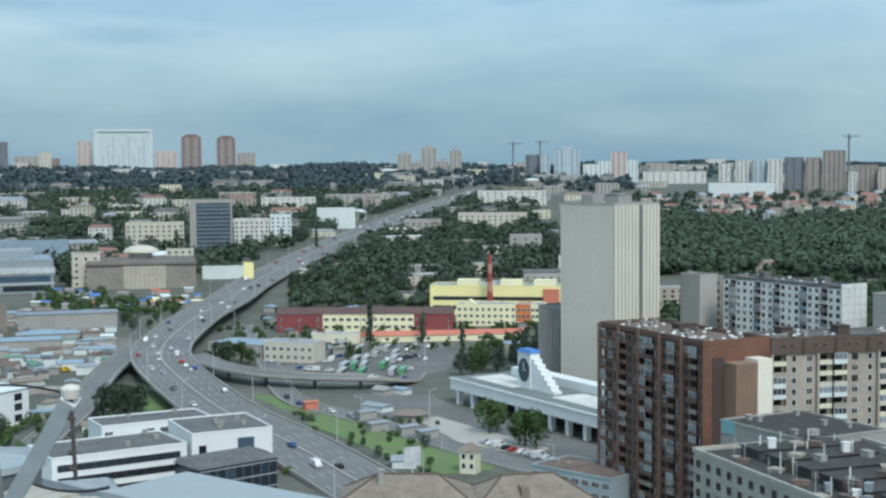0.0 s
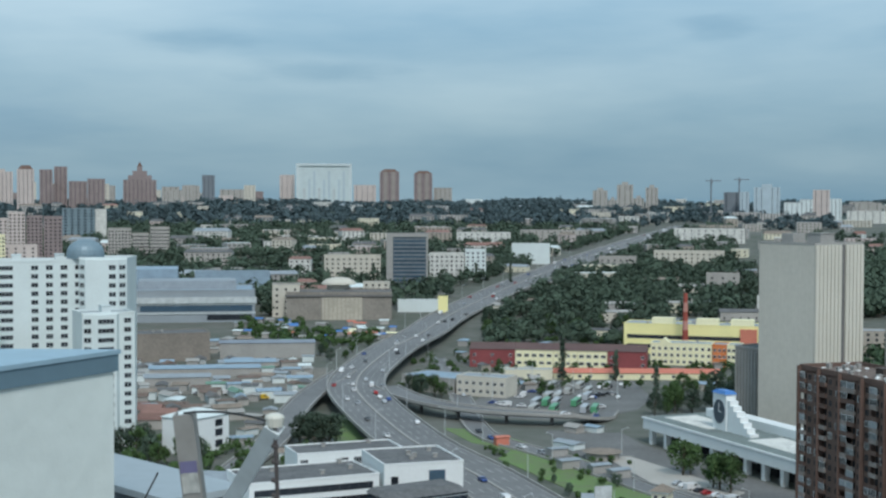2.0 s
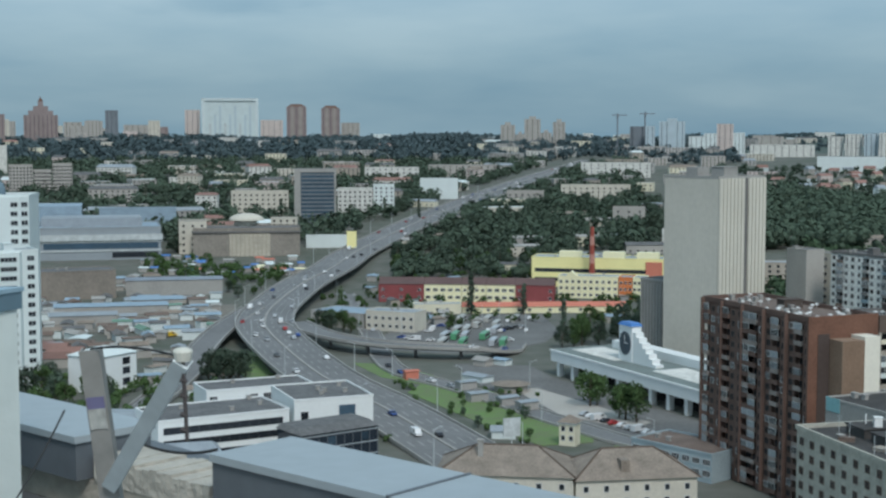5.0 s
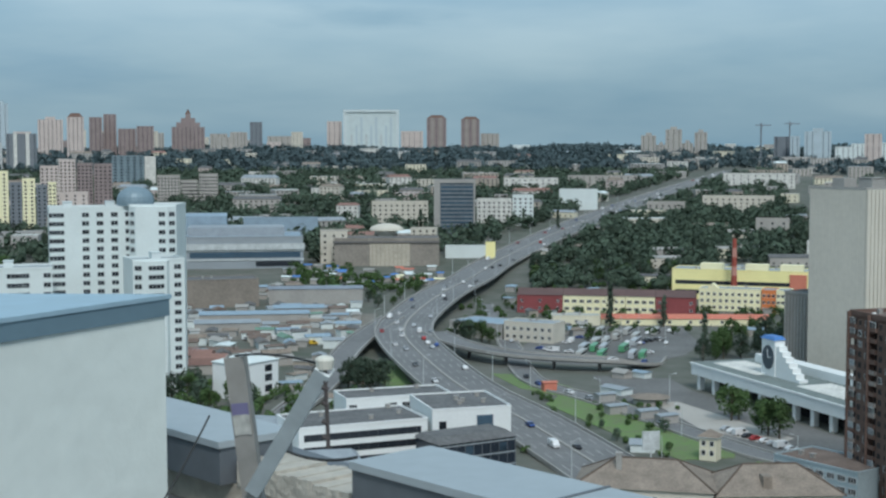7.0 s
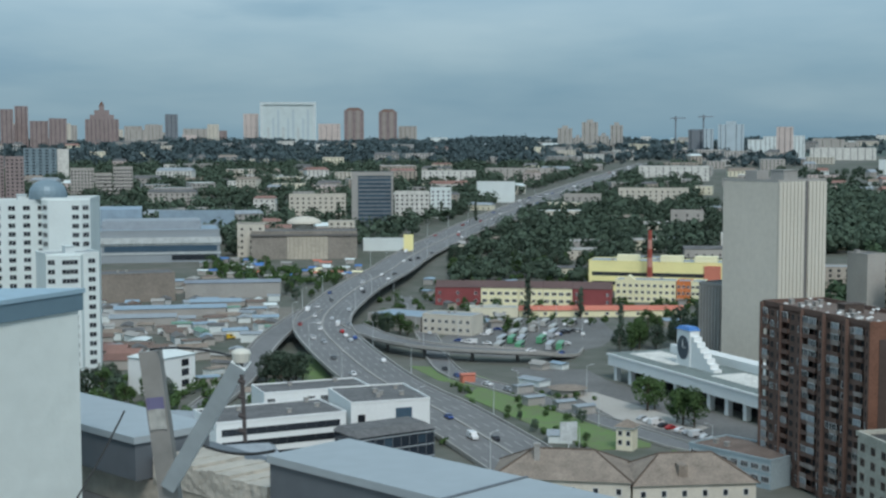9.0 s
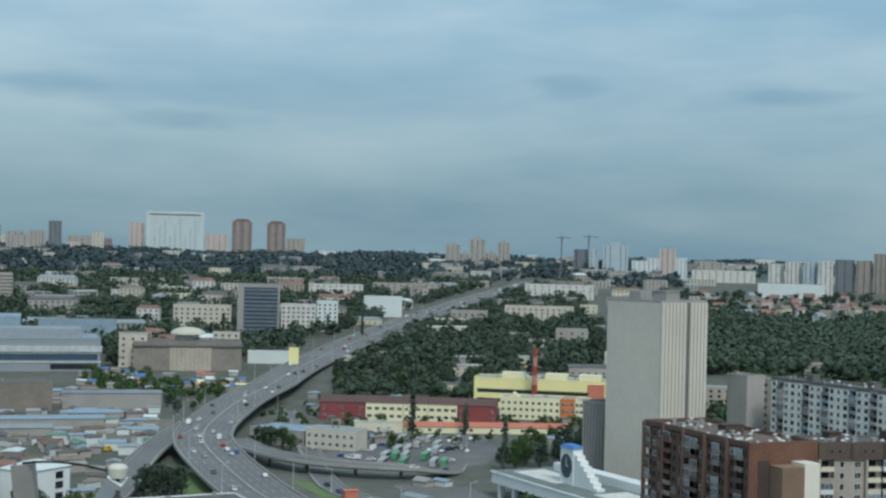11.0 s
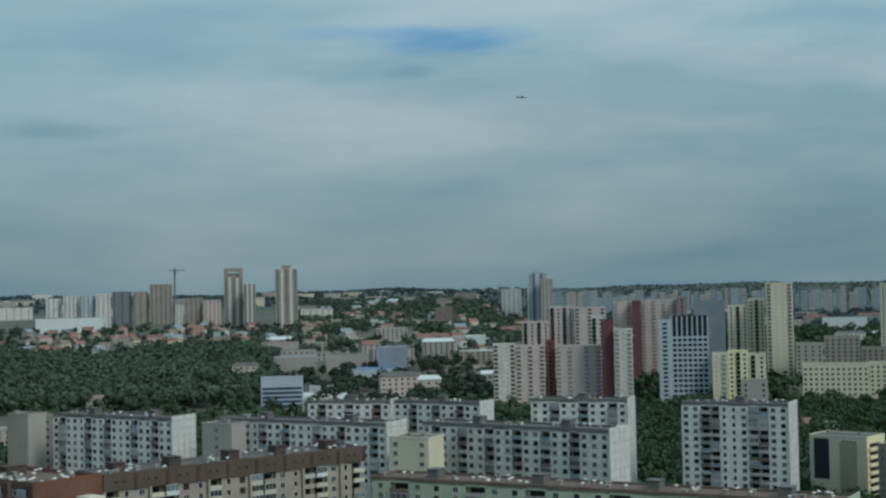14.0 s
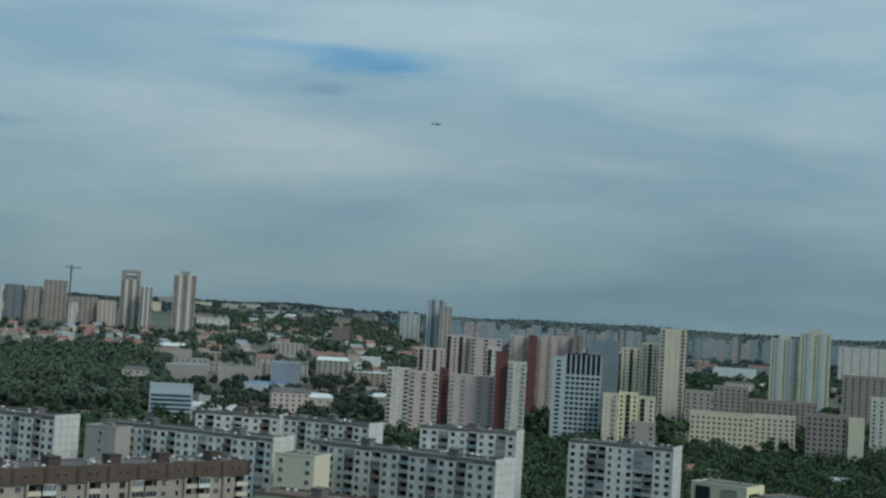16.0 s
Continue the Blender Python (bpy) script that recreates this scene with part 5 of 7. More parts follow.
tower("brown rounded apartment tower with a dark cap", -5.35, -4.55, 3300, 1.08, PINK_R, "wwwww", cap="dome", band=BRG)
tower("brown rounded apartment tower with a dark cap", -3.95, -3.2, 3300, 1.02, PINK_R, "wwwww", cap="dome", band=BRG)
tower("low tan houses beside the brown tower", -3.15, -2.4, 3350, 0.45, TAN, "wwww")
for a0, a1, e in ((3.33, 3.92, 0.36), (4.3, 4.95, 0.6), (5.45, 5.95, 0.48), (4.95, 5.4, 0.05), (3.95, 4.3, -0.02)):
    tower("beige apartment tower with a narrow top", a0, a1, 2600, e, TAN, "www", cap="hut", group="beige towers")
tower("dark unfinished concrete tower", 8.55, 9.15, 2280, 0.30, GREYD, "d.d")
tower("slim white-blue apartment tower", 9.18, 9.55, 2250, 0.32, BLUEG, "ww")
tower("broad white-blue apartment tower", 9.72, 10.75, 2240, 0.50, BLUEG, "ww.ww", cap="hut")
for a0, a1, e, mt in ((10.9, 11.5, -0.1, WHITE_T), (11.5, 12.0, 0.02, WHITE_T), (12.0, 12.65, 0.4, PINK), (12.65, 13.1, 0.05, WHITE_T)):
    tower("stepped white apartment houses with one pink tower", a0, a1, 2200, e, mt, "www")
for az, el in ((8.05, 0.85), (9.15, 0.9), (21.3, 1.03)):
    x, y = at(az, 1930 if az > 20 else 2280)
    z0 = height(x, y)
    top = 92 + math.hypot(x, y) * math.tan(radians(el))
    c = thing("tower_crane", "thin grey tower crane with a long jib", "crane", pose(x, y, z0 - 0.3, 0, 0, 10))
    part("mast", Geo().box(-0.9, 0.9, -0.9, 0.9, 0, top - z0), GREYD, c)
    part("jib", Geo().box(-9, 16, -0.6, 0.6, top - z0 - 4, top - z0 - 2.6), GREYD, c)
    part("cab", Geo().box(-1.4, 1.4, -2.4, -0.9, top - z0 - 7, top - z0 - 4), GREYD, c)

random.seed(77)
for k in range(34):
    a = -24 + 13.5 * random.random()
    tower("pale apartment block on the far skyline", a, a + random.uniform(0.3, 0.75), random.uniform(2750, 3700), random.uniform(0.05, 0.62), random.choice([TAN, PINK, PANEL, BEIGE_L, PINK_R]), "www", fh=4, side="", group="skyline blocks")
for k in range(16):
    a = random.choice((random.uniform(-2.5, 3), random.uniform(5.8, 8.4), random.uniform(13.2, 16)))
    tower("low pale block on the far skyline", a, a + random.uniform(0.3, 0.9), random.uniform(2700, 3700), random.uniform(-0.2, 0.08), random.choice([TAN, PANEL, BEIGE_L, WHITE_T]), "www", fh=4, side="", group="skyline blocks")
random.seed(3)

# middle distance, left
tower("grey office slab with a pale end", -17.95, -16.7, 1640, -0.42, mat("slate_glass_front", (0.17, 0.23, 0.26), 0.5), "ddddd", nm="office_building")
tower("pale end wall of the grey office slab", -16.68, -16.25, 1645, -0.45, PANEL, "")
for a0, a1, e in ((-16.2, -15.3, -1.25), (-15.25, -14.6, -1.45), (-14.55, -13.8, -1.2)):
    tower("beige five-storey apartment house", a0, a1, 1400, e, TAN, "wwwwwww", nm="apartment_building")
for a0, a1, e, mt in ((-22.5, -21.9, -1.05, YELLOW_P), (-21.85, -21.4, -1.5, GREYD), (-21.38, -20.9, -1.35, YELLOW_P), (-20.85, -20.45, -1.6, GREYD), (-20.4, -20.1, -1.5, YELLOW_P)):
    tower("pale yellow apartment house with dark glass bays", a0, a1, 1206, e, mt, "ww", nm="apartment_building")
for a0, a1, e, mt in ((-20.7, -20.0, -0.85, PINK), (-19.98, -19.35, -0.6, PINK), (-19.3, -18.7, -0.75, PINK_R), (-18.65, -17.95, -0.78, PINK_R), (-20.2, -18.9, -1.9, PINK)):
    tower("pink brick apartment house with stepped roofs", a0, a1, 1300 if e > -1.5 else 1240, e, mt, "wwww", nm="apartment_building")
hall = tower("large grey shopping hall with stepped sheet roofs", -15.2, -10.4, 965, -3.75, mat("hall_panel", (0.27, 0.30, 0.32), 0.6, var=0.12), "", depth=60, roof=ROOF_BL, nm="shopping_hall", cat="shopping hall")
part("window_band", Geo().box(4, hall.L - 2, -0.2, 0.1, 8, 12), GLASS_B, hall.ob, "dark glass band")
part("window_band", Geo().box(hall.L * 0.6, hall.L - 2, -0.25, 0.1, 2, 5.5), GLASS, hall.ob, "dark glass band")
part("fascia", Geo().box(-1, hall.L + 1, -1.4, 0, 13.5, 17.5), PANEL_B, hall.ob, "pale projecting fascia")
for z in (6.2, 12.2):
    part("stripe", Geo().box(2, hall.L + 0.5, -0.5, 0, z, z + 1.0), PANEL_B, hall.ob, "white stripe")
part("upper_hall", Geo().box(2, hall.L * 0.85, 20, 55, hall.H, hall.H + 6), ROOF_M, hall.ob)
part("upper_hall", Geo().box(-8, hall.L * 0.35, 62, 110, 0, hall.H + 12), ROOF_BL, hall.ob)
flat_house("brown brick market hall with a flat roof", at(-15.1, 795), at(-12.2, 800), 24, 16, mat("brown_market_wall", (0.23, 0.20, 0.17), 0.9, var=0.25, s1=0.1, s2=0.7), ROOF_G, "", 1, "market_hall", "market hall")
dm = tower("brown and beige stone market house with a flat roof", -9.15, -4.85, 972, -3.85, mat("brown_stone", (0.25, 0.225, 0.195), 0.9, var=0.3, s1=0.08, s2=0.6), "", depth=34, nm="market_house", cat="market", side="")
part("front_panel", Geo().box(dm.L * 0.34, dm.L * 0.72, -0.6, 0, 0, dm.H - 3.0), mat("beige_stone", (0.46, 0.42, 0.345), 0.9, var=0.25, s1=0.1, s2=0.8), dm.ob, "pale beige stone front")
for k in range(9):
    x = dm.L * (0.36 + 0.04 * k)
    part("pilaster", Geo().box(x, x + 0.5, -0.9, -0.6, 0, dm.H - 3.0), BEIGE, dm.ob)
part("cornice", Geo().box(-0.6, dm.L + 0.6, -1.2, 0, dm.H - 2.4, dm.H - 1.2), CONC_D, dm.ob, "dark cornice")
part("dome", Geo().tube((dm.L * 0.42, 40, 0), (dm.L * 0.5, 40, dm.H + 4), 8, 8, 24).dome((dm.L * 0.5, 40, dm.H + 4), 12.5, 5.0, 28, 6), BEIGE_L, dm.ob, "pale cream shallow dome")
flat_house("white stone corner house", at(-9.7, 985), at(-8.6, 985), 16, 23, BEIGE_L, ROOF_G, "www", 5, joined=True, kit=FAR)
gt = tower("dark grey office tower with a pale concrete frame", -5.04, -3.38, 1143, -1.46, mat("slate_facade", (0.165, 0.18, 0.19), 0.5, var=0.35, s1=0.2, s2=0.7), "", nm="office_tower", cat="office tower", depth=20)
part("frame", Geo().box(-0.5, 4.5, -0.8, 0, 0, gt.H + 1), CONC, gt.ob, "pale concrete edge")
part("frame", Geo().box(gt.L - 1.2, gt.L + 0.3, -0.8, 0, 0, gt.H + 1), CONC, gt.ob, "pale concrete edge")
part("frame", Geo().box(4.5, gt.L - 1.2, -0.8, 0, gt.H - 2, gt.H + 1), CONC, gt.ob, "pale concrete edge")
for f in range(13):
    part("window_band", Geo().box(5.0, gt.L - 1.6, -0.25, 0, 4 + f * 3.2, 5.7 + f * 3.2), GLASS_B, gt.ob, "bluish window band")
for a0, a1, d, e, mt, pt in ((-7.6, -5.3, 1215, -2.35, BEIGE_L, "wwwwwwwwww"), (-3.3, -1.9, 1205, -2.25, PANEL, "wwwwwww"), (-1.85, -1.0, 1215, -2.1, WHITE_T, "wwww"), (0.05, 1.6, 1355, -1.85, WHITE_T, ""),
                             (-2.2, 0.0, 1560, -1.35, PANEL, "wwwwwwwww"), (0.4, 3.2, 1620, -1.25, TAN, "wwwwwwwwwww"), (-12.8, -9.8, 1120, -3.0, ROOF_BL, ""), (3.6, 5.1, 1290, -2.35, TAN, "wwwwww"), (5.8, 8.6, 1330, -2.1, BEIGE_L, "wwwwwwwwwwww"),
                             (6.6, 9.4, 1640, -1.15, PANEL, "wwwwwwwwww"), (-4.6, -2.6, 1010, -4.2, WHITE_T, ""), (7.9, 9.2, 1120, -3.0, TAN, "www"), (-19.6, -16.6, 900, -4.4, TAN, "wwwwwwwwww"), (9.9, 11.5, 1020, -3.9, PANEL, "dddd")):
    tower("long flat-roofed town house with rows of windows", a0, a1, d, e, mt, pt, fh=3.4, depth=14, nm="building", cat="building", side="")
bb = flat_house("yellow billboard wall above the motorway", at(-2.95, 985), at(-2.55, 985), 2, 15, YELLOW, ROOF_M, "", 1, "billboard_wall", "billboard", vents=0, par=0.2)

# middle distance, right
for a0, a1, d, e, mt, pt in ((16.3, 16.9, 1870, -0.1, PANEL, "www"), (16.95, 17.6, 1860, 0.0, PANEL, "wwww"), (17.65, 18.2, 1850, 0.02, BLUEG, "www"), (18.22, 18.78, 1840, 0.05, PANEL, "www"), (15.9, 18.5, 1770, -0.88, WHITE_T, ""),
                             (18.85, 19.6, 1930, 0.12, GREYD, "w.w.w"), (19.65, 20.25, 1925, 0.1, BRG, "w.w.w"), (20.3, 21.2, 1920, 0.38, BRG, "wwwww"), (21.3, 21.6, 1850, -0.45, PANEL, "ww"), (21.65, 22.4, 1880, -0.2, BRG, "wwww"), (22.42, 23.1, 1870, -0.3, PINK, "wwww"),
                             (13.3, 15.8, 2150, -0.42, PANEL, "wwwwwwwww"), (13.6, 14.6, 2600, -0.1, TAN, "www"), (26.3, 27.6, 1900, -0.75, PANEL, "wwwww"), (31.75, 32.1, 1720, -0.85, PINK_R, "www"), (32.12, 32.5, 1725, -0.78, PINK_R, "www"), (34.5, 35.3, 2150, -0.12, PANEL_B, "wwww"),
                             (28.9, 29.8, 2700, -0.3, PINK, "www"), (30.5, 31.2, 2500, -0.35, TAN, "www")):
    tower("apartment house in the middle distance with many windows", a0, a1, d, e, mt, pt)
tower("tall grey apartment tower with a framed top", 23.25, 24.0, 1783, 0.55, BRG, "w.w.w", band=PANEL, cap="frame")
tower("lower apartment tower with bright white stripes", 24.03, 24.5, 1760, 0.32, BRG, "w.w", band=WHITE_T)
tower("tall grey apartment tower with pale stripes", 25.3, 26.2, 1762, 0.88, BRG, "w.w.w", band=PANEL, cap="hut")
tower("tall bluish tower with a wedge top", 35.55, 36.4, 2089, 0.48, BLUEG, "wwww", cap="hut", band=GREYD)
tower("tan apartment tower beside the bluish tower", 36.1, 36.6, 2070, 0.25, TAN, "www")
for a0, a1, d, e, mt, pt in ((34.1, 35.0, 1000, -2.40, PANEL, "lwwl"), (35.02, 36.2, 1003, -2.48, PINK, "lwlwl"), (36.25, 36.6, 1010, -2.3, DRED, "w"), (36.65, 38.45, 1005, -2.52, PINK, "lwlwwlwl"), (38.5, 38.98, 990, -1.5, DRED, ""), (39.0, 39.75, 985, -1.88, PANEL, "lwl"),
                             (35.3, 36.4, 1150, -1.5, PINK, "lwlw"), (36.42, 37.4, 1165, -0.92, PINK, "lwlw"), (37.42, 38.7, 1160, -0.98, PINK, "lwlwl"), (38.1, 38.6, 1060, -1.35, PANEL, "lw"), (39.0, 39.75, 1180, -0.78, PINK, "lwl"), (39.77, 40.1, 1170, -0.75, DRED, ""), (40.12, 41.55, 1190, -0.72, PINK, "lwlwlwl"), (41.57, 41.95, 1180, -0.62, PINK_R, "w")):
    tower("tall pink-grey panel apartment tower with balcony columns", a0, a1, d, e, mt, pt, fh=2.9, side="lw", group="pink towers", depth=16)
bg = tower("dark blue glass office tower with a white grid", 41.33, 42.75, 1010, -1.42, GLASS, "", nm="office_tower", cat="office tower", depth=22)
for k in range(14):
    part("transom", Geo().box(0, bg.L, -0.35, 0, 2 + k * 3.6, 3.5 + k * 3.6), BLUEG, bg.ob)
for k in range(8):
    x = bg.L * k / 7
    part("mullion", Geo().box(x - 0.5, x + 0.5, -0.5, 0, 0, bg.H + 1), BLUEG, bg.ob)
tower("pale blue side wing of the glass tower", 40.8, 41.3, 1008, -1.55, BLUEG, "d", nm="office_tower")
tower("plain grey slab behind the glass tower", 42.2, 43.45, 1060, -0.78, mat("blue_grey_slab", (0.20, 0.25, 0.28), 0.7), "", nm="office_tower", depth=18)
for a0, a1, d, e, mt, pt in ((42.9, 43.5, 1000, -2.9, CREAM, "wl"), (43.52, 44.3, 1003, -2.82, YELLOW_P, "wlw"), (44.32, 45.0, 1005, -2.95, CREAM, "lw"), (44.0, 45.05, 960, -4.0, TAN, "w.w")):
    tower("cream apartment house with balconies", a0, a1, d, e, mt, pt, group="cream house")
tower("slender cream apartment tower", 45.05, 46.1, 1206, -0.14, CREAM, "lwwl")
tower("cream apartment tower with balconies", 43.55, 44.35, 1230, -1.0, CREAM, "wlw")
tower("cream apartment tower with a stepped roof", 44.37, 45.0, 1228, -0.75, CREAM, "wlw")
tower("pale green-cream apartment tower with vertical glass strips", 49.4, 50.5, 1395, -0.25, GREENL, "w.w.w", band=BLUEG, cap="hut")
tower("pale green-cream apartment tower with a crowned roof", 50.52, 51.7, 1390, 0.02, GREENL, "w.w.w", band=BLUEG, cap="hut")
for a0, a1, d, e, mt, pt in ((46.4, 48.9, 1035, -3.4, CREAM, "wwwwwwwwwwww"), (48.92, 50.5, 1040, -3.35, CREAM, "wwwwwww"), (46.15, 47.2, 1180, -2.55, TAN, "wwww"), (47.25, 48.6, 1185, -2.3, BRG, "wwwwww"), (48.65, 51.3, 1200, -2.75, BRG, "wwwwwwwwwwww"),
                             (50.9, 52.45, 980, -3.15, BRG, "wwwwwww"), (52.5, 53.1, 978, -3.2, CREAM, ""), (53.3, 55.2, 1080, -2.35, PANEL, "wwwwwww"), (52.2, 54.6, 1300, -1.55, BRG, "wwwwwwwww"), (52.0, 54.0, 2300, -0.4, PANEL, "wwwwww"), (54.2, 56.2, 2300, -0.55, PANEL_B, "wwwwww"), (47.2, 48.9, 2000, -1.5, WHITE_T, "")):
    tower("five-storey apartment house among trees", a0, a1, d, e, mt, pt, nm="apartment_building", side="")
tower("tall brown brick apartment tower with balconies", 54.75, 57.2, 480, -2.5, mat("brown_grey_brick", (0.33, 0.27, 0.24), 0.9, var=0.3), "wwwwwww", fh=2.9, depth=20)
# wall colours of the horizon blocks carry the distance haze
FAR_BLOCK = [mat("far_block_haze_grey", (0.33, 0.38, 0.40), 0.9), mat("far_block_haze_blue", (0.27, 0.34, 0.38), 0.9), mat("far_block_haze_pink", (0.40, 0.37, 0.36), 0.9)]
for k in range(100):
    a = 35.6 + k * 0.21 + random.uniform(-0.1, 0.1)
    d = random.uniform(2700, 3300)
    p0, p1 = Vector(at(a, d)), Vector(at(a + random.uniform(0.15, 0.36), d))
    gz = height(*p0) - 0.5
    b = Block("tower_block", "far pale apartment block greyed for haze on the horizon ridge", tuple(p0), tuple(p1), 14, 92 + d * math.tan(radians(random.uniform(-0.58, -0.26))) - gz, "apartment building", z=gz, group="horizon blocks")
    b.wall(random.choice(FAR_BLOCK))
    b.facade("front", "w.w.w", max(2, int(b.H / 6)), FAR, z0=1.0, joined=True)

# hotels and brick houses by the trees
hk = flat_house("cream and olive office house with a dark glass front", (428, 405), (434.7, 381.5), 16, 29, CREAM, ROOF_G, "", 1, "office_building", "office", z=0)
part("curtain_wall", Geo().box(2, 8.5, -0.3, 0, 12, 28), GLASS, hk.ob, "dark glass front")
part("panel", Geo().box(13, hk.L - 4, -0.2, 0, 0, 27), mat("olive_panel", (0.34, 0.33, 0.25), 0.9), hk.ob, "olive panel")
hk.facade("front", "ssss", 9, {"s": WIN_S}, u0=14, u1=hk.L - 4)
for f in range(8):
    part("balcony", Geo().box(hk.L + 0.3, hk.L + 1.3, 1.0, 12.5, 2 + f * 3.1, 3.2 + f * 3.1), YELLOW_P, hk.ob, "cream balcony")
    part("glazing", Geo().box(hk.L + 0.25, hk.L + 0.36, 2.0, 11.5, 3.3 + f * 3.1, 4.9 + f * 3.1), GLASS, hk.ob)
part("end_wall", Geo().box(hk.L, hk.L + 0.3, 0, 16, 0, 29.6), YELLOW_P, hk.ob, "pale yellow end wall")
h2 = flat_house("brown brick apartment house with a cream end and yellow bays", (421, 364), (421.8, 333.6), 16, 29, mat("tan_brown_brick", (0.30, 0.25, 0.215), 0.9, var=0.2), ROOF_G, "wwwwwwww", 9, "apartment_building", "apartment building", z=0)
part("end_wall", Geo().box(h2.L, h2.L + 0.4, 0, 16, 0, 29.6), CREAM, h2.ob, "cream end wall")
for f in range(8):
    part("bay", Geo().box(h2.L + 0.4, h2.L + 1.5, 9.5, 15.0, 2.2 + f * 3.1, 3.6 + f * 3.1), mat("ochre_bay", (0.62, 0.44, 0.10), 0.85), h2.ob, "ochre yellow bay")
    part("glazing", Geo().box(h2.L + 0.38, h2.L + 0.5, 10.0, 14.5, 3.7 + f * 3.1, 5.1 + f * 3.1), GLASS, h2.ob)
flat_house("dark brown brick house among trees", (380, 415), (396, 391), 14, 27, mat("dark_brown_brick", (0.17, 0.125, 0.11), 0.9, var=0.2), ROOF_G, "wwwwww", 8, "apartment_building", "apartment building", z=0)
flat_house("pale yellow-green stair tower between the panel blocks", (226, 395), (233, 382), 10, 44, CREAM, ROOF_G, "w.w", 14, "apartment_building", "apartment building", z=0)
flat_house("small tan brick block between the panel blocks", (190, 464), (196, 452), 8, 46, TAN, ROOF_G, ".w.", 15, "apartment_building", "apartment building", z=0)
flat_house("tan brick block beside the library", (148, 560), (153, 549), 9, 46, TAN, ROOF_G, "", 1, "apartment_building", "apartment building", z=0)
flat_house("beige balcony block beside the library", (156, 570), (168, 552), 9, 44, BEIGE_L, ROOF_G, "wdwd", 14, "apartment_building", "apartment building", z=0)

# sheds, offices and the railway
ob_ = tower("white and blue striped office house", 24.65, 26.35, 970, -3.55, BLUEG, "", nm="office_building", cat="office", depth=18)
for k in range(6):
    part("window_band", Geo().box(1, ob_.L - 1, -0.2, 0, 2 + k * 3.0, 3.7 + k * 3.0), GLASS_B, ob_.ob, "blue window band")
for a0, a1, d, e, mt, rf in ((27.3, 29.0, 1205, -2.65, TAN, ROOF_G), (29.4, 30.6, 1180, -2.4, mat("blue_grey_shed", (0.25, 0.29, 0.33), 0.6), ROOF_M), (28.3, 30.2, 1160, -3.25, BLUEG, ROOF_BLUE), (26.6, 27.6, 1060, -3.95, PANEL_B, ROOF_M), (25.2, 26.9, 1180, -2.7, CONC, ROOF_M), (33.0, 33.8, 1420, -2.0, WHITE_T, WHITE_T), (24.7, 26.2, 1330, -2.1, TAN, ROOF_R)):
    tower("industrial shed with a sheet roof", a0, a1, d, e, mt, "", depth=24, roof=rf, nm="shed", cat="shed", par=0.4)
yard = [Vector((*at(27.8 + 0.62 * i, 1085 + 17 * i), height(*at(27.8 + 0.62 * i, 1085 + 17 * i)) + 0.2)) for i in range(12)]
solid("ground", ribbon(yard, [-75] * 12, [60] * 12, 0, 0.4), mat("railway_yard", (0.105, 0.09, 0.077), 0.95, var=0.35, s1=0.03, s2=0.3), "brown gravel railway yard", "ground", kind="structure")
for k in range(7):
    a, b = Vector(at(28.6 + k * 0.25, 1040 + k * 18)), Vector(at(34.4 + k * 0.2, 1230 + k * 22))
    ln = [Vector((*a.lerp(b, i / 12), height(*a.lerp(b, i / 12)) + 0.55)) for i in range(13)]
    tr = thing("railway_track", "rusty railway track on a brown gravel bed", "railway", group="railway tracks")
    part("gravel_bed", ribbon(ln, [-2.6] * 13, [2.6] * 13, 0, 0.6), mat("brown_ballast", (0.17, 0.13, 0.10), 0.95, var=0.3), tr)
    for s in (-0.76, 0.76):
        part("rail", ribbon(ln, [s - 0.08] * 13, [s + 0.08] * 13, 0.18, 0.18), STEEL, tr)
for k in range(9):
    a = Vector(at(29.5 + k * 0.42, 1075 + k * 14))
    w = Block("railway_wagon", "dark red-brown goods wagon on the track", tuple(a), tuple(a + Vector((9, 9.6))), 3, 4.2, "wagon", z=height(*a) + 0.7, group="wagons")
    w.wall(random.choice([DRED, CONC_D, BROWN]), z0=1.0)
    for x in (2, w.L - 2):
        part("bogie", Geo().box(x - 1.2, x + 1.2, 0.5, 2.5, 0, 1.0), DARK, w.ob)

# the aircraft in the sky
x, y = at(35.5, 1500)
ac = thing("aircraft", "small dark twin-engined aircraft in the sky", "aircraft", pose(x, y, 92 + 1500 * math.tan(radians(7.66)), 0, 0, -35))
part("fuselage", Geo().tube((-5, 0, 0), (4, 0, 0), 0.5, 0.7, 10).tube((4, 0, 0), (5.4, 0, 0), 0.7, 0.15, 10), GREYD, ac)
part("wing", Geo().box(-0.6, 1.3, -6, 6, 0.5, 0.7), GREYD, ac)
part("tail", Geo().box(-5, -4, -1.8, 1.8, 0.3, 0.45).box(-5.2, -4, -0.1, 0.1, 0.3, 2.0), GREYD, ac)

# ---- market stalls, kiosks, houses ----
random.seed(11)
STALL_R = [ROOF_M, ROOF_M, ROOF_HIP, WHITE_T, ROOF_B, ROOF_BL, ROOF_BL, CONC, CONC, ROOF_G, ROOF_G, ROOF_R, ROOF_B, CONC_D, mat("green_sheet", (0.14, 0.24, 0.18), 0.6), CONC]


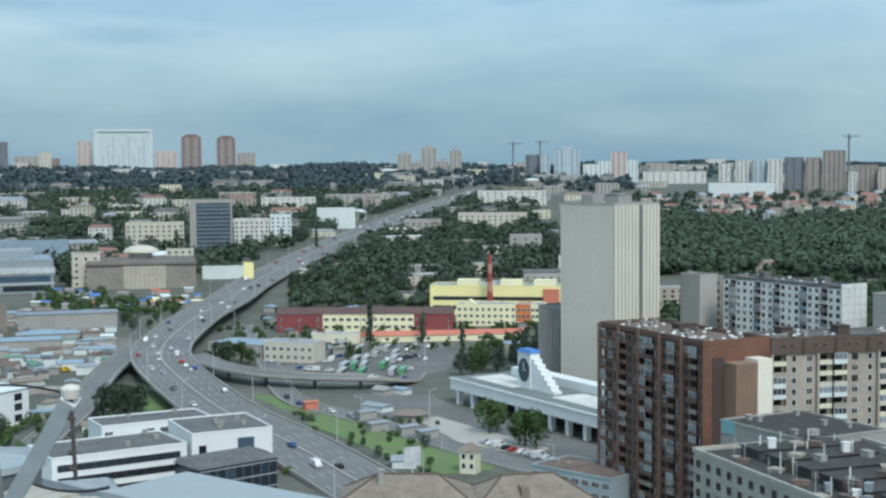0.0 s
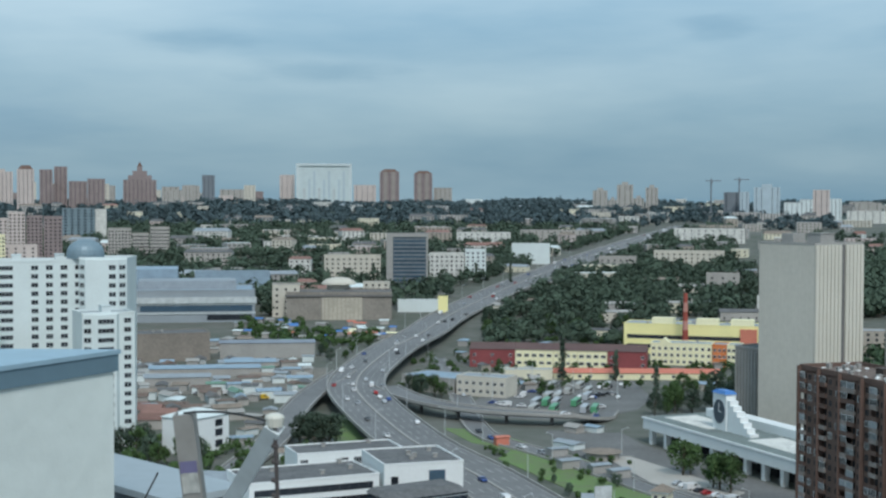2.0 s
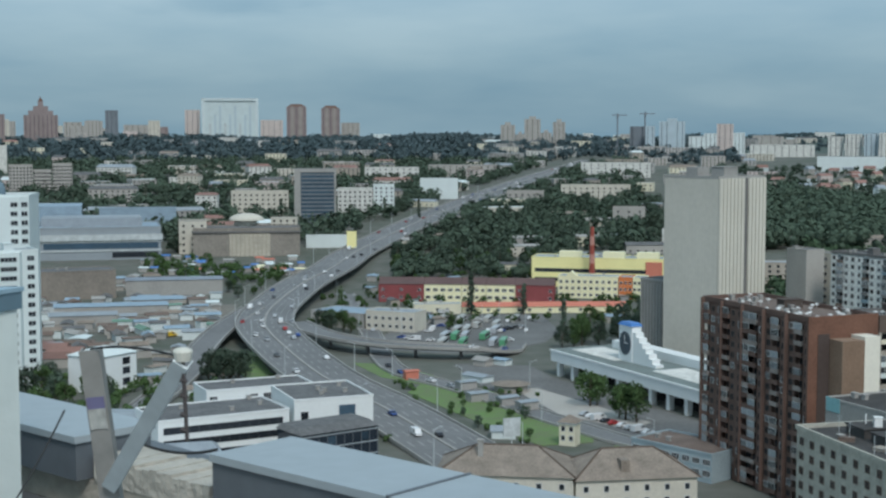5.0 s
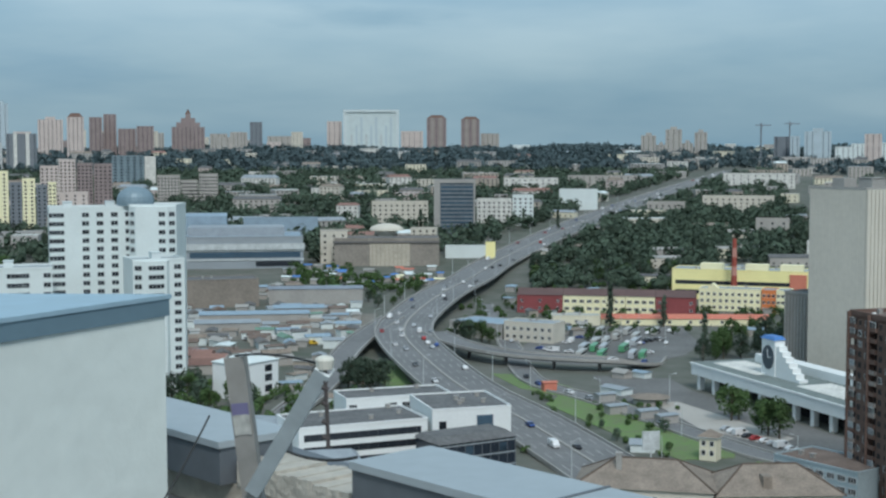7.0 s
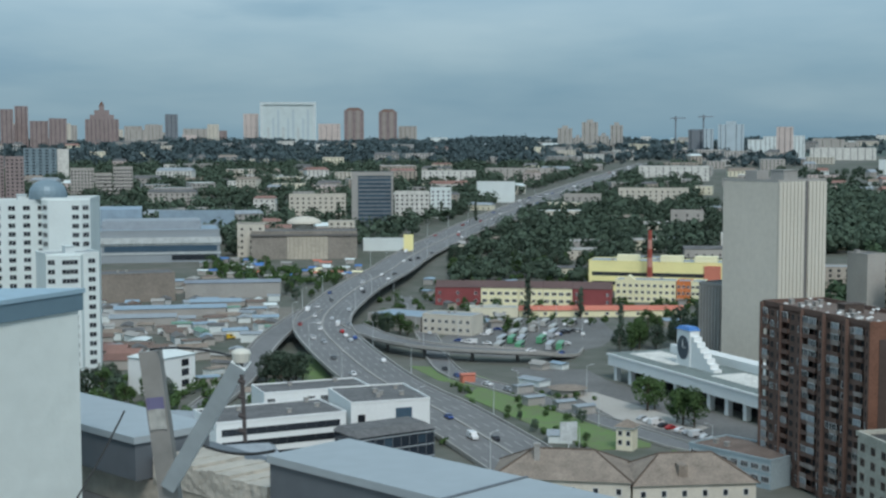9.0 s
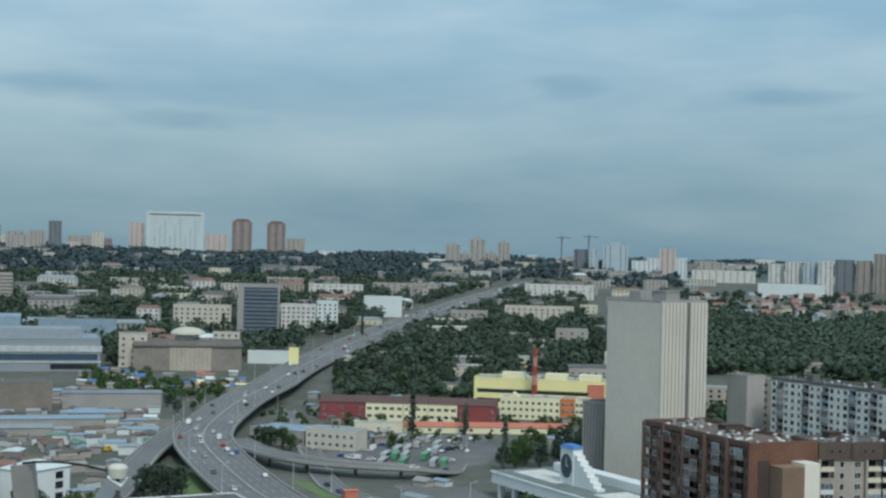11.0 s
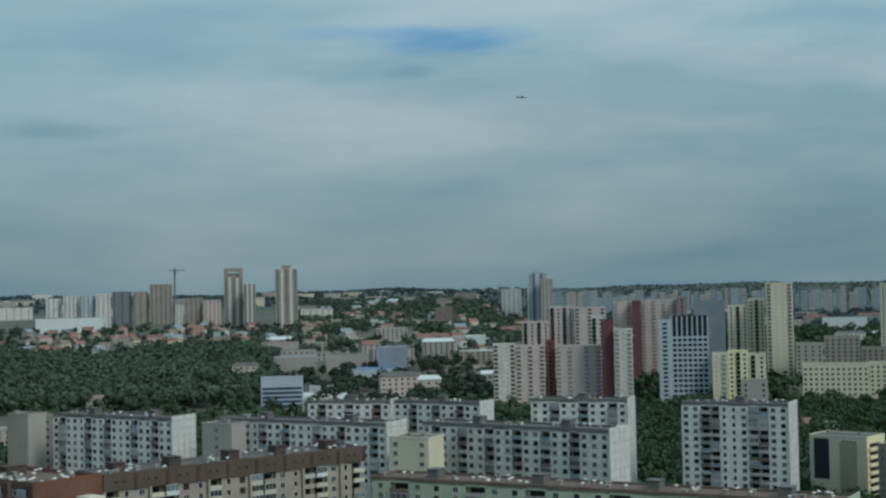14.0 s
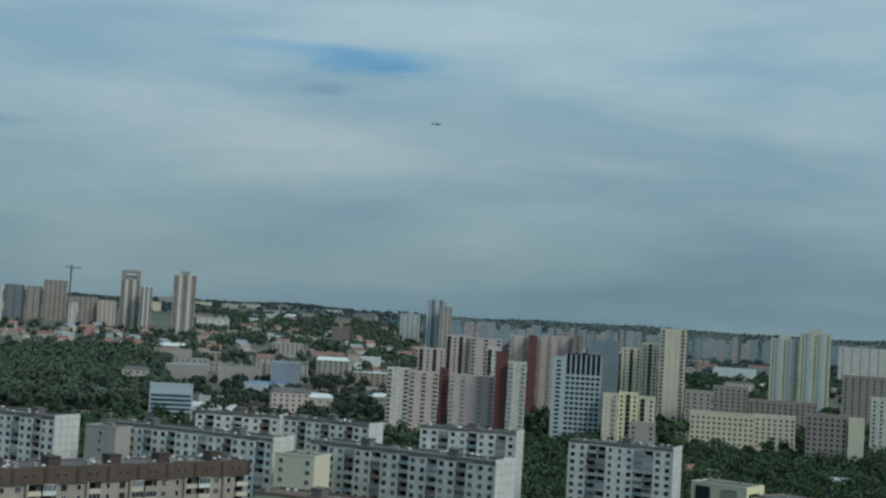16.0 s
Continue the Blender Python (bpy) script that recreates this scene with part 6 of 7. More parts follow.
def gable_house(nm, label, cat, x, y, w, d, h, rise, rot, wall, roof, group="", pattern="", z=None):
    gz = height(x, y) - 0.15 if z is None else z
    ob = thing(nm, label, cat, pose(x, y, gz, 0, 0, rot), group)
    part("wall", Geo().box(-w / 2, w / 2, -d / 2, d / 2, 0, h), wall, ob)
    e = 0.5
    g = Geo()
    vs = [(-w / 2 - e, -d / 2 - e, h), (w / 2 + e, -d / 2 - e, h), (w / 2 + e, d / 2 + e, h), (-w / 2 - e, d / 2 + e, h), (-w / 2 - e, 0, h + rise), (w / 2 + e, 0, h + rise)]
    g.faces(vs, [(0, 1, 5, 4), (2, 3, 4, 5), (0, 4, 3), (1, 2, 5), (3, 2, 1, 0)])
    part("roof", g, roof, ob)
    if pattern:
        q = Geo()
        n = len(pattern)
        for f in range(max(1, int(h / 3))):
            for i in range(n):
                xx = -w / 2 + w * (i + 0.5) / n
                q.box(xx - 0.6, xx + 0.6, -d / 2 - 0.06, -d / 2 + 0.05, 1 + f * 3, 2.4 + f * 3)
        part("glazing", q, GLASS, ob, kind="stuff")
    take(x, y, max(w, d) * 0.5)
    return ob


def quarter(n, az0, az1, d0, d1, make, gap=2.0, r=8.0):
    k = tries = 0
    while k < n and tries < n * 14:
        tries += 1
        d = math.sqrt(random.uniform(d0 * d0, d1 * d1))
        x, y = at(random.uniform(az0, az1), d)
        if is_free(x, y, r + gap):
            make(x, y, d)
            k += 1


def stall(x, y, d):
    w = random.uniform(4, 13)
    roof = random.choice(STALL_R)
    gable_house("market_stall", "low market stall with a sheet roof", "stall", x, y, w, random.uniform(4, 7), random.uniform(2.6, 4), random.uniform(0.5, 1.6), random.choice((12, 12, 102)) + random.gauss(0, 9),
                random.choice([CONC, WHITE_T, TAN, PANEL_B]), roof, "market stalls")


for row, (d, a0, a1, mt) in enumerate(((735, -14.6, -10.2, ROOF_BL), (760, -11.6, -9.6, ROOF_BL), (700, -14.8, -12.2, ROOF_M), (812, -11.8, -8.0, mat("grey_shed_wall", (0.22, 0.25, 0.29), 0.7)))):
    x, y = at((a0 + a1) / 2, d)
    gable_house("market_hall", "long market hall with a pale sheet roof", "market hall", x, y, d * radians(a1 - a0), 11, 4.5 if row < 3 else 9, 1.4, (-(a0 + a1) / 2), CONC, mt)
quarter(108, -15.6, -8.2, 600, 880, stall, 0.2, 2.3)
gable_house("house", "low house with a bright green sheet roof among trees", "house", *at(22.3, 690), 17, 11, 7, 3.2, -20, CREAM, mat("green_tin_roof", (0.16, 0.42, 0.33), 0.5, var=0.15))
for k, (a, d) in enumerate(((27.2, 985), (27.75, 1000), (28.2, 1020), (26.85, 1030))):
    x, y = at(a, d)
    hall_ = thing("tent_hall", "white rounded tent hall with a taut skin", "hall", pose(x, y, height(x, y) - 0.1, 0, 0, 30 + 25 * k), group="tent halls")
    arc = [(7 * math.cos(math.pi * i / 10), 6 * math.sin(math.pi * i / 10)) for i in range(11)]
    n_ = len(arc)
    part("skin", Geo().faces([(-12, u, v) for u, v in arc] + [(12, u, v) for u, v in arc], [(i, i + 1, n_ + i + 1, n_ + i) for i in range(n_ - 1)] + [tuple(range(n_ - 1, -1, -1)), tuple(range(n_, 2 * n_))]), WHITEP, hall_)
    part("door", Geo().box(12, 12.15, -2, 2, 0, 3.4), GREYD, hall_)
    take(x, y, 12)
BRIGHT = [ROOF_BLUE, ROOF_BLUE, WHITE_T, SALMON, ROOF_M, YELLOW_P, CONC]


def bright_stall(x, y, d):
    gable_house("market_stall", "small market stall with a bright awning roof", "stall", x, y, random.uniform(3, 8), 4, 2.8, 0.8, random.uniform(-20, 20), random.choice([CONC, TAN]), random.choice(BRIGHT), "bright stalls")


quarter(34, -11.2, -4.8, 880, 962, bright_stall, 0.3, 2.2)
quarter(14, -16.2, -14.2, 560, 640, lambda x, y, d: gable_house("house", "low house with a red sheet roof", "house", x, y, 14, 8, 4, 2.2, random.uniform(-20, 20), TAN, ROOF_R, "red roofed houses"), 1, 6)


def villa(x, y, d):
    w = random.uniform(9, 16)
    gable_house("house", "small villa with a tiled gable roof among trees", "house", x, y, w, w * 0.7, random.uniform(5, 8), random.uniform(2.5, 4), random.uniform(-40, 40), random.choice([CREAM, TAN, WHITE_T, PINK]),
                random.choice([ROOF_R, ROOF_R, ROOF_HIP, ROOF_M]), "villas", "www")


def town_house(x, y, d):
    az = math.degrees(math.atan2(x, y))
    w = random.uniform(14, 46)
    h = random.choice([7, 9, 10, 12, 15, 16])
    dep = random.uniform(11, 16)
    rot = -az + random.gauss(0, 14)
    u = Vector((math.cos(radians(rot)), math.sin(radians(rot)))) * w / 2
    b = Block("building", random.choice(("flat-roofed pale town house with windows", "low town house with a pale roof", "plain rendered town house among trees")), (x - u.x, y - u.y), (x + u.x, y + u.y), dep, h, "building", group="town houses")
    wl_ = random.choice([PANEL, TAN, BEIGE, PANEL_G, PINK, CONC, TAN, CREAM, PANEL_G, BEIGE_L])
    b.wall(wl_)
    b.facade("front", "w" * max(3, int(w / 4.5)), max(1, int(h / 3.2)), FAR, z0=0.6, joined=True)
    if random.random() < 0.45:
        part("roof", Geo().prism([(-0.5, -0.5), (b.L + 0.5, -0.5), (b.L + 0.5, dep + 0.5), (-0.5, dep + 0.5)], h, h + random.uniform(2, 3.5),
                                 top=[(2, dep * 0.48), (b.L - 2, dep * 0.48), (b.L - 2, dep * 0.52), (2, dep * 0.52)]), random.choice([ROOF_R, ROOF_M, ROOF_G, ROOF_HIP, ROOF_G, WHITE_T]), b.ob)
    else:
        b.roof(random.choice([ROOF_G, ROOF_M, ROOF_G, CONC, CONC, WHITE_T]), 0.5 if d < 1150 else 0, wl_)


quarter(60, 13.5, 27.5, 1410, 1750, villa, 3, 8)
quarter(26, 28, 36, 1350, 2100, villa, 6, 10)
quarter(105, -24, 4, 1050, 1800, town_house, 3, 15)
quarter(76, -24, 9, 1800, 3000, town_house, 4, 20)
quarter(42, 2.5, 14, 1380, 2300, town_house, 6, 20)
quarter(22, 24, 36, 1000, 1500, town_house, 6, 18)
quarter(26, 13, 34, 2000, 3300, town_house, 10, 20)
quarter(36, 36, 57, 1250, 2900, town_house, 6, 20)
quarter(5, 11, 20, 700, 960, town_house, 4, 16)
quarter(10, 44, 54, 620, 900, villa, 6, 10)

# ---- vehicles ----
random.seed(21)
WHEEL = Geo().tube((0, -0.1, 0), (0, 0.1, 0), 0.32, n=12).mesh("wheel", [TYRE])


def car_model(paint, kind, label):
    ob = thing("car" if kind != "bus" else "bus", label, "car" if kind != "bus" else "bus", pose(0, 0, -500), group="road vehicles" if kind != "bus" else "parked buses")
    if kind == "car":
        prof = [(-2.1, 0.35), (-2.15, 0.85), (-1.5, 0.95), (-1.0, 1.42), (0.5, 1.45), (1.15, 0.98), (2.05, 0.82), (2.12, 0.35)]
        wd, wheels = 0.86, (-1.3, 1.3)
        glz = [(-1.32, 0.98), (-0.93, 1.36), (0.44, 1.39), (0.98, 0.99)]
    elif kind == "van":
        prof = [(-2.7, 0.4), (-2.7, 2.2), (1.2, 2.25), (1.9, 1.3), (2.7, 1.1), (2.75, 0.4)]
        wd, wheels = 0.98, (-1.6, 1.7)
        glz = [(0.2, 1.3), (0.2, 2.0), (1.15, 2.0), (1.7, 1.3)]
    else:
        prof = [(-5.8, 0.4), (-5.9, 2.9), (-5.6, 3.1), (5.7, 3.1), (5.95, 2.6), (5.9, 0.4)]
        wd, wheels = 1.25, (-3.4, 3.9)
        glz = [(-5.5, 1.4), (-5.5, 2.5), (5.5, 2.5), (5.6, 1.4)]

    def slab(pr, w):
        n = len(pr)
        g = Geo()
        g.faces([(x, -w, z) for x, z in pr] + [(x, w, z) for x, z in pr], [(i, (i + 1) % n, n + (i + 1) % n, n + i) for i in range(n)] + [tuple(range(n)), tuple(range(2 * n - 1, n - 1, -1))])
        return g
    body = part("body", slab(prof, wd), paint, ob)
    part("side_window", slab(glz, wd + 0.02), GLASS, body)
    if kind == "car":
        part("windscreen", Geo().faces([(0.56, -0.7, 1.42), (0.56, 0.7, 1.42), (1.17, 0.72, 1.0), (1.17, -0.72, 1.0)], [(0, 1, 2, 3)]), GLASS, body)
    for x in wheels:
        for s in (-1, 1):
            k = 1.0 if kind == "car" else 1.4 if kind == "bus" else 1.1
            part("wheel", WHEEL, None, ob, m=pose(x, s * (wd - 0.06), 0.32 * k) @ Matrix.Diagonal((k, 1, k, 1)))
    return ob


names = ("white", "silver-grey", "black", "dark red", "dark blue", "grey")
MODELS = [car_model(CARS[i], "car", names[i] + " saloon car on the asphalt road") for i in range(6)]
VANS = [car_model(CARS[0], "van", "white delivery van on the asphalt road"), car_model(mat("car_paint_yellow", (0.6, 0.4, 0.04), 0.35), "van", "yellow minibus on the asphalt road")]
BUSES = [car_model(mat("bus_pale", (0.42, 0.42, 0.40), 0.4, var=0.1), "bus", "pale grey coach parked on the bus ground"), car_model(mat("bus_green", (0.10, 0.30, 0.16), 0.35), "bus", "green and white coach parked on the bus ground"), car_model(CARS[1], "bus", "silver coach parked on the bus ground")]
USED = set()


def drive(model, x, y, z, rot):
    if model.name in USED:
        return copy_thing(model, pose(x, y, z, 0, 0, rot))
    USED.add(model.name)
    model.matrix_basis = pose(x, y, z, 0, 0, rot)
    return model


def any_car():
    return random.choice(MODELS * 3 + MODELS[:2] * 7 + VANS[:1] * 5)


def traffic(line, ws, n, lanes, lo=0.02, hi=0.98):
    spots = []
    k = 0
    while k < n:
        i = int(random.uniform(lo, hi) * (len(line) - 1))
        o = (random.choice(range(2 * lanes)) + 0.5) / (2 * lanes) - 0.5
        s = sides(line, i)
        p = line[i] + s * o * (ws[i] - 3)
        p = p.lerp(line[min(i + 1, len(line) - 1)] + s * o * (ws[i] - 3), random.random())
        k += 1
        if any((p - q).length < 7 for q in spots):
            continue
        spots.append(p)
        j = min(i + 1, len(line) - 1)
        d = line[j] - line[j - 1]
        slope = math.degrees(math.atan2(d.z, d.to_2d().length))
        r = math.degrees(math.atan2(d.y, d.x)) + (180 if o < 0 else 0)
        drive(any_car(), p.x, p.y, p.z + 0.04, r)


traffic(HWY, HWY_W, 110, 4)
traffic(RING, RING_W, 4, 1)
traffic(STREET, STREET_W, 10, 1)
for r in range(5):
    for c in range(9):
        if random.random() < 0.42:
            drive(random.choice(BUSES[:1] * 4 + BUSES), 6 + c * 4.4 + r * 1.5, 606 + r * 19, 0.12, 78 + random.uniform(-3, 3))
for k in range(36):
    drive(any_car(), random.uniform(-8, 56), random.uniform(610, 662) + random.choice((0, 36)), 0.12, random.choice((80, 170)) + random.uniform(-6, 6))
for k in range(14):
    t = k / 14
    drive(any_car(), 54 + 28 * t + random.uniform(-0.4, 0.4), 452 - 50 * t, 0.14, 30 + random.uniform(-6, 6))
for k in range(10):
    drive(any_car(), -170 + k * 7.5 + random.uniform(-2, 2), 644 + random.uniform(-3, 4) + k * 0.9, 0.12, random.choice((5, 95)))
for m in MODELS + VANS + BUSES:
    if m.name not in USED:
        drive(m, random.uniform(-150, -110), random.uniform(625, 640), 0.12, 20)
for i, (x, y) in enumerate(((20, 478), (30, 470), (36, 462), (17, 500))):
    gable_house("kiosk", "small grey street kiosk with a flat sheet roof", "kiosk", x, y, 7, 4, 3, 0.5, 30, CONC, ROOF_M, "kiosks", z=0.15)
gable_house("kiosk", "small red kiosk beside the street", "kiosk", -3, 522, 5, 3.5, 3.2, 0.4, 20, SALMON, SALMON, "kiosks", z=0.1)
rd = thing("round_pavilion", "low round brown market pavilion", "pavilion", pose(33, 497, 0.15))
part("wall", Geo().tube((0, 0, 0), (0, 0, 2.6), 6, n=18), TAN, rd)
part("roof", Geo().tube((0, 0, 2.6), (0, 0, 3.6), 7.2, 1.0, 18), ROOF_HIP, rd)
sg = thing("billboard", "white billboard panel on a steel post", "billboard", pose(27, 402, 0.2, 0, 0, 15))
part("post", Geo().tube((0, 0, 0), (0, 0, 6), 0.2, n=8), STEEL, sg)
part("panel", Geo().box(-2.6, 2.6, -0.2, 0.2, 4, 9.5), PANEL_B, sg)

# street lamps along the motorway and the streets
LAMP = thing("street_lamp", "tall grey steel street lamp with a bent arm", "street lamp", pose(40, 500, 0.1), group="street lamps")
part("pole", Geo().tube((0, 0, 0), (0, 0, 10), 0.14, 0.08, 8), STEEL, LAMP)
lamp_arm = part("arm", Geo().tube((0, 0, 9.9), (1.9, 0, 10.6), 0.06, n=6), STEEL, LAMP)
part("lamp_head", Geo().box(1.7, 2.5, -0.16, 0.16, 10.52, 10.7), STEEL, lamp_arm)
for i in range(2, len(HWY) - 45, 5):
    for s in (-1, 1):
        p = HWY[i] + sides(HWY, i) * s * (HWY_W[i] / 2 + 0.2)
        v = sides(HWY, i) * -s
        copy_thing(LAMP, pose(p.x, p.y, p.z + 0.9, 0, 0, math.degrees(math.atan2(v.y, v.x))))
for i in range(1, len(STREET), 4):
    p = STREET[i] + sides(STREET, i) * 5.5
    copy_thing(LAMP, pose(p.x, p.y, 0.05, 0, 0, 200))
for k in range(7):
    copy_thing(LAMP, pose(-8 + k * 9.5, 640 + (k % 3) * 22, 0.1, 0, 0, 90))

# ---- trees ----
rng = np.random.default_rng(4)


def leaf_cloud(centres, radii, per, size, loose=0.4):
    """Many small leaf clumps, as tilted quads, spread through a set of uneven lobes."""
    n = len(centres) * per
    c = np.repeat(np.asarray(centres, float), per, 0)
    r = np.repeat(np.asarray(radii, float).reshape(-1, 1) if np.ndim(radii) == 1 else np.asarray(radii, float), per, 0)
    v = rng.normal(size=(n, 3))
    v /= np.linalg.norm(v, axis=1, keepdims=True)
    p = c + v * r * (rng.uniform(0.7, 1.08, (n, 1)))
    nrm = v + rng.normal(scale=loose, size=(n, 3))
    nrm /= np.linalg.norm(nrm, axis=1, keepdims=True)
    a = np.cross(nrm, rng.normal(size=(n, 3)))
    a /= np.linalg.norm(a, axis=1, keepdims=True)
    b = np.cross(nrm, a)
    s = size * rng.uniform(0.5, 1.25, (n, 1))
    q = np.stack([p - a * s - b * s * 0.6, p + a * s - b * s * 0.75, p + a * s * 0.8 + b * s, p - a * s * 0.6 + b * s * 0.8], 1)
    return q.reshape(-1, 3)


def quads_mesh(name, vs, m):
    me = bpy.data.meshes.new(name)
    n = len(vs) // 4
    me.from_pydata(vs.tolist(), [], np.arange(4 * n).reshape(-1, 4).tolist())
    me.materials.append(m)
    me.update()
    return me


def tree_model(kind, label, h, m):
    ob = thing("tree", label, "tree", pose(0, 0, 0), group="street trees")
    g = Geo().tube((0, 0, 0), (0.1, 0, h * 0.35), h * 0.028, h * 0.02, 8).tube((0.1, 0, h * 0.35), (0, 0.1, h * 0.8), h * 0.02, h * 0.006, 7)
    for k in range(6):
        a = k * 2.4
        z = h * (0.3 + 0.07 * k)
        g.tube((0.05, 0, z), (h * 0.2 * math.cos(a), h * 0.2 * math.sin(a), z + h * 0.16), h * 0.01, h * 0.004, 5)
    part("trunk", g, BARK, ob)
    if kind == "poplar":
        cs = [(rng.normal(0, h * 0.02), rng.normal(0, h * 0.02), h * z) for z in np.linspace(0.14, 0.95, 11)]
        rs = [(h * 0.085 * (1.15 - abs(z - 0.4)), h * 0.085 * (1.15 - abs(z - 0.4)), h * 0.09) for z in np.linspace(0.14, 0.95, 11)]
        vs = leaf_cloud(cs, rs, 34, h * 0.03)
    else:
        cs, rs = [(0, 0, h * 0.52), (0, 0, h * 0.3)], [h * 0.3, h * 0.2]
        for k in range(16):
            a, e = rng.uniform(0, 6.28), rng.uniform(-0.95, 1.3)
            cs.append((h * 0.27 * math.cos(a) * math.cos(e), h * 0.27 * math.sin(a) * math.cos(e), h * 0.55 + h * 0.3 * math.sin(e)))
            rs.append(h * rng.uniform(0.09, 0.16))
        vs = leaf_cloud(cs, rs, 60, h * 0.028)
    part("crown", quads_mesh("crown", vs, m), None, ob)
    return ob


TREES = [tree_model("broad", "leafy green town tree with an uneven crown", 10, LEAF), tree_model("broad", "dark green broad town tree", 12, LEAF_D), tree_model("broad", "full green town tree", 9, LEAF)]
POPLAR = tree_model("poplar", "slender dark green poplar", 16, LEAF_D)
PLANTED = set()


def plant(model, x, y, s=1.0, z=None):
    z = height(x, y) - 0.1 if z is None else z
    rz = random.uniform(0, 360)
    if model.name not in PLANTED:
        PLANTED.add(model.name)
        ob = model
    else:
        ob = copy_thing(model, pose(x, y, z, 0, 0, rz))
    ob.matrix_basis = pose(x, y, z, 0, 0, rz) @ Matrix.Diagonal((s, s, s * random.uniform(0.9, 1.1), 1))
    return ob


def grove(n, az0, az1, d0, d1, r=4.0, s=(0.7, 1.25), models=None):
    def mk(x, y, d):
        plant(random.choice(models or TREES), x, y, random.uniform(*s))
        take(x, y, 2.5)
    quarter(n, az0, az1, d0, d1, mk, 0.5, r)


random.seed(31)
for az, d, s in ((7.05, 472, 1.4), (7.35, 474, 1.25), (8.5, 450, 1.4), (8.95, 446, 1.35), (8.25, 453, 1.15)):
    plant(TREES[0 if s > 1.25 else 2], *at(az, d), s)
for az, d in ((-8.3, 523), (-8.0, 520), (-7.7, 522), (-7.4, 524), (-8.6, 526), (-7.1, 526)):
    plant(TREES[1], *at(az, d), random.uniform(0.95, 1.2))
for az, d, s in ((2.15, 712, 1.25), (4.3, 712, 1.05), (5.95, 640, 0.95), (0.0, 1190, 1), (-1.4, 1200, 1), (-5.6, 1190, 1), (9.0, 690, 0.8)):
    plant(POPLAR, *at(az, d), s)
grove(22, 5.9, 9.6, 600, 690, 2)
grove(12, -16.5, -12.5, 455, 520, 2)
grove(8, -4.6, -2.6, 640, 700, 2)
grove(26, -1.2, 5.5, 880, 960, 3)
grove(8, -10.5, -5.5, 780, 900, 2, (0.5, 0.8))
grass_line = [Vector((*at(2.0 + 0.62 * i, 1175 + 8 * i), height(*at(2.0 + 0.62 * i, 1175 + 8 * i)) + 0.4)) for i in range(9)]
solid("lawn", ribbon(grass_line, [-24] * 9, [26] * 9, 0, 0.5), GRASS, "bright green grass slope beside the motorway", "ground", kind="structure")
grove(26, 44, 56, 480, 900, 3, (0.8, 1.4))
grove(14, 39.6, 45, 480, 700, 2)
grove(12, -24, -5, 970, 1150, 4)
grove(6, 0.5, 4.8, 415, 500, 2, (0.25, 0.45))
grove(10, 19, 24, 570, 700, 3)

def shed(x, y, d):
    gable_house("shed", "small low shed or garage with a sheet roof", "shed", x, y, random.uniform(4, 11), random.uniform(3.5, 6), random.uniform(2.4, 4), random.uniform(0.3, 1.4), random.uniform(0, 180),
                random.choice([CONC, TAN, WHITE_T, BEIGE]), random.choice([ROOF_M, ROOF_G, ROOF_HIP, ROOF_BL, CONC]), "small sheds")


quarter(22, -3.5, 9.5, 655, 860, shed, 1.0, 4)
quarter(16, -13, -7.6, 430, 600, shed, 1.0, 4)
quarter(4, 0.8, 9, 420, 560, shed, 1.5, 3)
quarter(20, 14, 40, 610, 980, shed, 2.0, 6)


def low_house(x, y, d):
    gable_house("house", "low plain house with a pale sheet roof among trees", "house", x, y, random.uniform(16, 34), random.uniform(8, 12), random.uniform(4, 7), random.uniform(0.8, 2.2), random.uniform(-25, 25),
                random.choice([TAN, CREAM, CONC, BEIGE_L]), random.choice([ROOF_M, ROOF_G, ROOF_HIP, CONC]), "low houses", "wwwww")


quarter(20, -0.5, 9.5, 880, 1320, low_house, 3.0, 10)
quarter(7, 14, 24.5, 985, 1090, low_house, 2.0, 10)
quarter(22, 26.5, 36, 1150, 1900, low_house, 3.0, 10)
quarter(24, 27, 37, 1500, 2500, villa, 4, 10)
quarter(10, 39, 57, 1100, 2600, town_house, 5, 16)
# woods and far greenery, one soft mass each


def woods(name, label, n, az0, az1, d0, d1, h, m, per=18, gap=None, leaf=0.075):
    pts = []
    tries = 0
    strip = np.array([(p.x, p.y) for p in HWY if p.y > 820])
    while len(pts) < n and tries < n * 6:
        tries += 1
        d = math.sqrt(rng.uniform(d0 * d0, d1 * d1))
        x, y = at(rng.uniform(az0, az1), d)
        if noise.noise(Vector((x * 0.006, y * 0.006, 3.0))) < (gap if gap is not None else -2):
            continue
        if d < 2100 and np.min(np.hypot(strip[:, 0] - x, strip[:, 1] - y)) < 31:
            continue
        if is_free(x, y, 1.0, 0.72):
            pts.append((x, y, height(x, y)))
    cs, rs = [], []
    for x, y, z in pts:
        s = h * rng.uniform(0.6, 1.45)
        for k in range(4):
            q = s * rng.uniform(0.24, 0.40)
            cs.append((x + rng.normal(0, s * 0.16), y + rng.normal(0, s * 0.16), z + s * rng.uniform(0.35, 0.72)))
            rs.append((q, q, q * 0.95))
    vs = leaf_cloud(cs, rs, per, h * leaf * 1.55, 0.16)
    return solid(name, quads_mesh(name, vs, m), None, label, "trees", kind="stuff")


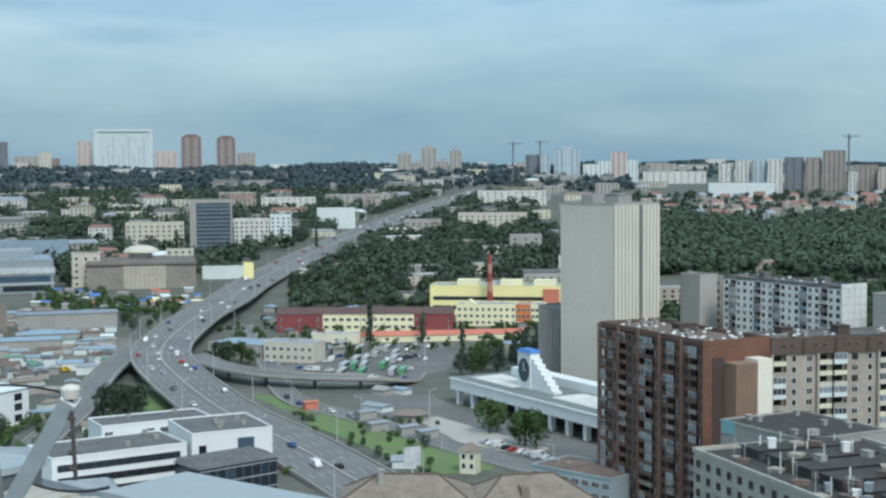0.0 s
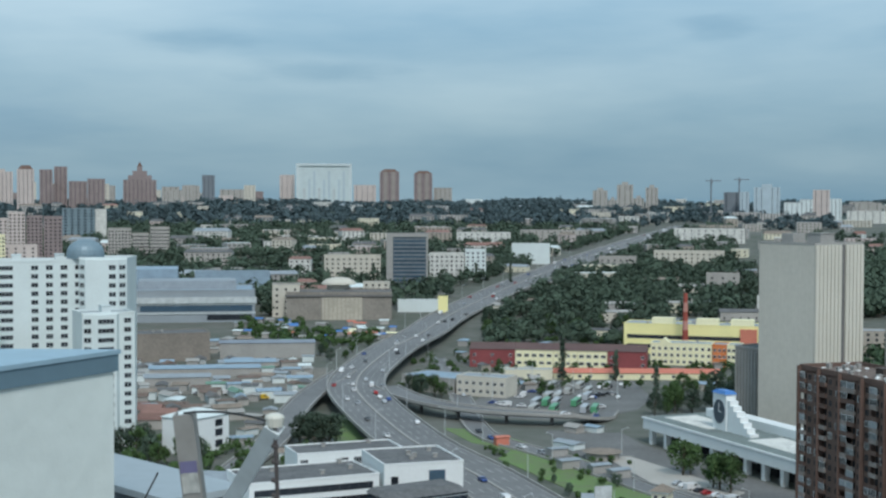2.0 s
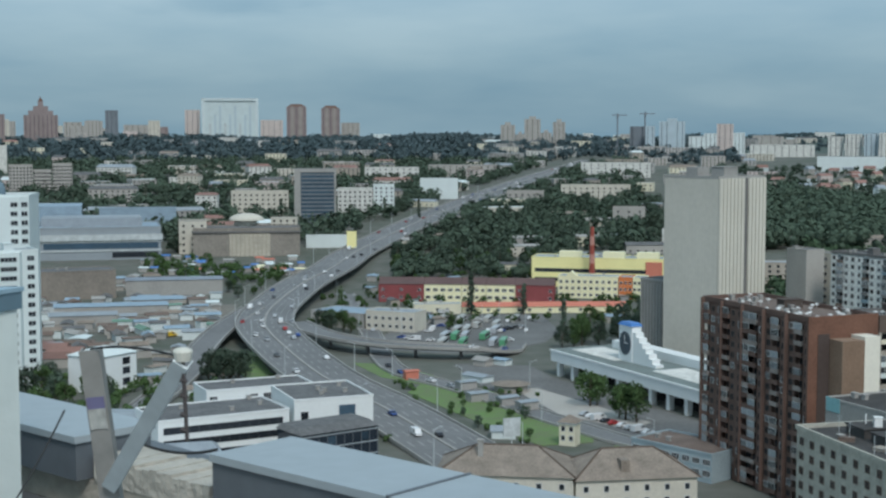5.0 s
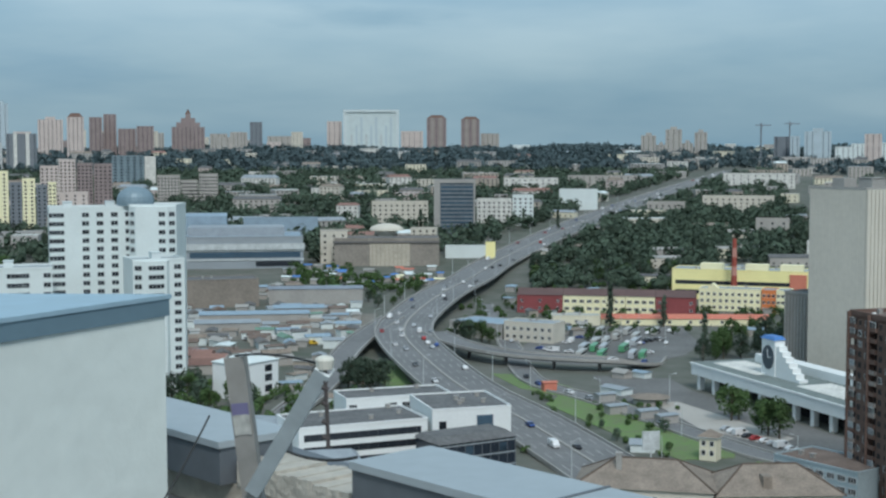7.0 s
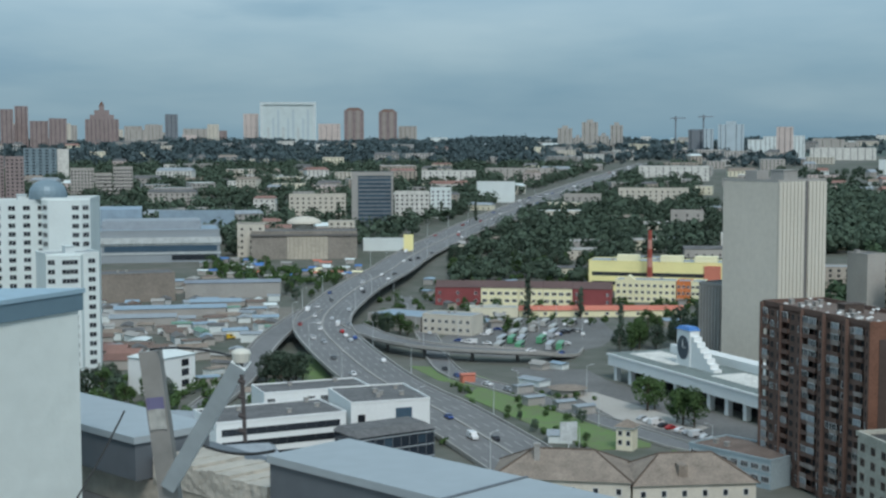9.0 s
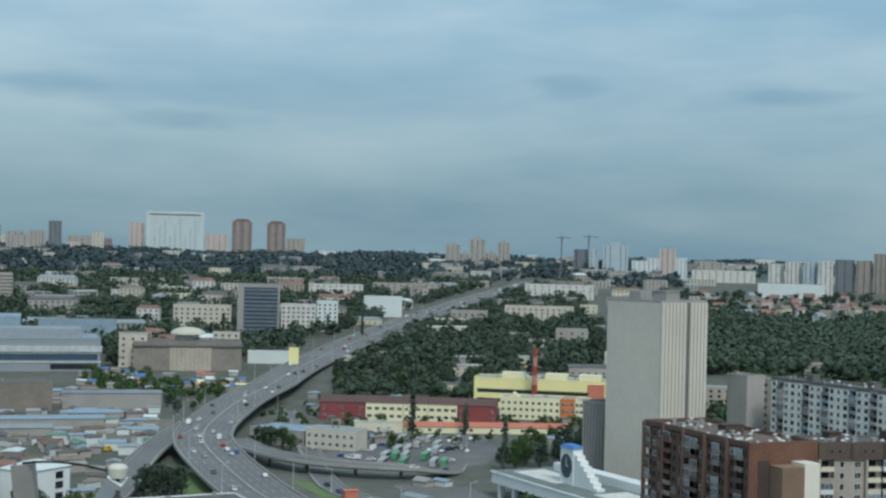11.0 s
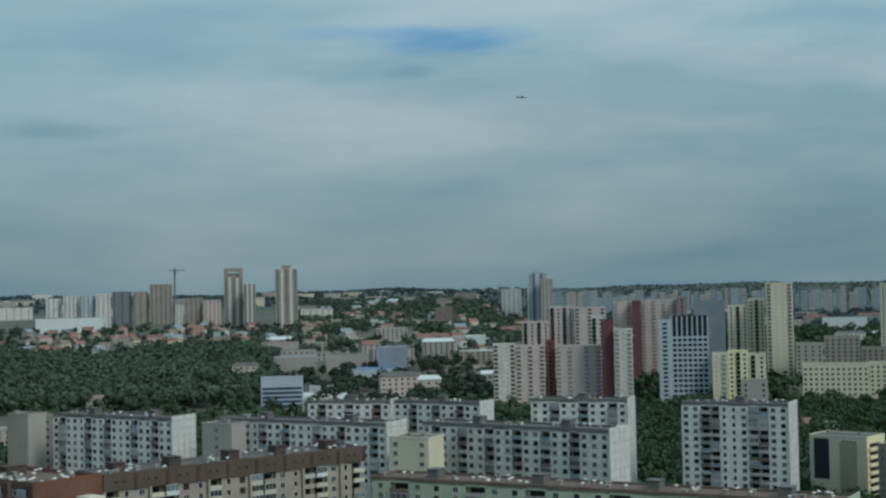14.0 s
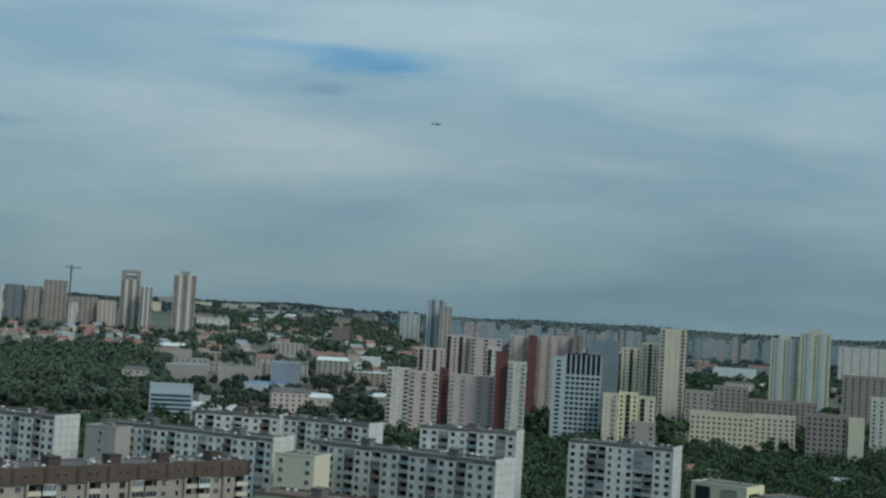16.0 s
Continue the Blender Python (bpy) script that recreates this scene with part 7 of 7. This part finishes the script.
woods("woodland", "dense dark green woodland on the slope", 1600, 10.2, 25.2, 1010, 1400, 13.0, LEAF_D, 44, -0.42, 0.062)
woods("woodland", "thinner dark green trees between the villas", 420, 12, 28, 1430, 1800, 7.5, LEAF_D, 22, -0.35)
woods("woodland", "dark green trees beside the motorway", 470, -1.0, 9.8, 850, 1330, 10, LEAF_D, 36, -0.3, 0.06)
woods("woodland", "scattered trees between the town houses", 4300, -24, 9, 985, 1900, 10.5, LEAF_D, 11, -0.5, 0.085)
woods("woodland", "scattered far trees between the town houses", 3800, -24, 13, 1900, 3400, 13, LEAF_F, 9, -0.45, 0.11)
woods("woodland", "wooded slopes with scattered houses", 1500, 26, 36, 1280, 2600, 9, LEAF_D, 12, -0.3, 0.1)
woods("woodland", "bushes and trees between market and motorway", 120, -11, -5.4, 770, 965, 5.0, LEAF, 18, -0.1, 0.08)
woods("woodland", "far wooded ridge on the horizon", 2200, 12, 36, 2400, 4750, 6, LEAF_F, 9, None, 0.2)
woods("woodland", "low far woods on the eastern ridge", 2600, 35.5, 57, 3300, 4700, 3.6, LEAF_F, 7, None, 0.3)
woods("woodland", "trees between sheds and railway", 260, 24.5, 35, 990, 1330, 8, LEAF_D, 22, -0.1, 0.08)
woods("woodland", "trees between the eastern houses", 1900, 35.5, 57, 1000, 2000, 10.5, LEAF_M, 13, -0.3, 0.1)
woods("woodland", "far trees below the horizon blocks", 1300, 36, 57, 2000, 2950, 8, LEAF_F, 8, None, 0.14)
woods("woodland", "trees round the panel blocks", 700, 14, 40, 600, 980, 10, LEAF_M, 18, -0.2, 0.08)
woods("woodland", "thick green trees round the eastern houses", 1300, 39.5, 57, 470, 1000, 9.5, LEAF_M, 30, None, 0.055)
woods("shrubs", "low bushes along lawns and streets", 36, -2.5, 5.0, 410, 640, 2.2, LEAF, 26, -0.1, 0.09)
woods("shrubs", "low bushes beside the factory quarter", 150, -4, 10, 640, 880, 4.5, LEAF, 18, -0.1, 0.08)
woods("shrubs", "low bushes by the office houses", 90, -15, -6.5, 420, 610, 4.0, LEAF, 22, -0.1, 0.08)
